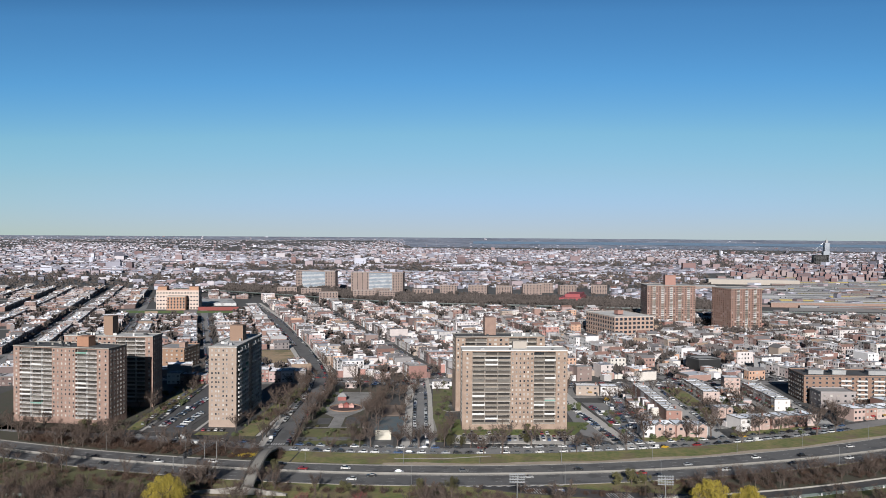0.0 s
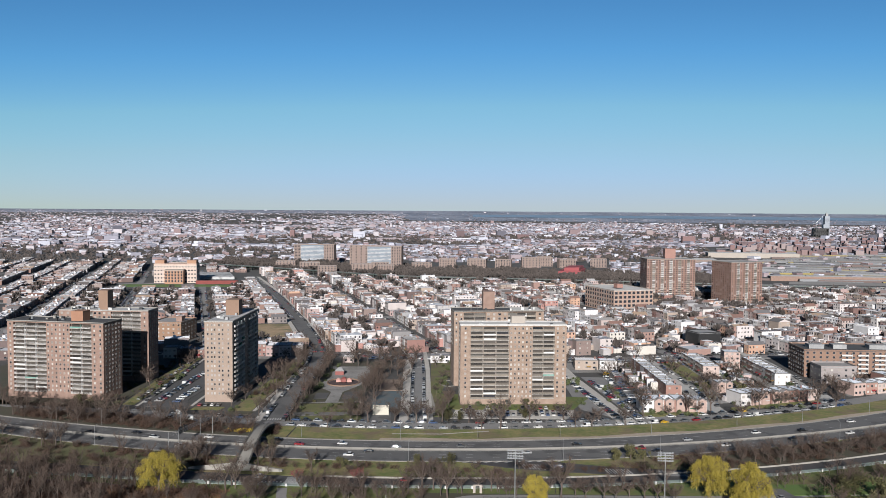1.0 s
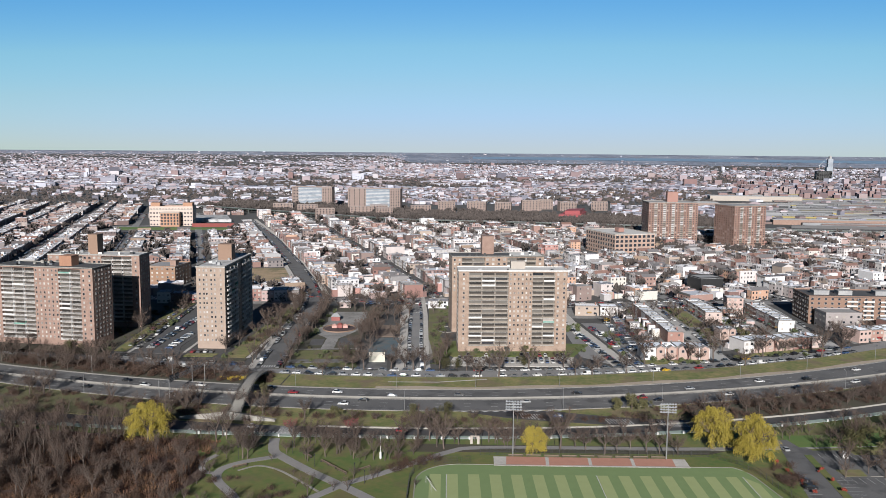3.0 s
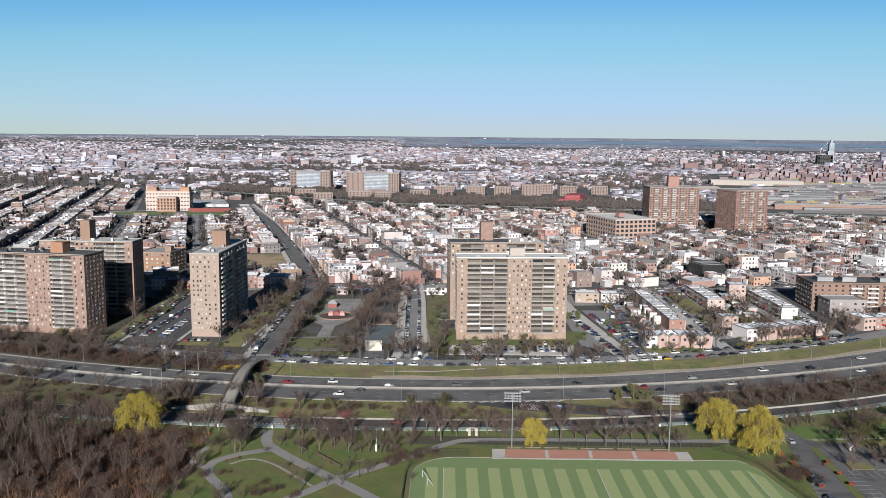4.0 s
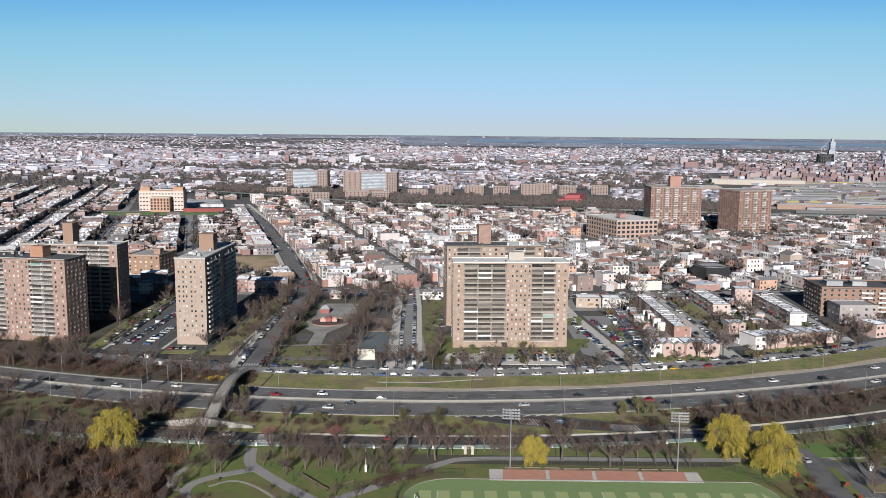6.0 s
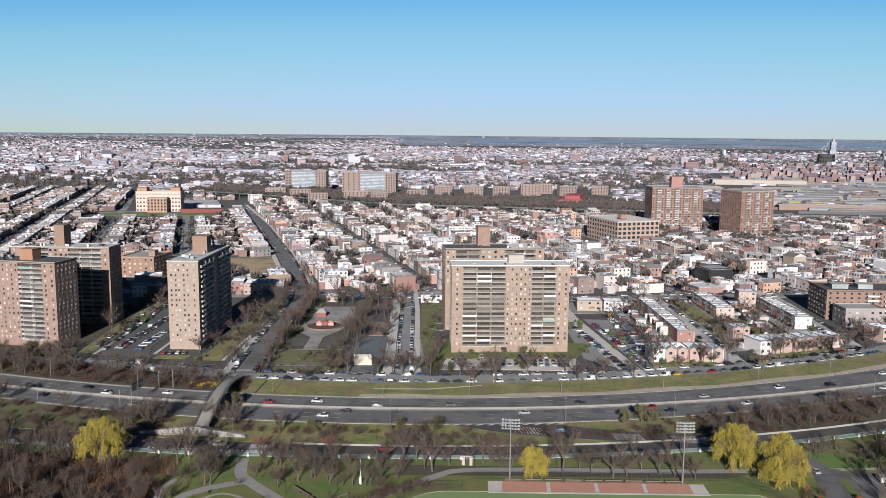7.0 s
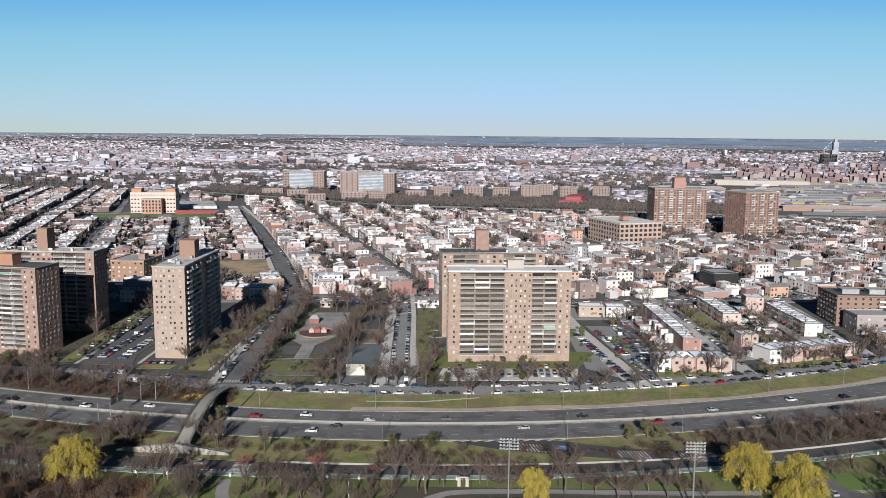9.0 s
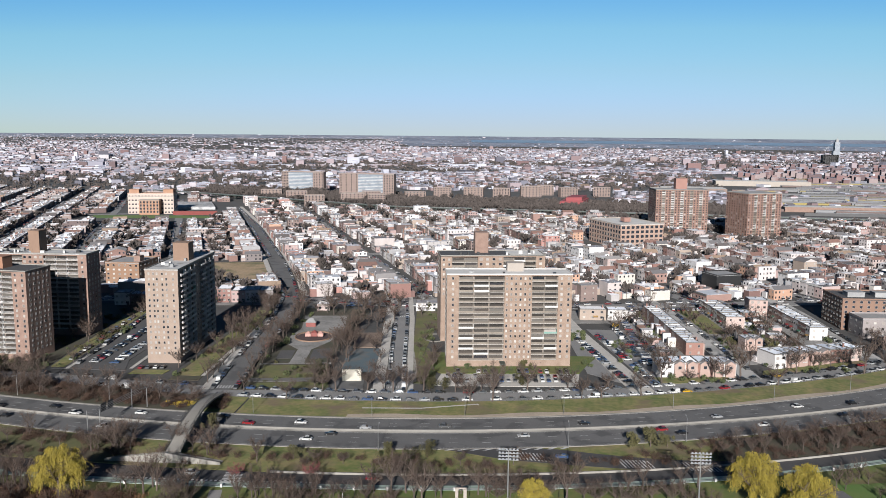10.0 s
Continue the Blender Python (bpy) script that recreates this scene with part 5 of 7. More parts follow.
def house(p, group):
    x, y, w, d, h, turn, facing = p
    ob = thing("row_house", HOUSE_LABELS[rng.randrange(3)], "house", at(x, y, 0, turn), group=group)
    part("wall", near_wall_mesh if y < 640 and x > 60 else wall_mesh, ob, at(0, 0, -.1, 0, w, d, h + .1))
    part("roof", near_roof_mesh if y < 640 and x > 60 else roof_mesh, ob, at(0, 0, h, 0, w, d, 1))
    part("parapet", cornice_mesh, ob, at(0, 0, h, 0, w, d, 1))
    part("roof_hatch", skylight_mesh, ob, at(w * rng.uniform(-.25, .25), d * rng.uniform(-.3, .3), h + .15, 0))
    if rng.random() < .2:
        part("chimney", chimney_mesh, ob, at(w * .4, d * rng.uniform(-.3, .3), h + .1))
    if rng.random() < .6:
        k = rng.uniform(2.5, 5)
        ext = part("extension", wall_mesh, ob, at(w * rng.uniform(-.15, .15), facing * -1 * (d / 2 + k / 2 - .05), -.1, 0, w * rng.uniform(.5, .85), k, h * rng.uniform(.4, .75)))
        part("roof", roof_mesh, ext, at(0, 0, 1.0, 0, 1, 1, .6 / h))
    floors = max(2, round(h / 3.3))
    n = 2 if w < 9 else 3
    if facing < 0 and 60 < x < 205 and y < 530 and rng.random() < .6:
        bay = part("gabled_bay", gable_mesh, ob, at(0, -d / 2, 0, 0, w * .8, 1, h / 6.8))
        part("gable_roof", gable_roof_mesh, bay)
        part("window", WINDOW["dark"], bay, Matrix.Translation((0, -.9, 4.1)) @ Matrix.Diagonal((1 / (w * .8), 1, 1, 1)))
    sides = [(at(0, -d / 2, 0, 0), w, n)] if facing < 0 else [(at(0, d / 2, 0, 180), w, n)]
    world_turn = radians(turn)
    # also the wall that looks towards the shore
    faces = {0: (at(0, -d / 2), w, n), 90: (at(w / 2, 0, 0, 90), d, 2), 180: (at(0, d / 2, 0, 180), w, n), 270: (at(-w / 2, 0, 0, 270), d, 2)}
    best = max(faces, key=lambda q: math.sin(world_turn + radians(q) - math.pi / 2) * -1)
    if best in (90, 270) and (y < 640 or rng.random() < .3):
        sides.append(faces[best])
    elif best in (0, 180) and faces[best][0] != sides[0][0]:
        sides[0] = faces[best]
    for i, (q, length, k) in enumerate(sides):
        for f in range(floors):
            for j in range(k):
                part("window", WINDOW[(1.1, 1.3)] if i else WINDOW[(1.6, 1.4)], ob, q @ Matrix.Translation((length * ((j + .5) / k - .5), 0, f * h / floors + 1.1)))
        if i == 0:
            part("front_door", door_mesh, ob, q @ Matrix.Translation((length * .42 - .3, 0, .2)))
            if rng.random() < .3:
                part("awning", awning_mesh, ob, q @ Matrix.Translation((length * .1, 0, 0)))
    return ob


for p in near:
    house(p, "row houses by the shore")
for p in keep:
    house(p, "attached houses inland")

# the rest of the district: real boxes with roofs, parapets and windows, in one mesh
s = Shape()


def small_house(s, p, detail=True, z=0.0):
    """Walls in slot 0, flat roof 1, panes 2, pitched roof 3, cornice 4."""
    x, y, w, d, h, turn, facing = p
    ca, sa = math.cos(radians(turn)), math.sin(radians(turn))
    s.turned_box(x, y, z - .1, w, d, h + .1, ca, sa, 0, 0)
    if facing and r3.random() < (.24 if x > 40 else .1):        # a pitched roof
        a, b, rise = w / 2 + .3, d / 2 + .3, r3.uniform(1.8, 3.0)
        q = [(x + i * ca - j * sa, y + i * sa + j * ca, z + h + k) for i, j, k in ((-a, -b, 0), (a, -b, 0), (a, b, 0), (-a, b, 0), (0, -b, rise), (0, b, rise))]
        s.add(q, [(0, 4, 5, 3), (1, 2, 5, 4)], 3)
        s.add([q[0], q[1], q[4]], [(0, 1, 2)], 0)
        s.add([q[2], q[3], q[5]], [(0, 1, 2)], 0)
        flat = False
    else:
        s.turned_box(x, y, z + h - .25, w - .6, d - .6, .3, ca, sa, 1)
        flat = True
    if not detail:
        return
    if not facing:
        return

    def put(i, j, zz, ww, dd, hh, slot, top=None):
        s.turned_box(x + i * ca - j * sa, y + i * sa + j * ca, z + zz, ww, dd, hh, ca, sa, slot, top)
    if flat:
        put(w * r3.uniform(-.28, .28), d * r3.uniform(-.3, .3), h, r3.uniform(1.2, 2.4), r3.uniform(1.4, 2.6), r3.uniform(.9, 2.2), r3.choice((0, 1, 3)))
        if r3.random() < .6:
            put(w * .42, d * r3.uniform(-.35, .35), h, .7, .7, r3.uniform(1.0, 1.9), 3)
        if r3.random() < .5:
            put(w * r3.uniform(-.3, .3), d * r3.uniform(-.3, .3), h + .05, r3.uniform(1, 2.2), r3.uniform(1, 3), .3, r3.choice((1, 2, 3)))
        put(0, -facing * (d / 2 + .1), h - .75, w - .1, .7, 1.15, 4)
    if r3.random() < .75 and h > 5:         # rear extension
        k = r3.uniform(2.5, 8)
        put(w * r3.uniform(-.18, .18), facing * (d / 2 + k / 2 - .05), -.1, w * r3.uniform(.5, .8), k, h * r3.uniform(.42, .8), 0, 1)
    for a, b, nx, ny, length in ((0, -1, sa, -ca, w), (0, 1, -sa, ca, w), (-1, 0, -ca, -sa, d), (1, 0, ca, sa, d)):
        if ny > -.15 and not (x < 0 and nx > .5) and not (x > 0 and nx < -.5):
            continue
        off = (d if a == 0 else w) / 2 + .03
        tx, ty = -ny, nx
        k = max(2, int(length / 3.0))
        if a != 0 and r3.random() < .35:
            continue
        floors = max(1, round(h / 3.2))
        for f in range(floors):
            for j in range(k):
                if r3.random() < .12:
                    continue
                c = length * ((j + .5) / k - .5)
                cx, cy, cz = x + nx * off + tx * c, y + ny * off + ty * c, z + f * h / floors + 1.0
                s.add([(cx - tx * .6, cy - ty * .6, cz), (cx + tx * .6, cy + ty * .6, cz), (cx + tx * .6, cy + ty * .6, cz + 1.5), (cx - tx * .6, cy - ty * .6, cz + 1.5)], [(0, 1, 2, 3)], 2)


for p in others:
    if not west(p[0], p[1]):
        small_house(s, p)
thing("house_rows", "dense rows of flat-roofed brick and stucco houses", "houses", kind="stuff", mesh=s.mesh("house_rows", M_WALLS, M_ROOFS, M_PANE_MANY, M_PITCHED, M_TRIM))
s = Shape()
for p in others:
    if west(p[0], p[1]):
        small_house(s, p)
thing("house_rows", "dense rows of dark-walled brick houses with silvery flat roofs", "houses", kind="stuff", mesh=s.mesh("house_rows_west", M_WALLS_WEST, M_ROOFS_WEST, M_PANE_MANY, M_PITCHED, M_TRIM))

# streets of the grid
for i, v0 in enumerate(STREETS):
    if v0 in (98,):
        continue
    ends = []
    for u in range(420, 1500, 20):
        x, y = plan(u, v0)
        if y > avenue_y(x) + 3 and y < rail_y(x) - 5 and abs(x) < .7 * y:
            ends.append((x, y))
    if len(ends) > 2:
        setting("street_grid", way_strip([ends[0], ends[-1]], 9.5, .04), M_ASPHALT_OLD, "narrow residential street")
for i, c in enumerate(CROSS[1:]):
    ends = [plan(c, v) for v in range(-700, 1150, 20)]
    ends = [q for q in ends if q[1] > avenue_y(q[0]) + 3 and q[1] < rail_y(q[0]) - 5 and abs(q[0]) < .7 * q[1]]
    if len(ends) > 2:
        setting("street_cross", way_strip([ends[0], ends[-1]], 11, .043), M_ASPHALT_OLD, "cross street")

# ---- railway, yard and the far city ----
s = Shape()
line = smooth_line([(-620, 1520), (-386, 1392), (-218, 1293), (-144, 1258), (-36, 1248), (116, 1226), (360, 1190), (700, 1150)], 8)
deck = way_strip(line, 9, 7.6, 1.3)
s.add(deck.v, deck.f)
for x, y in line[::1]:
    for k in (-3.6, 3.6):
        s.box(x - .4, x + .4, y + k - .4, y + k + .4, -.1, 6.4)
viaduct = thing("railway_viaduct", "elevated railway on dark steel columns", "railway", mesh=s.mesh("railway_viaduct", M_GREEN_STEEL))
s = way_strip(line, 5.5, 7.75, .1)
part("track_bed", s.mesh("track_bed", M_GREY_ROOF), viaduct, label="grey track bed")

r4 = random.Random(21)
s = Shape()
# rail yard: long roofs of trains and sheds, east of the towers
for k in range(80):
    y = 1290 + k * 15 + r4.uniform(-6, 6)
    x = 360 + (y - 1290) * .25 + r4.uniform(-60, 120)
    while x < y * .62 + 60:
        n = r4.uniform(60, 190)
        ca, sa = math.cos(radians(-3)), math.sin(radians(-3))
        if x > 345 + (y - 1250) * .2:
            s.turned_box(x + n / 2, y, 0, n, r4.choice((3.2, 3.2, 3.2, 3.2, 6.5)), r4.uniform(3.2, 4.2), ca, sa, 0, 1)
        x += n + r4.uniform(8, 60)
thing("train_yard", "rail yard of long grey train and shed roofs", "rail yard", kind="stuff",
      mesh=s.mesh("train_yard", material("train_sides", ONE, DIM, .1, 1, .6, palette=("island", [(0.186, 0.186, 0.198), (0.149, 0.0868, 0.0744), (0.285, 0.291, 0.31), (0.124, 0.124, 0.13), (0.0744, 0.0744, 0.0806), (0.223, 0.229, 0.242), (0.384, 0.291, 0.062)])),
             material("train_roofs", ONE, DIM, .06, .6, .7, palette=("island", [(0.289, 0.297, 0.323), (0.527, 0.544, 0.578), (0.17, 0.17, 0.187), (0.23, 0.187, 0.178), (0.391, 0.408, 0.451), (0.765, 0.773, 0.799), (0.136, 0.136, 0.145)]))))
for x, y, w, d, h, turn, wall in ((570, 1990, 200, 46, 11, -6, M_STONE), (560, 1352, 290, 16, 7.5, -1, M_BRICK_BROWN), (800, 1545, 260, 18, 6.5, -4, M_BRICK_BROWN), (362, 1725, 120, 60, 11, -5, M_BRICK_ESTATE)):
    s = Shape()
    s.turned_box(x, y, 0, w, d, h, math.cos(radians(turn)), math.sin(radians(turn)), 0, 1)
    thing("train_shed", "long train shed with pale roof beside the rail yard", "building", group="train sheds", mesh=s.mesh("train_shed", wall, M_WHITE_ROOF))

# districts beyond, smaller and smaller up the raised land, to fit the camera's view
s = Shape()


def woods(x, y):
    """Above zero where far streets give way to parks and trees."""
    return noise.noise(Vector((x * .0014, y * .0036, 3.3))) + .35 * noise.noise(Vector((x * .005, y * .011, 8.1)))


AVENUE_FAR = [(578, 2348), (915, 3700), (1170, 4800)]
for _ in range(44000):
    r = 1330 + (4860 - 1330) * r4.random() ** .75
    a = r4.uniform(-.62, .62)
    x, y = r * math.sin(a), r * math.cos(a)
    if y < rail_y(x) + 26 or (y < 1700 and -460 < x < 190) or (x > 330 + (y - 1250) * .2 and 1230 < y < 2450 and r4.random() < .93) or (-560 < x < -365 and y < 1390):
        continue
    ax = np.interp(y, [p[1] for p in AVENUE_FAR], [p[0] for p in AVENUE_FAR])
    if y > 1900 and abs(x - ax) < 11:
        continue
    if woods(x, y) > .16 and r4.random() < .85:
        continue
    if r > 3950 and a > -.12 and r4.random() < .85:      # wooded land before the bay
        continue
    # streets: keep to bands along the grid
    v = (x * VX + y * VY) % 85
    k = far_size(r)
    if r < 2800 and (v < 9 or v > 76):
        continue
    tall = r4.random()
    h = r4.uniform(3.6, 7.0) if tall < .955 else r4.uniform(8, 13) if tall < .996 or r < 2700 else r4.uniform(18, 30)
    w, d = r4.uniform(7, 26), r4.uniform(8, 15)
    if .90 < tall < .955:        # broad low sheds
        w, d = w * 2.8, d * 2.0
    elif tall > .93:
        w, d = w * 1.2, d * 1.2
    z = far_rise(r)
    if r < 2300:
        small_house(s, (x, y, w * .8, d * .9, h, GRID + r4.choice((0, 90)), -1), detail=False, z=z)
    else:
        t = GRID + r4.choice((0, 90)) + (r4.uniform(-20, 20) if r > 3000 else 0)
        s.turned_box(x, y, z - 1, w * k * 1.2, d * k * 1.15, h * k + 1, math.cos(radians(t)), math.sin(radians(t)), 0, 1)
for _ in range(300):              # six-storey brick blocks beyond the yard
    y = r4.uniform(1950, 2750)
    x = y * r4.uniform(.245, .56)
    if x > 340 + (y - 1250) * .2 and y < 2080 or abs(x - np.interp(y, [p[1] for p in AVENUE_FAR], [p[0] for p in AVENUE_FAR])) < 26:
        continue
    s.turned_box(x, y, far_rise(math.hypot(x, y)) - 1, r4.uniform(8, 19), r4.uniform(12, 24), r4.uniform(10, 17), math.cos(radians(-9)), math.sin(radians(-9)), 2, 1)
for _ in range(70):               # apartment houses seen above the roofs
    r, a = r4.uniform(2500, 4000), r4.uniform(-.55, .5)
    k = far_size(r)
    s.turned_box(r * math.sin(a), r * math.cos(a), far_rise(r) - 1, r4.uniform(14, 44) * k, 16 * k, r4.uniform(14, 26) * k, math.cos(radians(6)), math.sin(radians(6)), r4.choice((2, 0)), 1)
for _ in range(420):              # the skyline itself
    r, a = r4.uniform(4640, 4860), r4.uniform(-.6, .6)
    if a > -.15 and r4.random() < .85:
        continue
    s.turned_box(r * math.sin(a), r * math.cos(a), far_rise(r) - 1, r4.uniform(3, 14), 5, .6 + r4.expovariate(.8), math.cos(a), -math.sin(a), 0, 1)
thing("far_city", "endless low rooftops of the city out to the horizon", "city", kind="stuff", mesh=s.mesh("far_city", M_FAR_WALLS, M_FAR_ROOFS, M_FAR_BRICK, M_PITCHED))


def clump(s, x, y, z, size, r, n=15):
    """A small far tree of forked sticks."""
    if n > 5:
        s.stick((x, y, z), (x, y, z + size * .4), size * .03, size * .02, 3)
    for _ in range(n):
        a, e = r.uniform(0, 6.28), r.uniform(.5, 1.3)
        k = size * r.uniform(.35, .6)
        q = (x + math.cos(a) * math.cos(e) * k * .9, y + math.sin(a) * math.cos(e) * k * .9, z + size * .32 + math.sin(e) * k)
        w = size * (.062 if n > 5 else .19)
        s.add([(x, y, z + size * .3), (q[0] - w, q[1], q[2] - w), (q[0] + w, q[1] + w, q[2] + w * .5)], [(0, 1, 2)])
        s.add([((x + q[0]) / 2, (y + q[1]) / 2, (z + size * .3 + q[2]) / 2), (q[0] + w * 2, q[1] - w, q[2] - w * 1.5), (q[0] + w, q[1] + w, q[2] + w)], [(0, 1, 2)])


s = Shape()
for _ in range(3600):                # woods along the railway and the estate
    x = r4.uniform(-560, 330)
    y = rail_y(x) + 24 + abs(r4.gauss(0, 75))
    if -560 < x < -365 and y < 1395:
        continue
    clump(s, x, y, 0, r4.uniform(9, 15), r4)
for _ in range(700):                 # round the red towers
    x, y = r4.uniform(130, 330), r4.uniform(930, 1230)
    if free(x, y):
        clump(s, x, y, 0, r4.uniform(7, 12), r4)
for _ in range(5200):                # yards and streets of the district
    x = r4.uniform(-620, 620)
    y = r4.uniform(640, 1330)
    v = (x * VX + y * VY - 98) % 85
    if avenue_y(x) + 10 < y < rail_y(x) - 8 and abs(x) < .62 * y and (4.5 < v < 8.5 or 30 < v < 54 or 76.5 < v < 80.5) and free(x, y) and abs(x + 0.4 * (y - 812) + 204) > 14:
        clump(s, x, y, 0, r4.choice((5, 6, 7, 8, 10, 13)) * r4.uniform(.8, 1.1), r4, 18)
for _ in range(33000):               # the far districts
    r = 1700 + 3150 * r4.random() ** .8
    a = r4.uniform(-.62, .62)
    x, y = r * math.sin(a), r * math.cos(a)
    if x > 330 + (y - 1250) * .2 and 1230 < y < 2450:
        continue
    belt = woods(x, y)
    if belt < .1 and r4.random() < (.62 if r > 2500 else .82):
        continue
    if r > 4000 and r4.random() < .7:
        continue
    k = far_size(r)
    clump(s, x, y, far_rise(r), r4.uniform(6, 10) * k, r4, 4)
thing("far_trees", "bare brown trees between far houses", "trees", kind="stuff", mesh=s.mesh("far_trees", M_FAR_TREES))

# bay on the horizon
s = Shape()
for i in range(30):
    a0, a1 = -.04 + i * .02, -.02 + i * .02
    q = []
    for r, a in ((4330, a0), (4330, a1), (4555, a1), (4555, a0)):
        q.append((r * math.sin(a), r * math.cos(a), far_rise(r) + 1.8))
    s.add(q, [(0, 3, 2, 1)])
setting("water", s, M_WATER, "strip of blue bay water near the horizon")

# tall tower under construction with a crane
ob = thing("skyscraper", "slender pale tower under construction with a crane", "building", at(1093, 2950, far_rise(3146), 0))
s = Shape()
s.box(-12, 8, -8, 8, -2, 45)
s.box(-8, 8, -7, 7, 45, 73)
wall_shape, s = s, Shape()
for k in range(18):
    s.box(-12.3 if k < 11 else -8.3, 8.3, -8.3, 8.3, k * 3.9, k * 3.9 + 1.1)
M_TOWER = material("pale_cladding", (0.375, 0.413, 0.465), (0.255, 0.292, 0.345), .05, .4, .5)
part("wall", wall_shape.mesh("skyscraper_wall", M_TOWER), ob)
tagged(part("floor_edge", s.mesh("skyscraper_floors", M_TOWER), ob), kind="stuff")
s = Shape()
s.box(-4, 4, -4, 4, 73, 82)
s.stick((0, 0, 82), (0, 0, 88), .8, .4, 4)
part("core", s.mesh("skyscraper_core", M_GREY_ROOF), ob)
s = Shape()
s.stick((-34, 0, 0), (-34, 0, 52), .7, .7, 4)
s.stick((-34, 0, 50), (-12, 0, 72), .35, .25, 4)
s.stick((-34, 0, 50), (-44, 0, 47), .7, .7, 4)
part("crane", s.mesh("crane", M_STEEL), ob, label="tower crane")
s = Shape()
for k in range(8):
    s.box(-50, 0, -24, -4, k * 4.4, k * 4.4 + 1.2)
for k in range(8):
    s.box(-50 + k * 7, -49 + k * 7, -24, -4, -2, 32)
s.box(-42, -6, -20, -8, -2, 32)
part("frame", s.mesh("skyscraper_frame", M_DARK_STEEL), ob, label="dark unfinished frame")

# parked cars of the inland streets
s = Shape()
r7 = random.Random(31)
lines = [([plan(u, v0 + k) for u in range(420, 1500, 7)]) for v0 in STREETS if v0 != 98 for k in (-3.4, 3.4)]
lines += [[(x + k + (ST_LEFT[i + 1][0] - x) * q / 40, y + (ST_LEFT[i + 1][1] - y) * q / 40) for i, (x, y) in enumerate(ST_LEFT[5:-1], 5) for q in range(0, 40, 1)] for k in (-5.0, 5.0)]
lines += [[(x, avenue_y(x) + k) for x in range(-300, 400, 7)] for k in (-5, 5)]
lots = [[(x, 480 + k * 3.0) for k in range(34)] for x in (74.5, 81, 87)] + [[(x + k * 3, 612 + j * 9 + k * .4) for k in range(22)] for x, j in ((124, 0), (124, 1), (60, 0))]
for line_ in lines:
    for (x, y), (x2, y2) in zip(line_, line_[1:]):
        if y < avenue_y(x) - 6 or y > rail_y(x) - 8 or abs(x) > .62 * y or r7.random() < .35 or not free(x, y):
            continue
        a = math.atan2(y2 - y, x2 - x)
        s.turned_box(x, y, .35, 4.5, 1.8, .6, math.cos(a), math.sin(a), 0)
        s.turned_box(x, y, .95, 2.6, 1.6, .55, math.cos(a), math.sin(a), 1, 0, .86)
for line_ in lots:
    for x, y in line_:
        if r7.random() < .62:
            a = r7.uniform(-.12, .12) + (0 if y < 606 else math.pi / 2)
            s.turned_box(x, y, .35, 4.5, 1.8, .6, math.cos(a), math.sin(a), 0)
            s.turned_box(x, y, .95, 2.6, 1.6, .55, math.cos(a), math.sin(a), 1, 0, .86)
thing("street_cars", "rows of parked cars along inland streets", "cars", kind="stuff",
      mesh=s.mesh("street_cars", material("small_car_paint", ONE, DIM, 1, 5, .3, palette=("island", [(.7, .7, .7), (.02, .02, .02), (.3, .3, .31), (.1, .1, .11), (.6, .6, .6), (.25, .03, .03), (.05, .08, .16)])), M_PANE_DARK))

# ---- cars ----
def car_parts(length, width, height, van=False):
    """Body, glasshouse and wheel meshes of a car heading along +x."""
    l, w = length / 2, width / 2
    side = [(-l, .45), (-l + .05, .85), (-l + .5, .98), (l - 1.35, .95), (l - .15, .72), (l, .45), (l - .1, .3), (-l + .1, .3)]
    body = Shape()
    n = len(side)
    vs = [(x, -w, z) for x, z in side] + [(x, w, z) for x, z in side]
    body.add(vs, [tuple(range(n)), tuple(range(2 * n - 1, n - 1, -1))] + [(i, n + i, n + (i + 1) % n, (i + 1) % n) for i in range(n)])
    rear = -l + (.12 if van else .55)
    cab = [(rear, .95), (rear + (.15 if van else .55), height), (l - 2.35, height), (l - 1.45, .94)]
    k = w - .12
    glass = Shape()
    inner = .14
    vs = [(x, -k + (inner if z > 1 else 0), z - (.05 if z > 1 else 0)) for x, z in cab] + [(x, k - (inner if z > 1 else 0), z - (.05 if z > 1 else 0)) for x, z in cab]
    glass.add(vs, [(0, 1, 2, 3), (7, 6, 5, 4)] + [(i, 4 + i, 4 + (i + 1) % 4, (i + 1) % 4) for i in range(4)])
    xr0, xr1 = cab[1][0] - .02, cab[2][0] + .06
    body.box(xr0, xr1, -k + inner - .03, k - inner + .03, height - .06, height + .02)
    if van:
        body.box(-l + .12, l - 2.9, -k + .02, k - .02, .95, height - .05)
    wheel = Shape()
    m = 10
    for y0, y1, rad, slot in ((-.11, .11, .33, 0), (-.115, .115, .19, 1)):
        vs = [(rad * math.cos(2 * math.pi * i / m), y, rad * math.sin(2 * math.pi * i / m)) for y in (y0, y1) for i in range(m)]
        wheel.add(vs, [tuple(range(m)), tuple(range(2 * m - 1, m - 1, -1))] + [(i, m + i, m + (i + 1) % m, (i + 1) % m) for i in range(m)], slot)
    lamp = Shape()
    for s_ in (-1, 1):
        lamp.box(l - .18, l - .02, s_ * (w - .3) - .18, s_ * (w - .3) + .18, .58, .74)
    return body, glass, wheel, lamp


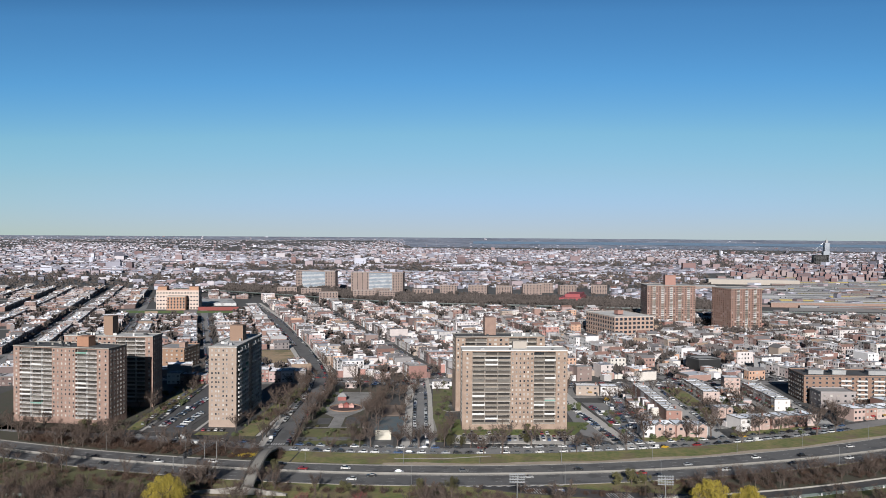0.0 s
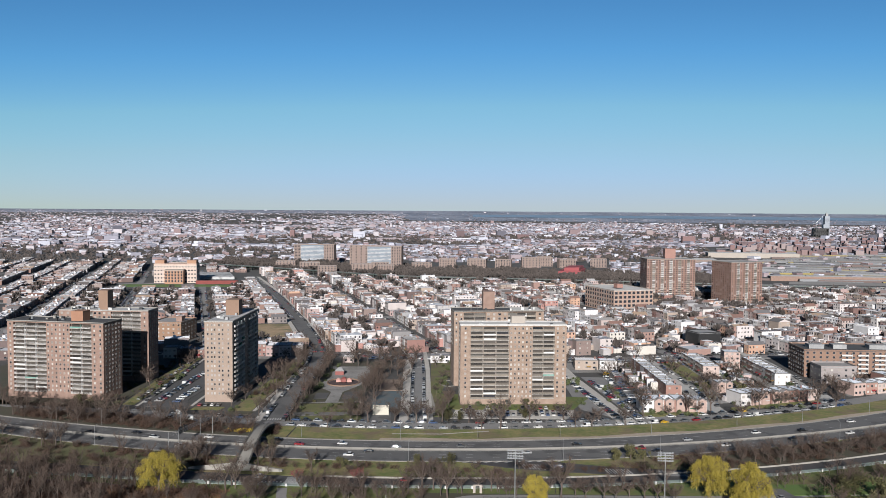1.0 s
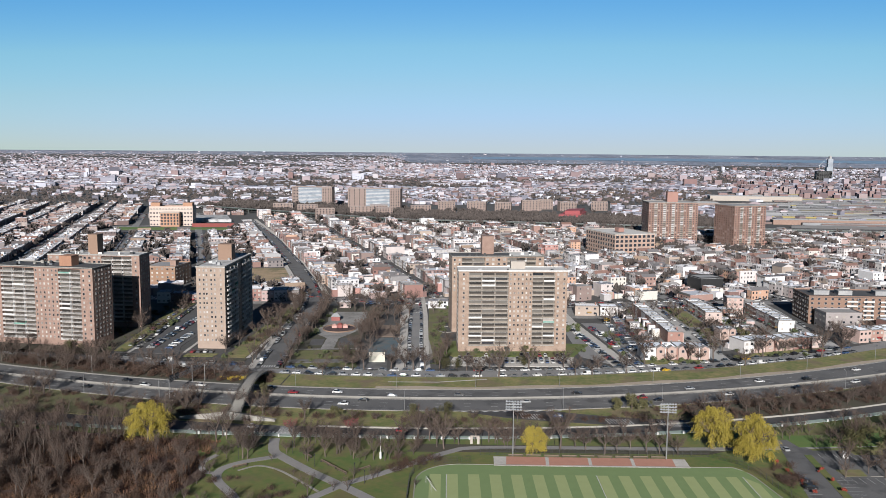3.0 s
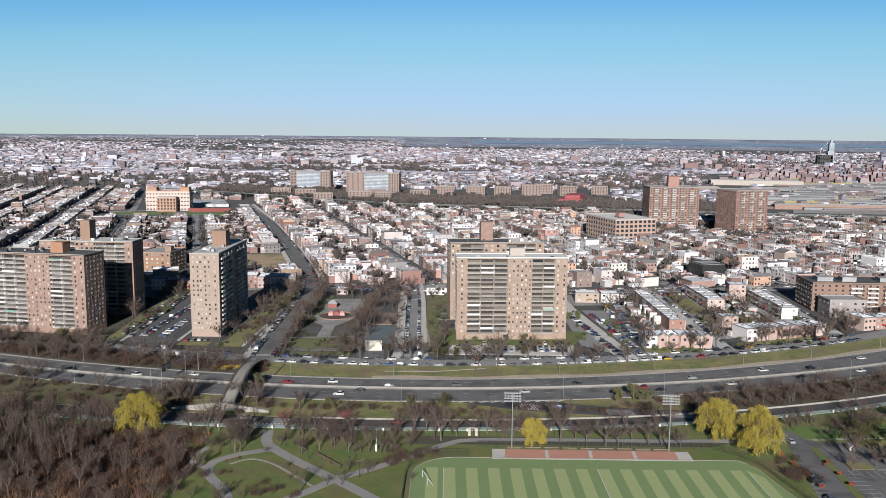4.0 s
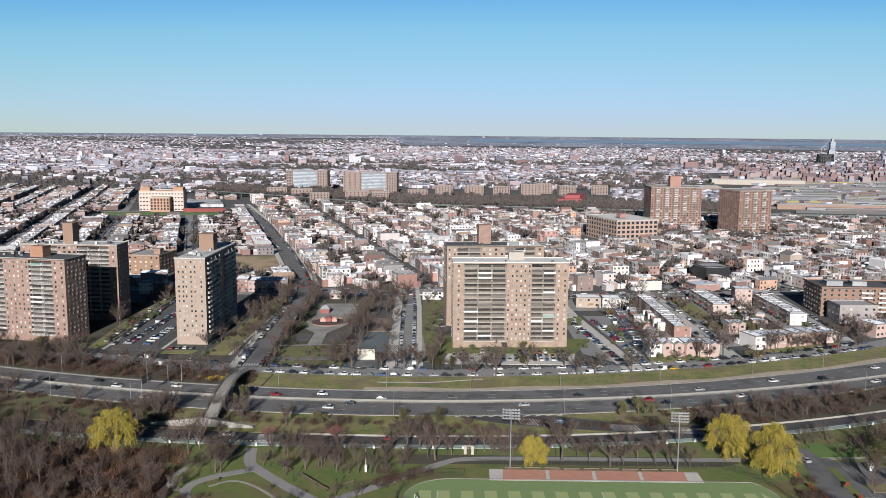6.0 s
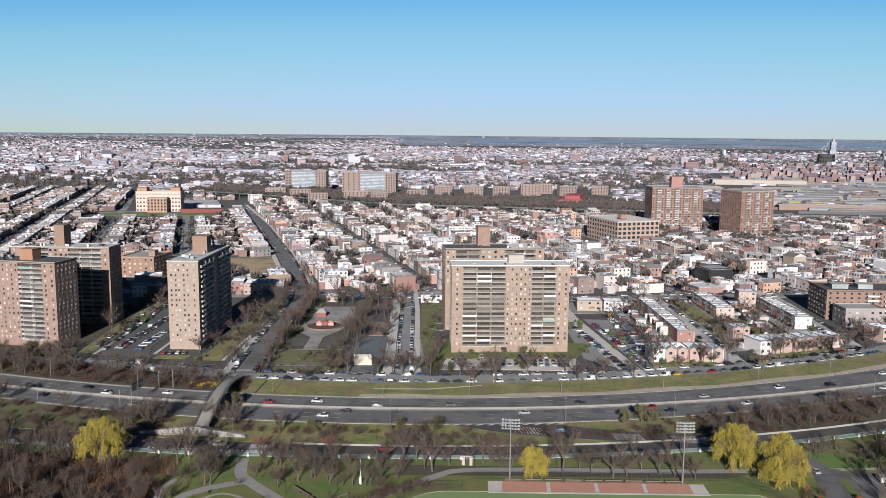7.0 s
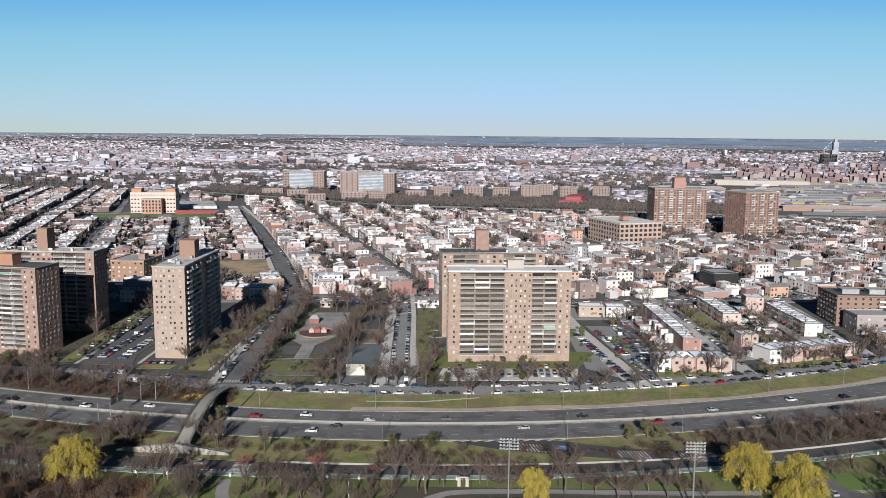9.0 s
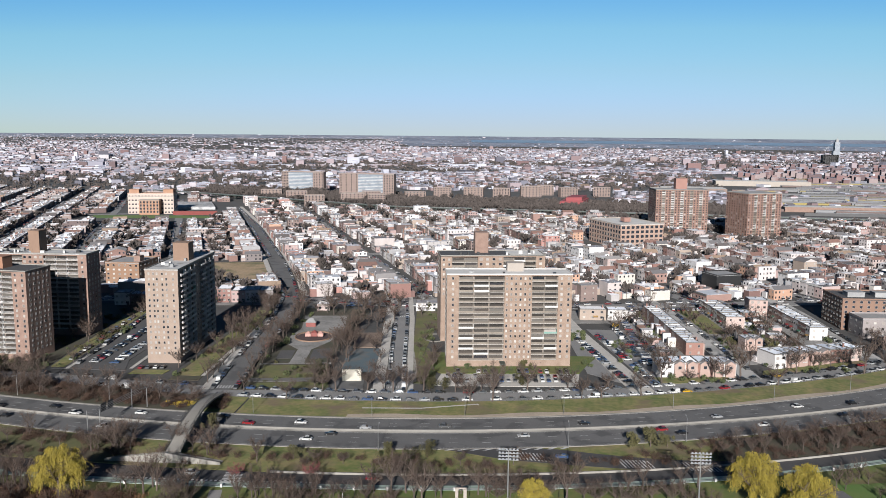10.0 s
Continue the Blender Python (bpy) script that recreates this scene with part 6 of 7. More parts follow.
CAR_COLOURS = {"white": (.78, .78, .77), "black": (.018, .018, .02), "silver": (.42, .43, .44), "grey": (.13, .135, .14), "red": (.33, .02, .025), "blue": (.05, .10, .22), "yellow": (.75, .45, .02)}
CARS = {}
SHAPES = {"saloon": (4.6, 1.82, 1.42, False), "suv": (4.75, 1.9, 1.7, False), "van": (5.3, 2.0, 2.05, True)}
glassy = material("car_glass", (.02, .024, .028), (.03, .034, .04), 1, 5, .08)
lampy = material("car_lamps", (.75, .75, .72), None, 1, 5, .2)
for kind, dims in SHAPES.items():
    b_, g_, w_, l_ = car_parts(*dims)
    gm, wm, lm = g_.mesh("car_windows", glassy), w_.mesh("car_wheel", M_RUBBER, M_STEEL), l_.mesh("car_headlights", lampy)
    for colour, c in CAR_COLOURS.items():
        paint = material("car_paint_" + colour, c, tuple(q * .9 for q in c), 1, 6, .28)
        CARS[kind, colour] = (b_.mesh("car_body", paint), gm, wm, lm, dims)
car_first = {}
PICK = ["white"] * 6 + ["black"] * 7 + ["silver"] * 5 + ["grey"] * 6 + ["red"] * 2 + ["blue"] * 2


def car(x, y, turn, colour=None, kind=None, z=.07, group="parked cars"):
    colour = colour or rng.choice(PICK)
    kind = kind or rng.choice(("saloon", "saloon", "suv", "suv", "suv") + (("van",) if colour == "white" else ()))
    plain = y > 478 and group != "traffic"
    key = kind, colour, group, plain
    if key not in car_first:
        body, gm, wm, lm, (l, w, h, _) = CARS[kind, colour]
        ob = thing({"saloon": "saloon_car", "suv": "suv", "van": "van"}[kind], "%s %s %s" % (colour, {"saloon": "saloon car", "suv": "sport utility car", "van": "delivery van"}[kind],
                   "driving on the parkway" if group == "traffic" else "parked by the kerb or in a lot"), "car", group=group)
        part("body", body, ob)
        part("glasshouse", gm, ob)
        if plain:
            s_ = Shape()
            for a in (-1, 1):
                for b in (-1, 1):
                    s_.box(a * l * .31 - .3, a * l * .31 + .3, b * (w / 2 - .1) - .1, b * (w / 2 - .1) + .1, 0, .6)
            tagged(part("wheelset", s_.mesh("wheelset", M_RUBBER), ob), kind="stuff")
        for a in () if plain else (-1, 1):
            for b in (-1, 1):
                part("wheel", wm, ob, Matrix.Translation((a * l * .31, b * (w / 2 - .1), .33)))
        car_first[key] = ob
        ob.matrix_basis = at(x, y, z, turn)
        return ob
    return copy_thing(car_first[key], at(x, y, z, turn))


def park_along(points, step, fill, sideways=False, z=.07):
    """Cars along a line of points, bumper to bumper or side by side."""
    for (xa, ya), (xb, yb) in zip(points, points[1:]):
        n = max(1, int(math.hypot(xb - xa, yb - ya) / step))
        a = math.degrees(math.atan2(yb - ya, xb - xa)) + (90 if sideways else 0)
        for k in range(n):
            if rng.random() < fill:
                t = (k + .5) / n
                car(xa + (xb - xa) * t + rng.uniform(-.2, .2), ya + (yb - ya) * t + rng.uniform(-.2, .2), a + rng.choice((0, 180)) + rng.uniform(-1.5, 1.5), z=z)


xs = np.arange(-112, 212, 12.0)
park_along([(x, front(x) - 5.0) for x in xs], 5.8, .93)
park_along([(x, front(x) + 5.0) for x in xs], 5.8, .9)
park_along([(x, front(x) + 5.0) for x in np.arange(-230, -128, 12.0)], 6.4, .6)
park_along([(x, front(x) - 4.6) for x in np.arange(-230, -128, 12.0)], 6.4, .45)
park_along([(x - 3.4, y) for x, y in ST_MAIN[:4]], 6.0, .8)
park_along([(x + 3.4, y) for x, y in ST_MAIN[:4]], 6.0, .8)
park_along([(x - 5.2, y) for x, y in ST_LEFT[:5]], 6.0, .75)
park_along([(x + 5.2, y) for x, y in ST_LEFT[:5]], 6.0, .75)
park_along([(x + 5.2, y + 2) for x, y in ST_LEFT[4:6]], 6.4, .5)
park_along([(-24, 464.5), (34, 470)], 3.1, .7, True)
park_along([(-25, 450.5), (34, 455.5)], 3.1, .8, True)
park_along([(-25, 457.2), (34, 462.4)], 3.1, .7, True)
park_along([(60, 452), (38, 560)], 3.4, .7, True)
park_along([(72, 452), (55, 545)], 3.4, .75, True)
park_along([(-196.5, 459), (-200.5, 545)], 3.0, .9, True)
park_along([(-203, 459), (-216, 575)], 5.8, .75)
park_along([(-209, 459), (-223, 580)], 5.8, .75)
park_along([(-186, 455), (-188, 500)], 3.2, .4, True)
park_along([(-172, 456.5), (-158, 458)], 3.0, .8, True)
park_along([(112.8, 482), (109, 535), (103, 604)], 6.1, .75)
park_along([(120, 482), (116, 535), (110, 604)], 6.1, .75)
park_along([(185.7, 520), (185.4, 605)], 6.1, .7)
park_along([(193.0, 520), (192.8, 575)], 6.1, .7)
park_along([(103, 655), (86, 720), (72, 775)], 6.4, .6)
park_along([(-200, 600), (-150, 606)], 5, .3)
park_along([(130, 655), (200, 664)], 4, .5, True)
park_along([(112, 637), (140, 642)], 4, .2, True)
# traffic, bound west on the near lanes and east on the far ones
TRAFFIC = [(-108, .72, 1), (-96, .3, 1), (-76, .5, 1), (-50, .2, 1), (-70, -.6, 0), (-62, -.25, 0), (-20, .35, 1), (-168, .2, 1), (-180, .55, 1), (-203, .2, 1), (-194, -.5, 0), (-142, .6, 1),
           (10, -.35, 0), (34, .35, 1), (63, -.3, 0), (70, -.6, 0), (88, .3, 1), (104, -.5, 0), (125, .5, 1), (140, -.4, 0), (150, .3, 1), (172, -.5, 0), (182, .6, 1), (-230, -.3, 0), (-150, -.55, 0)]
COLS = ["black", "red", "white", "silver", "white", "black", "grey", "white", "black", "black", "black", "white", "silver", "black", "red", "black", "silver", "white", "white", "black", "black", "white", "white", "black", "silver"]
for (x, k, north), c in zip(TRAFFIC, COLS):
    span = hw_n(x) - hw_m(x) if k > 0 else hw_m(x) - hw_s(x)
    y = hw_m(x) + k * span
    slope = math.degrees(math.atan((hw_m(x + 5) - hw_m(x - 5)) / 10))
    car(x, y, slope + (0 if north else 180), c, rng.choice(("saloon", "suv")), .08, "traffic")
car(23, 364, 176, "blue", "saloon", .1, "traffic")
car(-100, svc_n(-100) - 4, 3, "silver", "suv", .06, "traffic")
car(-40, svc_n(-40) - 3.2, 3, "red", "suv", .06, "traffic")

# ---- trees by place ----
def scatter(kind, n, x0, x1, y0, y1, size=1.0, test=None):
    for _ in range(n):
        x, y = rng.uniform(x0, x1), rng.uniform(y0, y1)
        if test is None or test(x, y):
            bare(x, y, size, y > 470) if kind == "bare" else plant(kind, x, y, size * rng.uniform(.75, 1.25))


def outside_play(x, y):
    """Off the paving, lawn and courts of the playground."""
    return not (-114 < x < -88 and y < 578) and not (-81 < x < -57 and y < 541)


for x in np.arange(-95, 205, 6.3):                       # frontage road trees
    if rng.random() < .75:
        bare(x + rng.uniform(-2, 2), front(x) + rng.choice((-7.2, 7.4, 7.4)), .88)
for _ in range(46):                                      # wooded verge on the west
    x = rng.uniform(-250, -126)
    bare(x, hw_n(x) + rng.uniform(5, front(x) - hw_n(x) - 7), .66, True)
for _ in range(40):
    x = rng.uniform(-250, -112)
    plant("shrub", x, hw_n(x) + rng.uniform(4, 14), rng.uniform(.8, 1.4))
for x, y in ST_MAIN[:4]:
    for k in range(3):
        bare(x - 13 + rng.uniform(-1, 1), y + 8 + k * 20, .62)
        bare(x + 10 + rng.uniform(-1, 1), y + 12 + k * 20, .5)
scatter("bare", 26, -124, -66, 505, 612, .95, outside_play)
scatter("bare", 6, -85, -79, 440, 505, .7)
scatter("bare", 5, -121, -114, 470, 540, .7)
scatter("bare", 12, -85, -74, 470, 600, .95)
scatter("bare", 16, -153, -134, 445, 600, .8)
scatter("bare", 10, -234, -206, 500, 590, .8)
scatter("bush", 14, -236, -212, 470, 585, 1.3)
scatter("shrub", 14, -150, -136, 480, 590, 1.2)
scatter("bare", 10, -300, -215, 445, 458, .6)
scatter("bare", 9, 64, 84, 486, 560, .7)
scatter("bare", 10, 141, 160, 512, 585, .7)
scatter("bare", 8, 200, 240, 520, 560, .7)
scatter("bare", 5, -36, -29, 445, 560, .6)
scatter("bare", 10, 30, 120, 565, 615, .7)
for x, y, k in ((-24, 438, .8), (-30, 436, .9), (11, 447, .8), (12, 472.5, .7), (-235, 448, 1.0), (142, 522, .95), (-45, 600, .8), (56, 378, 1.0), (49, 376, .8), (62, 378, .65), (-108, 379, .9), (-70, 354, .7), (-24, 360, .9), (-38, 358, .8), (130, 334, 1.2), (137, 340, 1.3), (144, 335, 1.2)):
    plant("evergreen", x, y, k)
for x in (20, 24, 29, 33, 37):
    plant("bush", x - 5, 473.5 + rng.uniform(-.5, .5), .8)
for x, y in ((-132, 406), (-128, 407), (-124, 406), (-136, 407), (-126, 409)):
    plant("forsythia", x, y, rng.uniform(.8, 1.2))
for x in np.arange(-96, 60, 6.2):                        # scrub between parkway and service road
    plant("shrub", x, svc_n(x) + rng.uniform(5, 13), rng.uniform(.9, 1.5))
for x in (-82, -62, -52, -30, -12, 6):
    bare(x, svc_n(x) + 9, .5)
for _ in range(40):
    x = rng.uniform(78, 215)
    plant("shrub", x, rng.uniform(svc_n(x) + 3, hw_s(x) - 4), rng.uniform(.7, 1.3))
for _ in range(64):
    x = rng.uniform(84, 205)
    bare(x, rng.uniform(svc_n(x) + 4, hw_s(x) - 3), .46, True)
for _ in range(60):
    x = rng.uniform(-240, -100)
    plant("shrub", x, rng.uniform(svc_n(x) + 3, hw_s(x) - 3), rng.uniform(.7, 1.2))
for _ in range(14):
    x = rng.uniform(-150, -95)
    bare(x, rng.uniform(svc_n(x) + 5, hw_s(x) - 3), .7, True)
plant("red", -84, 334.5, 1.0), plant("red", -60, 337, 1.0)
for x in np.arange(-38, 70, 5.4):                        # row behind the field
    bare(x + rng.uniform(-1, 1), rng.uniform(322, 332), .8)
scatter("bare", 10, -80, -48, 306, 328, .5)
for _ in range(22):
    x = rng.uniform(-72, -24)
    bare(x, rng.uniform(max(296, 303 + (-48 - x) * .9, 300 + (x + 48) * .95), 328), .48, True)
scatter("bare", 12, -118, -90, 300, 326, .6)
for _ in range(150):                                     # the thicket by the marsh
    JOINED.append((rng.randrange(2) if rng.random() < .8 else 3, rng.uniform(-205, -143), rng.uniform(258, 330), rng.uniform(.7, 1.2), rng.uniform(0, 360)))
for _ in range(30):                                      # slight trees over the reeds
    JOINED.append((rng.randrange(2), rng.uniform(-136, -100), rng.uniform(258, 312), rng.uniform(.4, .75), rng.uniform(0, 360)))
for _ in range(34):                                      # at the western end of the parkway
    x = rng.uniform(-262, -205)
    bare(x, rng.choice((hw_n(x) + rng.uniform(2, 12), hw_s(x) - rng.uniform(2, 10))), rng.uniform(.45, .75), True)
for _ in range(26):                                      # by the service road, west
    x = rng.uniform(-200, -92)
    bare(x, bike_s(x) - rng.uniform(2, 9), .7, True)
for _ in range(26):
    x = rng.uniform(-88, 70)
    bare(x, bike_s(x) - rng.uniform(2.5, 9), .55, True)
for _ in range(60):
    plant("shrub", rng.uniform(-185, -130), rng.uniform(262, 318), rng.uniform(1.0, 1.9))
scatter("bare", 10, -135, -85, 262, 292, .6)
scatter("shrub", 16, -110, -62, 262, 290, 1.0, lambda x, y: abs(y - 285) > 4 or x < -90)
scatter("shrub", 14, -40, -24, 290, 312, 1.2, lambda x, y: x < -28 or y > 309)
scatter("shrub", 8, 95, 104, 296, 318, 1.2)
scatter("bare", 6, 115, 140, 305, 320, .55)

for _ in range(48):                                      # playground and the streets beside it
    x, y = rng.uniform(-126, -62), rng.uniform(478, 612)
    if outside_play(x, y):
        bare(x, y, rng.uniform(.5, .85), True)
for x, y in smooth_line(ST_LEFT[:5], 9):
    for k in (-9.5, 8.6):
        if rng.random() < .75:
            bare(x + k + rng.uniform(-.8, .8), y + rng.uniform(-3, 3), rng.uniform(.5, .75), True)
for _ in range(46):
    x = rng.uniform(70, 215)
    bare(x, rng.uniform(svc_n(x) + 4, hw_s(x) - 2), rng.uniform(.28, .5), True)
for _ in range(24):
    x, y = rng.uniform(-122, -28), rng.uniform(264, 326)
    bare(x, y, rng.uniform(.3, .55), True)
for _ in range(26):
    bare(rng.uniform(-300, -216), rng.uniform(443, 462), rng.uniform(.3, .55), True)
for k in range(14):                                      # tree strip in the western car park
    bare(-206.4 - k * .95, 462 + k * 8.6, rng.uniform(.3, .45), True)
for _ in range(20):
    x = rng.uniform(-250, -100)
    bare(x, rng.uniform(svc_n(x) + 3, hw_s(x) - 3), rng.uniform(.35, .6), True)
for _ in range(26):                                      # beyond the car park
    bare(rng.uniform(134, 172), rng.uniform(350, 372), rng.uniform(.35, .6), True)
for _ in range(34):                                      # round the car park
    x = rng.uniform(104, 170)
    bare(x, rng.uniform(336, 356) + (x - 104) * .12, rng.uniform(.3, .5), True)

# clutter of the yards: sheds, garages and board fences
shed_roof = material("shed_roof", ONE, DIM, .3, 2, .8, palette=("object", [(.8, .8, .82), (.45, .45, .46), (.25, .22, .2), (.7, .7, .72), (.5, .3, .22)]))
s = Shape()
s.box(-.5, .5, -.5, .5, -.1, 1)
shed_wall_mesh = s.mesh("shed_wall", M_WALL_EACH)
s = Shape()
s.box(-.53, .53, -.53, .53, 1, 1.05)
shed_roof_mesh = s.mesh("shed_roof", shed_roof)


def shed(x, y, w, d, h, turn):
    ob = thing("garage", "small flat-roofed yard garage", "garage", at(x, y, 0, turn), group="yard garages")
    part("wall", shed_wall_mesh, ob, at(0, 0, 0, 0, w, d, h))
    part("roof", shed_roof_mesh, ob, at(0, 0, 0, 0, w, d, h))


for k in range(12):
    shed(85 - k * .4 + rng.uniform(-1, 1), 488 + k * 10 + rng.uniform(-2, 2), rng.uniform(3.5, 6), rng.uniform(4, 7), rng.uniform(2.4, 3.4), rng.uniform(-5, 5))
for k in range(16):
    shed(rng.uniform(141, 160), 514 + k * 5.2 + rng.uniform(-2, 2), rng.uniform(3.5, 6.5), rng.uniform(4, 7), rng.uniform(2.4, 3.6), rng.uniform(-8, 8))
for k in range(7):
    shed(rng.uniform(212, 235), rng.uniform(546, 556), rng.uniform(4, 7), rng.uniform(4, 7), rng.uniform(2.5, 4), rng.uniform(-8, 8))
for x, y, turn, length in ((84, 540, 94, 105), (141, 555, 96, 70), (161, 560, 92, 70), (78, 520, 95, 60), (-116, 455, 98, 54), (-79, 460, 98, 34), (-97, 442.6, 8.5, 32), (-56, 500, 97, 120), (-34, 505, 98, 50)):
    s = Shape()
    s.box(-length / 2, length / 2, -.05, .05, 0, 1.7)
    thing("yard_fence", "dark wire or board fence of a yard", "fence", at(x, y, 0, turn), group="yard fences", mesh=s.mesh("yard_fence", M_DARK_STEEL))
park_along([(72, 488), (67, 562)], 3.2, .7, True)
park_along([(80, 489), (77, 545)], 3.6, .45, True)
park_along([(132, 618), (190, 627)], 3.4, .5, True)
park_along([(142, 514), (139, 575)], 6, .4)
park_along([(152, 514), (155, 588)], 7, .35, True)
park_along([(-112, 610), (-78, 606)], 4, .5)
car(83, front(83) - 5.2, 15, "yellow", "saloon"), car(131, front(131) + 5, 20, "yellow", "saloon"), car(68, 570, 60, "yellow", "van")
scatter("bare", 10, 141, 160, 512, 590, .55)
scatter("bush", 12, 140, 160, 512, 590, 1.0)
scatter("bare", 9, 124, 135, 532, 562, .6)
scatter("bush", 6, 124, 131, 530, 545, 1.3)
scatter("bare", 8, 78, 88, 490, 600, .55)
scatter("bush", 10, -116, -80, 438, 474, .8)
scatter("bare", 14, 205, 310, 530, 585, .6)
scatter("bare", 16, -205, -140, 596, 660, .6)
for y in range(486, 610, 13):
    bare(123.4 - (y - 486) * .07, y + 6, .4)

s = Shape()
r6 = random.Random(17)
for x, y, k in SHRUBS:
    thicket_bush(s, x, y, k, r6)
    thicket_bush(s, x + r6.gauss(0, 2.2), y + r6.gauss(0, 1.6), k * r6.uniform(.5, .9), r6)
for _ in range(330):                                     # undergrowth on both sides of the parkway
    x = r6.uniform(-260, -112)
    thicket_bush(s, x, r6.uniform(hw_n(x) + 3, front(x) - 7), r6.uniform(1.5, 3), r6)
for _ in range(80):
    x = r6.uniform(-260, -95)
    thicket_bush(s, x, r6.uniform(svc_n(x) + 2, hw_s(x) - 2), r6.uniform(1.2, 2.4), r6)
for _ in range(420):
    thicket_bush(s, r6.uniform(-205, -112), r6.uniform(256, 325), r6.uniform(1.2, 3.2), r6)
for _ in range(170):
    x = r6.uniform(66, 218)
    thicket_bush(s, x, r6.uniform(svc_n(x) + 2, hw_s(x) - 2), r6.uniform(1.2, 2.6), r6)
thing("thicket", "tangled leafless brown undergrowth", "thicket", kind="stuff", mesh=s.mesh("thicket", M_THICKET))

# hedges and evergreen bushes of the yards
s = Shape()
r8 = random.Random(41)
YARDS = ((80, 88, 486, 605, 22), (103, 107, 486, 560, 12), (119, 123, 500, 560, 12), (140, 161, 512, 590, 34), (176, 183, 520, 610, 16), (206, 240, 540, 556, 14), (76, 106, 459, 466, 8), (128, 180, 480, 504, 8), (39, 47, 470, 560, 14), (60, 68, 460, 550, 10),
         (-112, -80, 440, 474, 12), (-118, -113, 480, 600, 14), (-44, -38, 500, 610, 14), (-40, -28, 445, 600, 16), (-236, -206, 455, 590, 30), (-152, -136, 445, 590, 22), (-205, -150, 605, 650, 16), (-28, 34, 470, 472.5, 10))
for x0, x1, y0, y1, n in YARDS:
    for _ in range(n):
        x, y, k = r8.uniform(x0, x1), r8.uniform(y0, y1), r8.uniform(.6, 1.5)
        for _ in range(90):
            d = Vector((r8.gauss(0, 1), r8.gauss(0, 1), r8.gauss(0, 1))).normalized() * r8.random() ** .4
            p = Vector((x, y, .95 * k)) + Vector((d.x * 1.3, d.y * 1.3, d.z * .95)) * k
            u = Vector((r8.gauss(0, 1), r8.gauss(0, 1), r8.gauss(0, .6))).normalized() * .3 * k
            v = u.orthogonal().normalized() * .22 * k
            s.add([tuple(p - u), tuple(p + v), tuple(p + u), tuple(p - v)], [(0, 1, 2, 3)])
thing("yard_hedges", "dark green bushes and hedges of the yards", "hedge", kind="stuff", mesh=s.mesh("yard_hedges", material("hedge_leaves", (.06, .085, .026), (.12, .14, .045), .05, 1.2, .85)))

# trees that stand too close together to tell apart
shapes = []
for i, (h, sp, limbs, tw, up) in enumerate(((12, .5, 5, 3, 1.1), (9.5, .55, 4, 3, 1.3))):      # slender and upright
    shapes.append(bare_tree_meshes(140 + i, h, sp, limbs, tw, up, True))
for i, (h, sp, limbs, tw, up) in enumerate(((11, .9, 6, 3, .5), (9, 1.1, 6, 3, .35), (13, .7, 6, 3, .7), (8, 1.2, 6, 3, .3))):
    shapes.append(bare_tree_meshes(120 + i, h, sp, limbs, tw, up, True))
for which, label in ((0, "massed bare trunks and limbs of close-set trees"), (1, "massed fine twigs of close-set bare trees")):
    s = Shape()
    for k, x, y, size, turn in JOINED:
        m = np.array(at(x, y, 0, turn, size, size, size))
        v = np.array(shapes[k][which].v)
        s.add([tuple(q) for q in (v @ m[:3, :3].T + m[:3, 3]).tolist()], shapes[k][which].f)
    thing("grove", label, "trees", kind="stuff", mesh=s.mesh("grove", (M_BARK, M_TWIG)[which]))

# ---- park, field and street furniture ----
s = Shape()
s.prism([(-200, 255), (-112, 255), (-101, 288), (-118, 322), (-200, 330)], -.1, .03)
setting("marsh_ground", s, M_MARSH, "reddish brown marsh with dry reeds")
s = Shape()
r5 = random.Random(3)
for _ in range(26000):
    x, y = r5.uniform(-185, -104), r5.uniform(257, 322)
    if noise.noise(Vector((x * .06, y * .09, 1))) < -.12 or x > -112 + (y - 262) * -.02 + 6:
        continue
    h, a = r5.uniform(.8, 1.6), r5.uniform(0, 6.28)
    w = .11
    lean = (r5.gauss(0, .3), r5.gauss(0, .3))
    s.add([(x - w * math.cos(a), y - w * math.sin(a), 0), (x + w * math.cos(a), y + w * math.sin(a), 0), (x + lean[0], y + lean[1], h)], [(0, 1, 2)])
thing("reeds", "dense dry orange-brown reeds", "reeds", kind="stuff", mesh=s.mesh("reeds", M_REED))

PATH_MAIN = smooth_line([(-88, 327), (-85, 315), (-80.5, 309), (-68, 297), (-55, 286), (-42.5, 275), (-25, 258)], 6)
PATH_EAST = smooth_line([(-53, 286), (-44, 294), (-35.5, 302.6), (-19.4, 319.7), (-9.4, 324.6), (20, 327.5), (70, 331), (112, 337), (145, 343)], 6)
PATH_WEST = smooth_line([(-80.5, 309), (-88, 305), (-94, 300.5), (-98, 294), (-96, 285), (-86, 272), (-80, 258)], 6)
PATH_LOOP = smooth_line([(-104, 308), (-106.5, 300), (-103, 292), (-97, 291)], 6)
PATH_SOUTH = smooth_line([(-52, 287.5), (-61.5, 273.5), (-75, 258)], 6)
M_PATH = material("path_asphalt", (.29, .28, .28), (.37, .355, .345), .1, 1.2, .9)
for q, (p, w) in enumerate(((PATH_MAIN, 4.0), (PATH_EAST, 3.3), (PATH_WEST, 3.3), (PATH_LOOP, 2.2), (PATH_SOUTH, 3.4))):
    setting("path", way_strip(p, w, .05 + .004 * q), M_PATH, "curving grey asphalt park path")
s = way_strip(smooth_line([(-92, 294), (-86, 299), (-78, 296), (-68, 287), (-60, 279)], 6), 1.0, .06)
setting("path_gravel", s, M_CONCRETE, "narrow pale gravel path in a lawn")

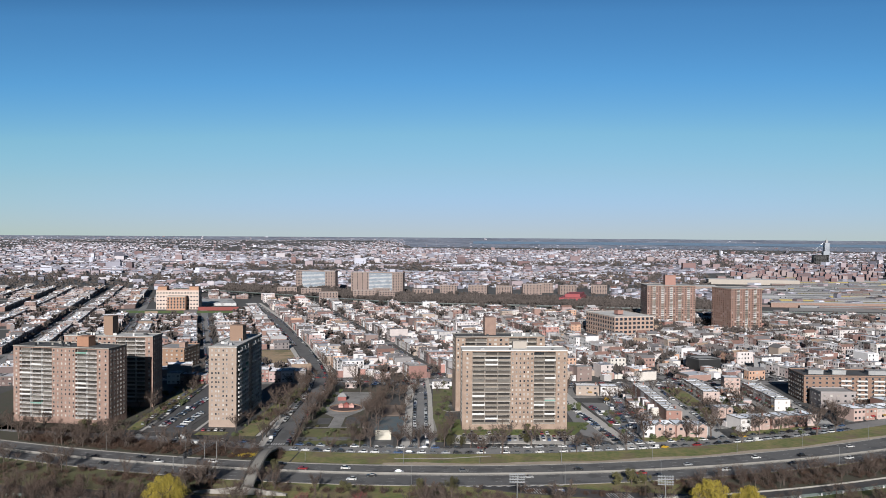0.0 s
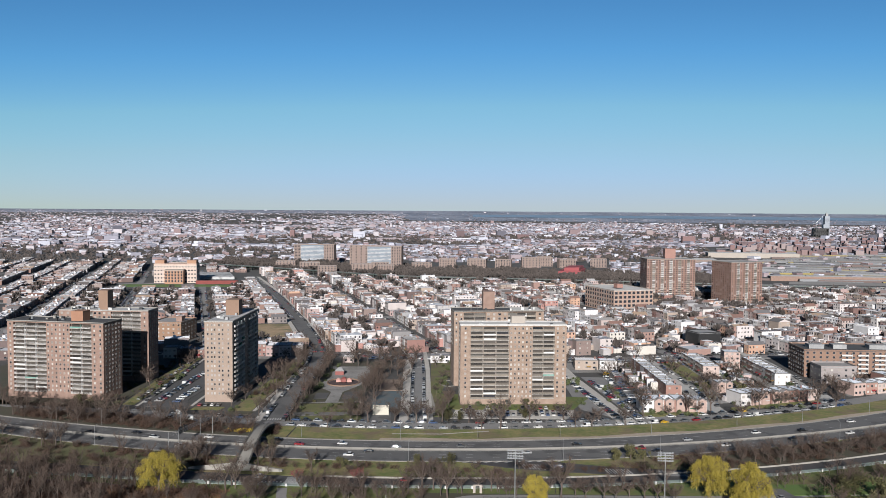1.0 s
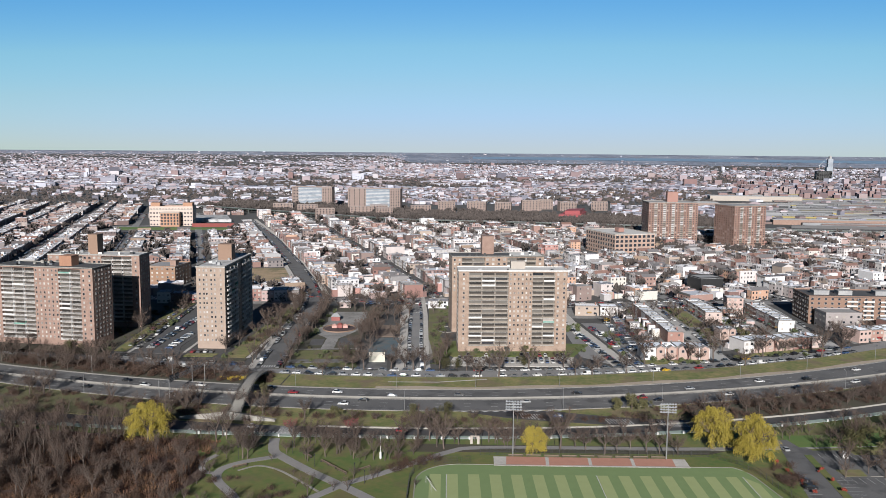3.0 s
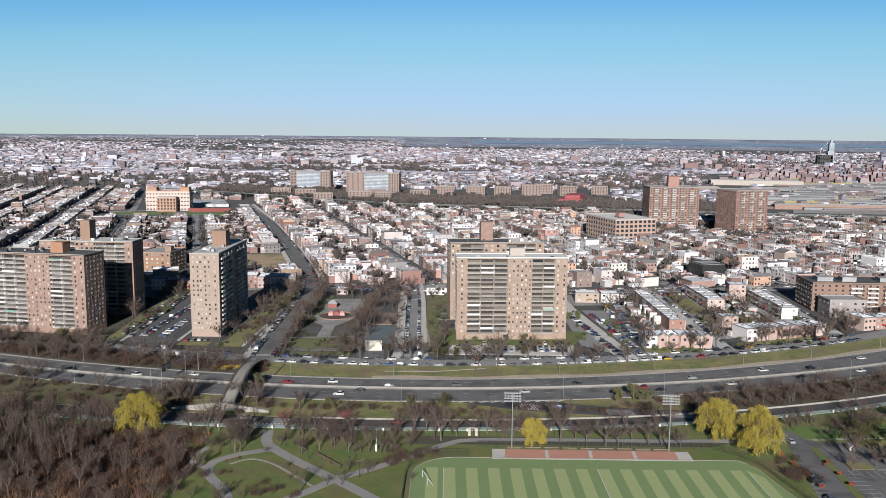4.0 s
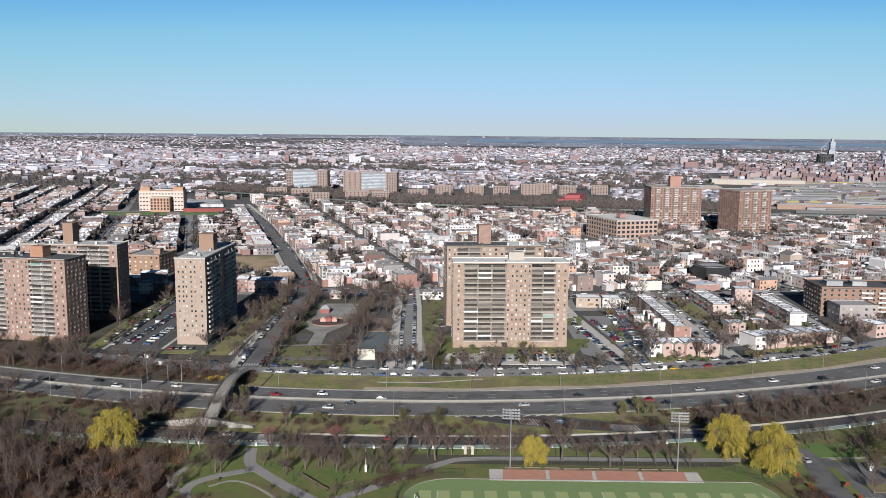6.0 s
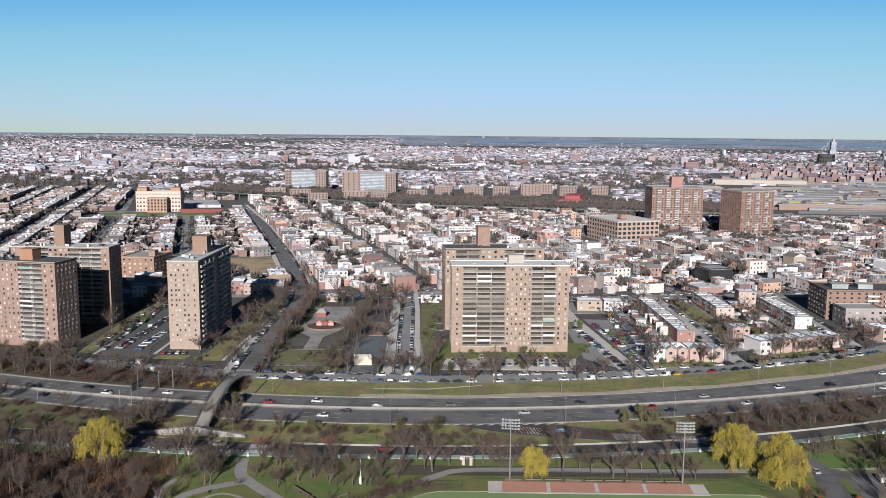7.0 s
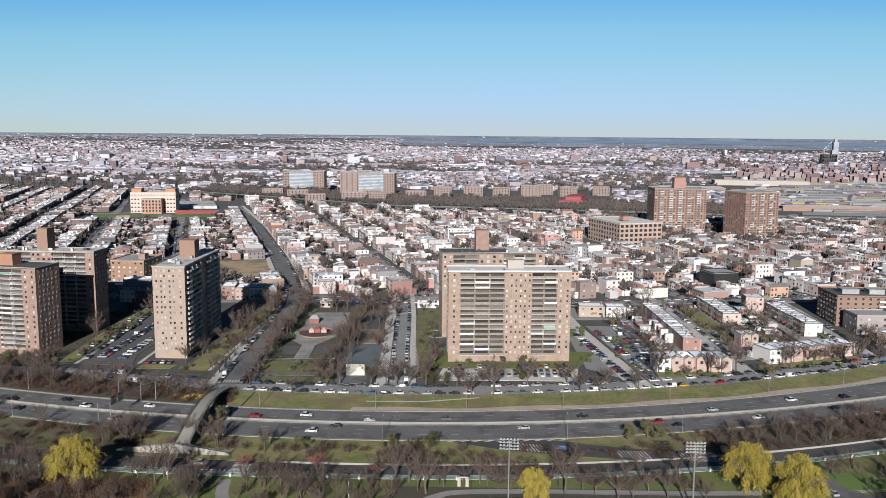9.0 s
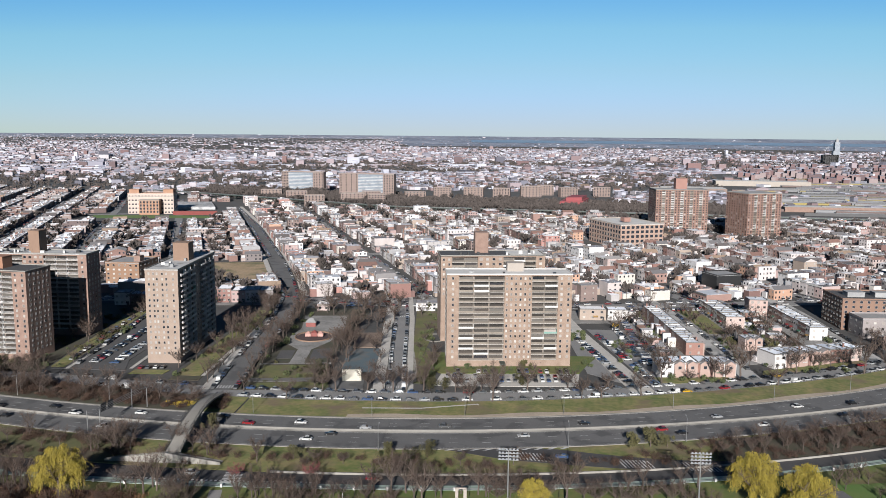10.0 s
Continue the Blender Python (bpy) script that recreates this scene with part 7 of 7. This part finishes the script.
s = Shape()
s.prism([(-36, 318), (-8, 320), (76, 325.5), (84, 330), (70, 333.2), (20, 330), (-10, 328), (-30, 327)], -.05, .03)
setting("field_border", s, M_EARTH, "bare leaf-strewn ground under a row of trees")

# football field with mown stripes
FX, FY, FT = 32.0, 262.0, 4.0
field = at(FX, FY, 0, FT)
outline = [(-59.2, -60), (68, -60), (64, 10), (60.8, 23), (58.4, 39), (56.8, 44.5), (53.6, 47.8)] + [(-44 - 15.2 * math.sin(a), 33 + 15.6 * math.cos(a)) for a in (0, .26, .52, .79, 1.05, 1.31, 1.57)]
s = Shape()
s.prism([tuple((field @ Vector((x, y, 0)))[:2]) for x, y in outline], -.1, .05)
setting("sports_field", s, M_TURF, "green artificial turf sports field")
s = Shape()
for x0 in [5.4 + 7.43 * k for k in range(-7, 7)] + [-52.4, 55.9]:
    s.prism([tuple((field @ Vector((x, y, 0)))[:2]) for x, y in ((x0 - 1.95, -58), (x0 + 1.95, -58), (x0 + 1.95, 39.3 if x0 < 50 else 33.5), (x0 - 1.95, 39.3))], .0, .056)
setting("field_stripe", s, M_TURF_LIGHT, "paler mown stripes of the field")
s = Shape()
for x0 in (-48.7, 3.3, 53.9):
    s.prism([tuple((field @ Vector((x, y, 0)))[:2]) for x, y in ((x0, -58), (x0 + .25, -58), (x0 + .25, 39.3), (x0, 39.3))], 0, .062)
setting("field_line", s, M_PAINT, "white touchlines")
s = Shape()
for a, b in [(i, i + 1) for i in range(1, len(outline) - 1)] + [(len(outline) - 1, 0)]:
    p, q = (field @ Vector((*outline[i], 0)) for i in (a, b))
    d = (q - p).normalized()
    n = Vector((-d.y, d.x, 0)) * .18
    s.prism([tuple((v)[:2]) for v in (p - n, q - n, q + n, p + n)], -.05, .14)
setting("field_kerb", s, M_CONCRETE, "pale concrete kerb round the field")
s = Shape()
for k in range(4):
    a, b = 1.5 + k * 15.4, 1.5 + k * 15.4 + 14.2
    s.prism([(a, 307.9 + a * .072), (b, 307.9 + b * .072), (b, 316.4 + b * .055), (a, 316.4 + a * .055)], -.1, .12)
setting("terrace", s, M_TERRACE, "red surfaced spectators' terrace")
s = Shape()
s.prism([(-2.8, 307.2), (67, 311.6), (66.5, 319.9), (-3.2, 316.2)], -.1, .09)
setting("terrace_base", s, M_PAVEMENT, "grey concrete edge of the terrace")


M_TIMBER = material("bench_timber", (.22, .16, .11), (.15, .11, .08), .5, 4, .8)


def bench(x, y, turn):
    ob = thing("bench", "long timber bench on metal legs", "bench", at(x, y, .12, turn), group="benches by the field")
    s = Shape()
    s.box(-2.7, 2.7, -.2, .2, .42, .5)
    part("seat", s.mesh("bench_seat", M_TIMBER), ob)
    s = Shape()
    s.box(-2.7, 2.7, .24, .3, .6, .95)
    part("backrest", s.mesh("bench_back", M_TIMBER), ob)
    for a in (-2.4, 2.4):
        s = Shape()
        s.box(a - .05, a + .05, -.2, .3, 0, .6)
        part("leg", s.mesh("bench_leg", M_DARK_STEEL), ob)
    return ob


for k in range(9):
    bench(5 + k * 6.5, 316.0 + (5 + k * 6.5) * .055, 3.2)


M_LAMP_GLASS = material("lamp_glass", (.34, .36, .39), (.26, .28, .31), 1, 6, .8)


def floodlight(x, y, h):
    ob = thing("floodlight_mast", "tall pale steel floodlight mast with three rows of lamps", "light mast", at(x, y), group="floodlights")
    s = Shape()
    s.stick((0, 0, -.1), (0, 0, h), .28, .16, 10)
    part("pole", s.mesh("mast_pole", M_STEEL), ob)
    for k, z in enumerate((h - 3.0, h - 2.0, h - 1.0, h)):
        s = Shape()
        s.box(-3.0, 3.0, -.12, .12, z - .1, z + .1)
        bar = part("crossbar", s.mesh("mast_bar", M_STEEL), ob)
        for i in range(6):
            s = Shape()
            cx = -2.6 + i * 1.04
            s.add([(cx - .27, -.5, z + .16), (cx + .27, -.5, z + .16), (cx + .27, -.34, z + .6), (cx - .27, -.34, z + .6), (cx - .18, -.05, z + .25), (cx + .18, -.05, z + .25), (cx + .18, .0, z + .5), (cx - .18, .0, z + .5)],
                  [(0, 1, 2, 3), (4, 7, 6, 5), (0, 4, 5, 1), (1, 5, 6, 2), (2, 6, 7, 3), (3, 7, 4, 0)])
            part("lamp", s.mesh("mast_lamp", M_LAMP_GLASS), bar)
    return ob


floodlight(3.9, 317.4, 20.5)
floodlight(59.9, 319.9, 20.5)

s = Shape()
s.stick((0, 0, -.1), (0, 0, 9), .11, .07, 8)
lamp_pole = s.mesh("lamp_pole", M_STEEL)
s = Shape()
s.stick((0, 0, 8.9), (0, -2.2, 9.4), .06, .05, 6)
lamp_arm = s.mesh("lamp_arm", M_STEEL)
s = Shape()
s.box(-.16, .16, -3.0, -2.1, 9.3, 9.48)
lamp_head = s.mesh("lamp_head", M_GREY_ROOF)


def street_lamp(x, y, turn):
    ob = thing("street_lamp", "tall grey steel street lamp with a single arm", "lamp", at(x, y, 0, turn), group="parkway lamps")
    part("pole", lamp_pole, ob), part("arm", lamp_arm, ob), part("head", lamp_head, ob)


for x in (-204, -160, -98, -49.9, -12.9, 26.8, 72.5, 118.1, 156.3, 200):
    street_lamp(x, hw_n(x) + 2.4, 0)
for x in (-190, -42, 26, 70, 162):
    street_lamp(x, hw_s(x) - 1.6, 180)

s = Shape()
s.box(-.28, .28, -.28, .28, 0, 1.0)
s.box(-.34, .34, -.34, .34, 1.0, 1.12)
post_mesh = s.mesh("pier", M_WHITE)
s = Shape()
s.box(0, 10.6, -.05, .05, .35, .43)
s.box(0, 10.6, -.05, .05, .75, .83)
rail_mesh = s.mesh("fence_rail", M_STEEL)
fence = thing("path_fence", "low rail fence with white piers beside the cycle lane", "fence")
for x in np.arange(-140, 180, 10.6):
    y, y2 = bike_s(x) - .5, bike_s(x + 10.6) - .5
    part("pier", post_mesh, fence, at(x, y))
    part("rail", rail_mesh, fence, at(x, y, 0, math.degrees(math.atan2(y2 - y, 10.6))))

# footbridge over the parkway
bridge = thing("footbridge", "arched concrete footbridge with dark mesh sides over the parkway", "bridge")
ends = ((-111.5, 351), (-119.5, 419))
s, rails_, n = Shape(), [Shape(), Shape()], 18
dx, dy = ends[1][0] - ends[0][0], ends[1][1] - ends[0][1]
ln = math.hypot(dx, dy)
tx, ty = dx / ln, dy / ln
pts = []
for i in range(n + 1):
    t = i / n
    pts.append((ends[0][0] + dx * t, ends[0][1] + dy * t, 2.6 * (1 - t) + 1.2 * t + 4.4 * math.sin(math.pi * t)))
k = 2.6
nx, ny = -ty * k, tx * k
s.v = [(x + nx * a, y + ny * a, z + b) for x, y, z in pts for a, b in ((-1, 0), (1, 0), (1, -.7), (-1, -.7))]
s.f = [(4 * i + j, 4 * i + (j + 1) % 4, 4 * i + 4 + (j + 1) % 4, 4 * i + 4 + j) for i in range(n) for j in range(4)]
s.m = [0] * len(s.f)
for q, sg in enumerate((-1, 1)):
    rail = rails_[q]
    for i in range(n):
        (xa, ya, za), (xb, yb, zb) = [(x + nx * sg, y + ny * sg, z) for x, y, z in pts[i:i + 2]]
        for h in (.05, .55, 1.05, 1.55):
            rail.stick((xa, ya, za + h), (xb, yb, zb + h), .035, .035, 4)
        for k in range(4):
            t = k / 4
            x, y, z = xa + (xb - xa) * t, ya + (yb - ya) * t, za + (zb - za) * t
            w_ = .08 if k == 0 else .035
            rail.stick((x, y, z), (x, y, z + 1.6), w_, w_, 4)
part("deck", s.mesh("bridge_deck", M_CONCRETE), bridge)
for q in rails_:
    part("side_mesh", q.mesh("bridge_side", M_DARK_STEEL), bridge, label="dark mesh side")
for t in (.02, .47, .97):
    s = Shape()
    x, y = ends[0][0] + dx * t, ends[0][1] + dy * t
    s.turned_box(x, y, -.1, 3.4, 1.0, 1.2 + 4.6 * math.sin(math.pi * t), -ty, tx)
    part("pier", s.mesh("bridge_pier", M_CONCRETE), bridge)
s = Shape()
rows_ = []
for i in range(15):
    x = -134 + i * 2.9
    z = 2.6 * max(0, min(1, i / 7, (14 - i) / 6.5))
    rows_.append([(x, 350.4, -.1), (x, 350.4, z), (x, 346.9, z), (x, 346.9, z + .9), (x, 346.6, z + .9), (x, 346.6, -.1)])
s.v = [q for r in rows_ for q in r]
s.f = [(6 * i + j, 6 * i + 6 + j, 6 * i + 7 + j, 6 * i + 1 + j) for i in range(14) for j in range(5)]
s.m = [0] * len(s.f)
part("ramp", s.mesh("bridge_ramp", M_CONCRETE), bridge, label="pale concrete approach ramp")

# sign gantry
gantry = thing("sign_gantry", "truss sign gantry over the parkway with dark sign backs", "sign gantry")
s = Shape()
for x, y in ((-148.6, 399.8), (-143.3, 402.2), (-153.3, 372.5), (-149.4, 374.5)):
    s = Shape()
    s.stick((x, y, -.1), (x, y, 8.2), .2, .16, 8)
    part("post", s.mesh("gantry_post", M_STEEL), gantry)
s = Shape()
for k in (0, 1.3):
    for a, b in (((-146, 401), (-151.4, 373.5)),):
        s.stick((*a, 6.9 + k), (*b, 6.9 + k), .1, .1, 5)
        s.stick((a[0] + 1.2, a[1], 6.9 + k), (b[0] + 1.2, b[1], 6.9 + k), .1, .1, 5)
for i in range(14):
    t0, t1 = i / 14, (i + 1) / 14
    s.stick((-146 - 5.4 * t0, 401 - 27.5 * t0, 6.9), (-146 - 5.4 * t1, 401 - 27.5 * t1, 8.2), .05, .05, 4)
part("truss", s.mesh("gantry_truss", M_STEEL), gantry)
for t in (.6, .75):
    s = Shape()
    s.turned_box(-146 - 5.4 * t - .7, 401 - 27.5 * t, 5.6, 3.2, .15, 3.2, -.19, -.98)
    part("sign_panel", s.mesh("sign_panel", M_DARK_STEEL), gantry)

# handball wall and play structures
wall_ = thing("handball_wall", "cream painted handball wall with dark court", "wall", at(-66.6, 446.5, 0, 6.5))
s = Shape()
s.box(-4.3, 4.3, -.25, .25, -.1, 5.4)
part("wall", s.mesh("handball", material("cream_paint", (.72, .68, .58), (.66, .62, .52), .2, 1.5, .7)), wall_)
s = Shape()
s.prism([(-73.5, 433), (-59.5, 434.6), (-62, 453), (-76, 451.5)], -.1, .12)
setting("court_dark", s, M_ASPHALT, "dark asphalt handball court")
M_RED_PLAY = material("red_play_panels", (0.325, 0.0845, 0.0715), (0.26, 0.065, 0.0553), .4, 3, .7)
M_PINK_PLAY = material("pink_play_panels", (.72, .42, .36), (.60, .32, .28), .4, 3, .7)
play = thing("playground_house", "small red playground hut with grey hipped roof", "building", at(-109.8, 551, 0, 5, .7, .7, .8))
s = Shape()
s.box(-4, 4, -4, 4, 0, 3.4)
part("wall", s.mesh("play_house", M_RED_PLAY), play)
s = Shape()
s.add([(-4.6, -4.6, 3.4), (4.6, -4.6, 3.4), (4.6, 4.6, 3.4), (-4.6, 4.6, 3.4), (-1.5, 0, 6), (1.5, 0, 6)], [(0, 1, 5, 4), (1, 2, 5), (2, 3, 4, 5), (3, 0, 4)])
part("roof", s.mesh("play_roof", M_GREY_ROOF), play)
s = Shape()
ring_n = 28
for i in range(ring_n):
    a = 2 * math.pi * i / ring_n
    for rad, z in ((10.4, .05), (10.4, .8), (9.9, .8), (9.9, .05)):
        s.v.append((-102.3 + rad * math.cos(a), 525 + 1.13 * rad * math.sin(a), z))
for i in range(ring_n):
    for k in range(4):
        a, b = 4 * i, 4 * ((i + 1) % ring_n)
        s.f.append((a + k, a + (k + 1) % 4, b + (k + 1) % 4, b + k))
s.m = [0] * len(s.f)
thing("playground_wall", "low round brown brick wall of a play area", "wall", mesh=s.mesh("play_wall", M_BRICK_ORANGE))
frame_ = thing("climbing_frame", "pink and red climbing frame", "playground equipment", at(-102, 525, 0, 6, .85, .85, .85))
for k, (a, b, h) in enumerate(((-6, -2, 2.6), (-2, 2, 3.4), (2, 6, 2.6))):
    s = Shape()
    s.box(a + .2, b - .2, -2, 2, .9, h)
    s.add([(a, -2.3, h), (b, -2.3, h), (b, 2.3, h), (a, 2.3, h), ((a + b) / 2, 0, h + 1.4)], [(0, 1, 4), (1, 2, 4), (2, 3, 4), (3, 0, 4)])
    part("deck", s.mesh("climbing_deck", (M_PINK_PLAY, M_RED_PLAY, M_PINK_PLAY)[k]), frame_)

# park car park
s = Shape()
s.prism([(106.5, 345), (112, 345), (117, 334), (165, 340), (165, 250), (96, 250), (101, 300), (104, 322)], -.1, .06)
setting("lot_park", s, M_ASPHALT, "grey asphalt park car park")
s = Shape()
for k in range(15):
    x = 118 + k * 2.9
    for y in (325.5, 303, 286):
        s.add([(x, y, .07), (x + .15, y, .07), (x - .5, y + 5.4, .07), (x - .65, y + 5.4, .07)], [(0, 1, 2, 3)])
for k in range(14):
    y = 262 + k * 3.0
    x = 100.6 + (y - 300) * .06
    s.add([(x, y, .07), (x + 5.2, y + .3, .07), (x + 5.2, y + .45, .07), (x, y + .15, .07)], [(0, 1, 2, 3)])
    s.add([(115, y + 4, .07), (120, y + 4.3, .07), (120, y + 4.45, .07), (115, y + 4.15, .07)], [(0, 1, 2, 3)])
setting("parking_marks", s, M_PAINT, "white parking bay lines")
for name, poly, mat_, lab in (("lot_island", [(112, 329), (114.6, 329), (113.6, 255), (110.6, 255)], M_LAWN, "narrow planted strip in the car park"),
                              ("lot_island_kerb", [(128, 309.6), (150, 312.4), (150, 312.9), (128, 310.1)], M_CONCRETE, "pale kerb between parking bays"),
                              ("lot_island_grass", [(119, 309), (127, 310), (127, 316), (118, 315)], M_GRASS, "grass island in the car park"),
                              ("lot_island_corner", [(131, 331), (142, 332), (144, 338), (130, 337)], M_GRASS, "kerbed corner island"),
                              ("lawn_car_park", [(113, 337.2), (165, 344.5), (165, 360), (110, 349)], M_LAWN_BRIGHT, "bright green lawn strip by the car park"),
                              ("field_margin", [(84, 312), (92, 310), (106, 262), (101, 262), (97, 285), (90, 303)], M_LAWN, "planted margin beside the field")):
    s = Shape()
    s.prism(poly, -.05, .16)
    setting(name, s, mat_, lab)
for x, y, k, c in ((126, 328.5, 85, "white"), (102.6, 303.5, 8, "black"), (103, 297, 8, "black"), (138.5, 314, 85, "black"), (143, 314, 85, "grey"), (106.5, 333.5, 100, "silver"), (103, 284, 8, "grey")):
    car(x, y, k, c, None, .08)
# red objects of unknown kind, made up here as leafy clumps
red_clump_mesh = None
for x, y in ((99.6, 309.5), (101.2, 300.5), (102.7, 291.5), (112.2, 312.5), (112.6, 302.5), (113, 294), (99, 318)):
    ob = thing("red_shrub", "small bright orange-red clump for an unidentified object beside the car park", "shrub", at(x, y, .1, rng.uniform(0, 360)), group="red shrubs")
    if red_clump_mesh is None:
        red_clump_mesh = leaf_cloud(88, 1.0, .9, 170, .26, 1.0, lumps=5).mesh("red_shrub", material("red_leaves", (0.45, 0.072, 0.03), (0.33, 0.042, 0.024), .5, 3, .8))
    part("crown", red_clump_mesh, ob)

# dark wire fence round the field
s = Shape()
s.box(-.04, .04, -.04, .04, 0, 2.6)
fence_post = s.mesh("fence_post", M_DARK_STEEL)
field_fence = thing("field_fence", "dark wire fence round the sports field", "fence")
line_ = [field @ Vector((x, y, 0)) for x, y in [(69, -20), (66, 12), (60.4, 40), (58.4, 46), (54.4, 49.6)]]
line2 = [field @ Vector((x, y, 0)) for x, y in [(-40, 50.6)] + [(-44.5 - 16.6 * math.sin(a), 33.4 + 17.0 * math.cos(a)) for a in (.3, .8, 1.2, 1.57)] + [(-61.5, 0), (-61.5, -30)]]
for pts_ in (line_, line2, [Vector((-8, 317.5, 0)), Vector((76, 323.5, 0)), Vector((86, 316, 0))]):
    for a, b in zip(pts_, pts_[1:]):
        n = max(1, int((b - a).length / 3.2))
        d = (b - a) / n
        turn = math.degrees(math.atan2(d.y, d.x))
        for k in range(n):
            p = a + d * k
            part("post", fence_post, field_fence, at(p.x, p.y))
        s = Shape()
        full = (b - a).length
        for z in (.15, 1.3, 2.5):
            s.box(0, full, -.025, .025, z, z + .05)
        for k in range(int(full / .45)):
            s.box(k * .45, k * .45 + .03, -.01, .01, .15, 2.5)
        part("wire_panel", s.mesh("wire_panel", M_DARK_STEEL), field_fence, at(a.x, a.y, 0, turn))

# park lamps, gate kiosk and goal
s = Shape()
s.stick((0, 0, 0), (0, 0, 4.2), .09, .06, 8)
pl_pole = s.mesh("park_lamp_pole", M_DARK_STEEL)
s = Shape()
s.stick((0, 0, 4.2), (0, 0, 4.8), .16, .28, 8)
pl_head = s.mesh("park_lamp_head", M_DARK_STEEL)
for x, y in ((-50.5, 293), (-46, 287), (-77, 312), (-95, 304.5), (-66, 300), (-8, 328), (20, 331)):
    ob = thing("park_lamp", "dark iron park lamp beside a path", "lamp", at(x, y), group="park lamps")
    part("pole", pl_pole, ob), part("head", pl_head, ob)
ob = thing("utility_post", "white utility post with a box", "post", at(-44, 309.8))
s = Shape()
s.stick((0, 0, 0), (0, 0, 8.5), .12, .08, 8)
part("pole", s.mesh("utility_pole", M_WHITE), ob)
s = Shape()
s.box(-.35, .35, -.35, .35, .3, 2.6)
part("box", s.mesh("utility_box", M_WHITE), ob)
ob = thing("gate_pillar", "small stone gate kiosk by the path", "gate", at(-10.5, 329))
for a in (-1.3, 1.3):
    s = Shape()
    s.box(a - .5, a + .5, -.5, .5, 0, 2.6)
    s.box(a - .65, a + .65, -.65, .65, 2.6, 2.9)
    part("pillar", s.mesh("gate_pillar", M_STONE), ob)
s = Shape()
s.box(-1.7, 1.7, -.4, .4, 2.92, 3.2)
part("lintel", s.mesh("gate_lintel", M_STONE), ob)
ob = thing("sports_goal", "white football goal frame leaning at the field edge", "goal", field @ at(-54.5, 28, 0, -75))
s = Shape()
for a, b in (((-3.6, 0, 0), (-3.6, 0, 2.4)), ((3.6, 0, 0), (3.6, 0, 2.4)), ((-3.6, 0, 2.4), (3.6, 0, 2.4)), ((-3.6, 0, 2.4), (-3.6, 1.8, 0)), ((3.6, 0, 2.4), (3.6, 1.8, 0)), ((-3.6, 1.8, 0), (3.6, 1.8, 0))):
    s.stick(a, b, .07, .07, 6)
part("frame", s.mesh("goal_frame", M_WHITE), ob)
for x, y, turn in ((-60, 300, -42), (-63, 303, -42), (-71, 309.5, -42), (-55.5, 295.5, -42), (-92, 297, 40), (-48, 299, 48)):
    bench(x, y, turn)
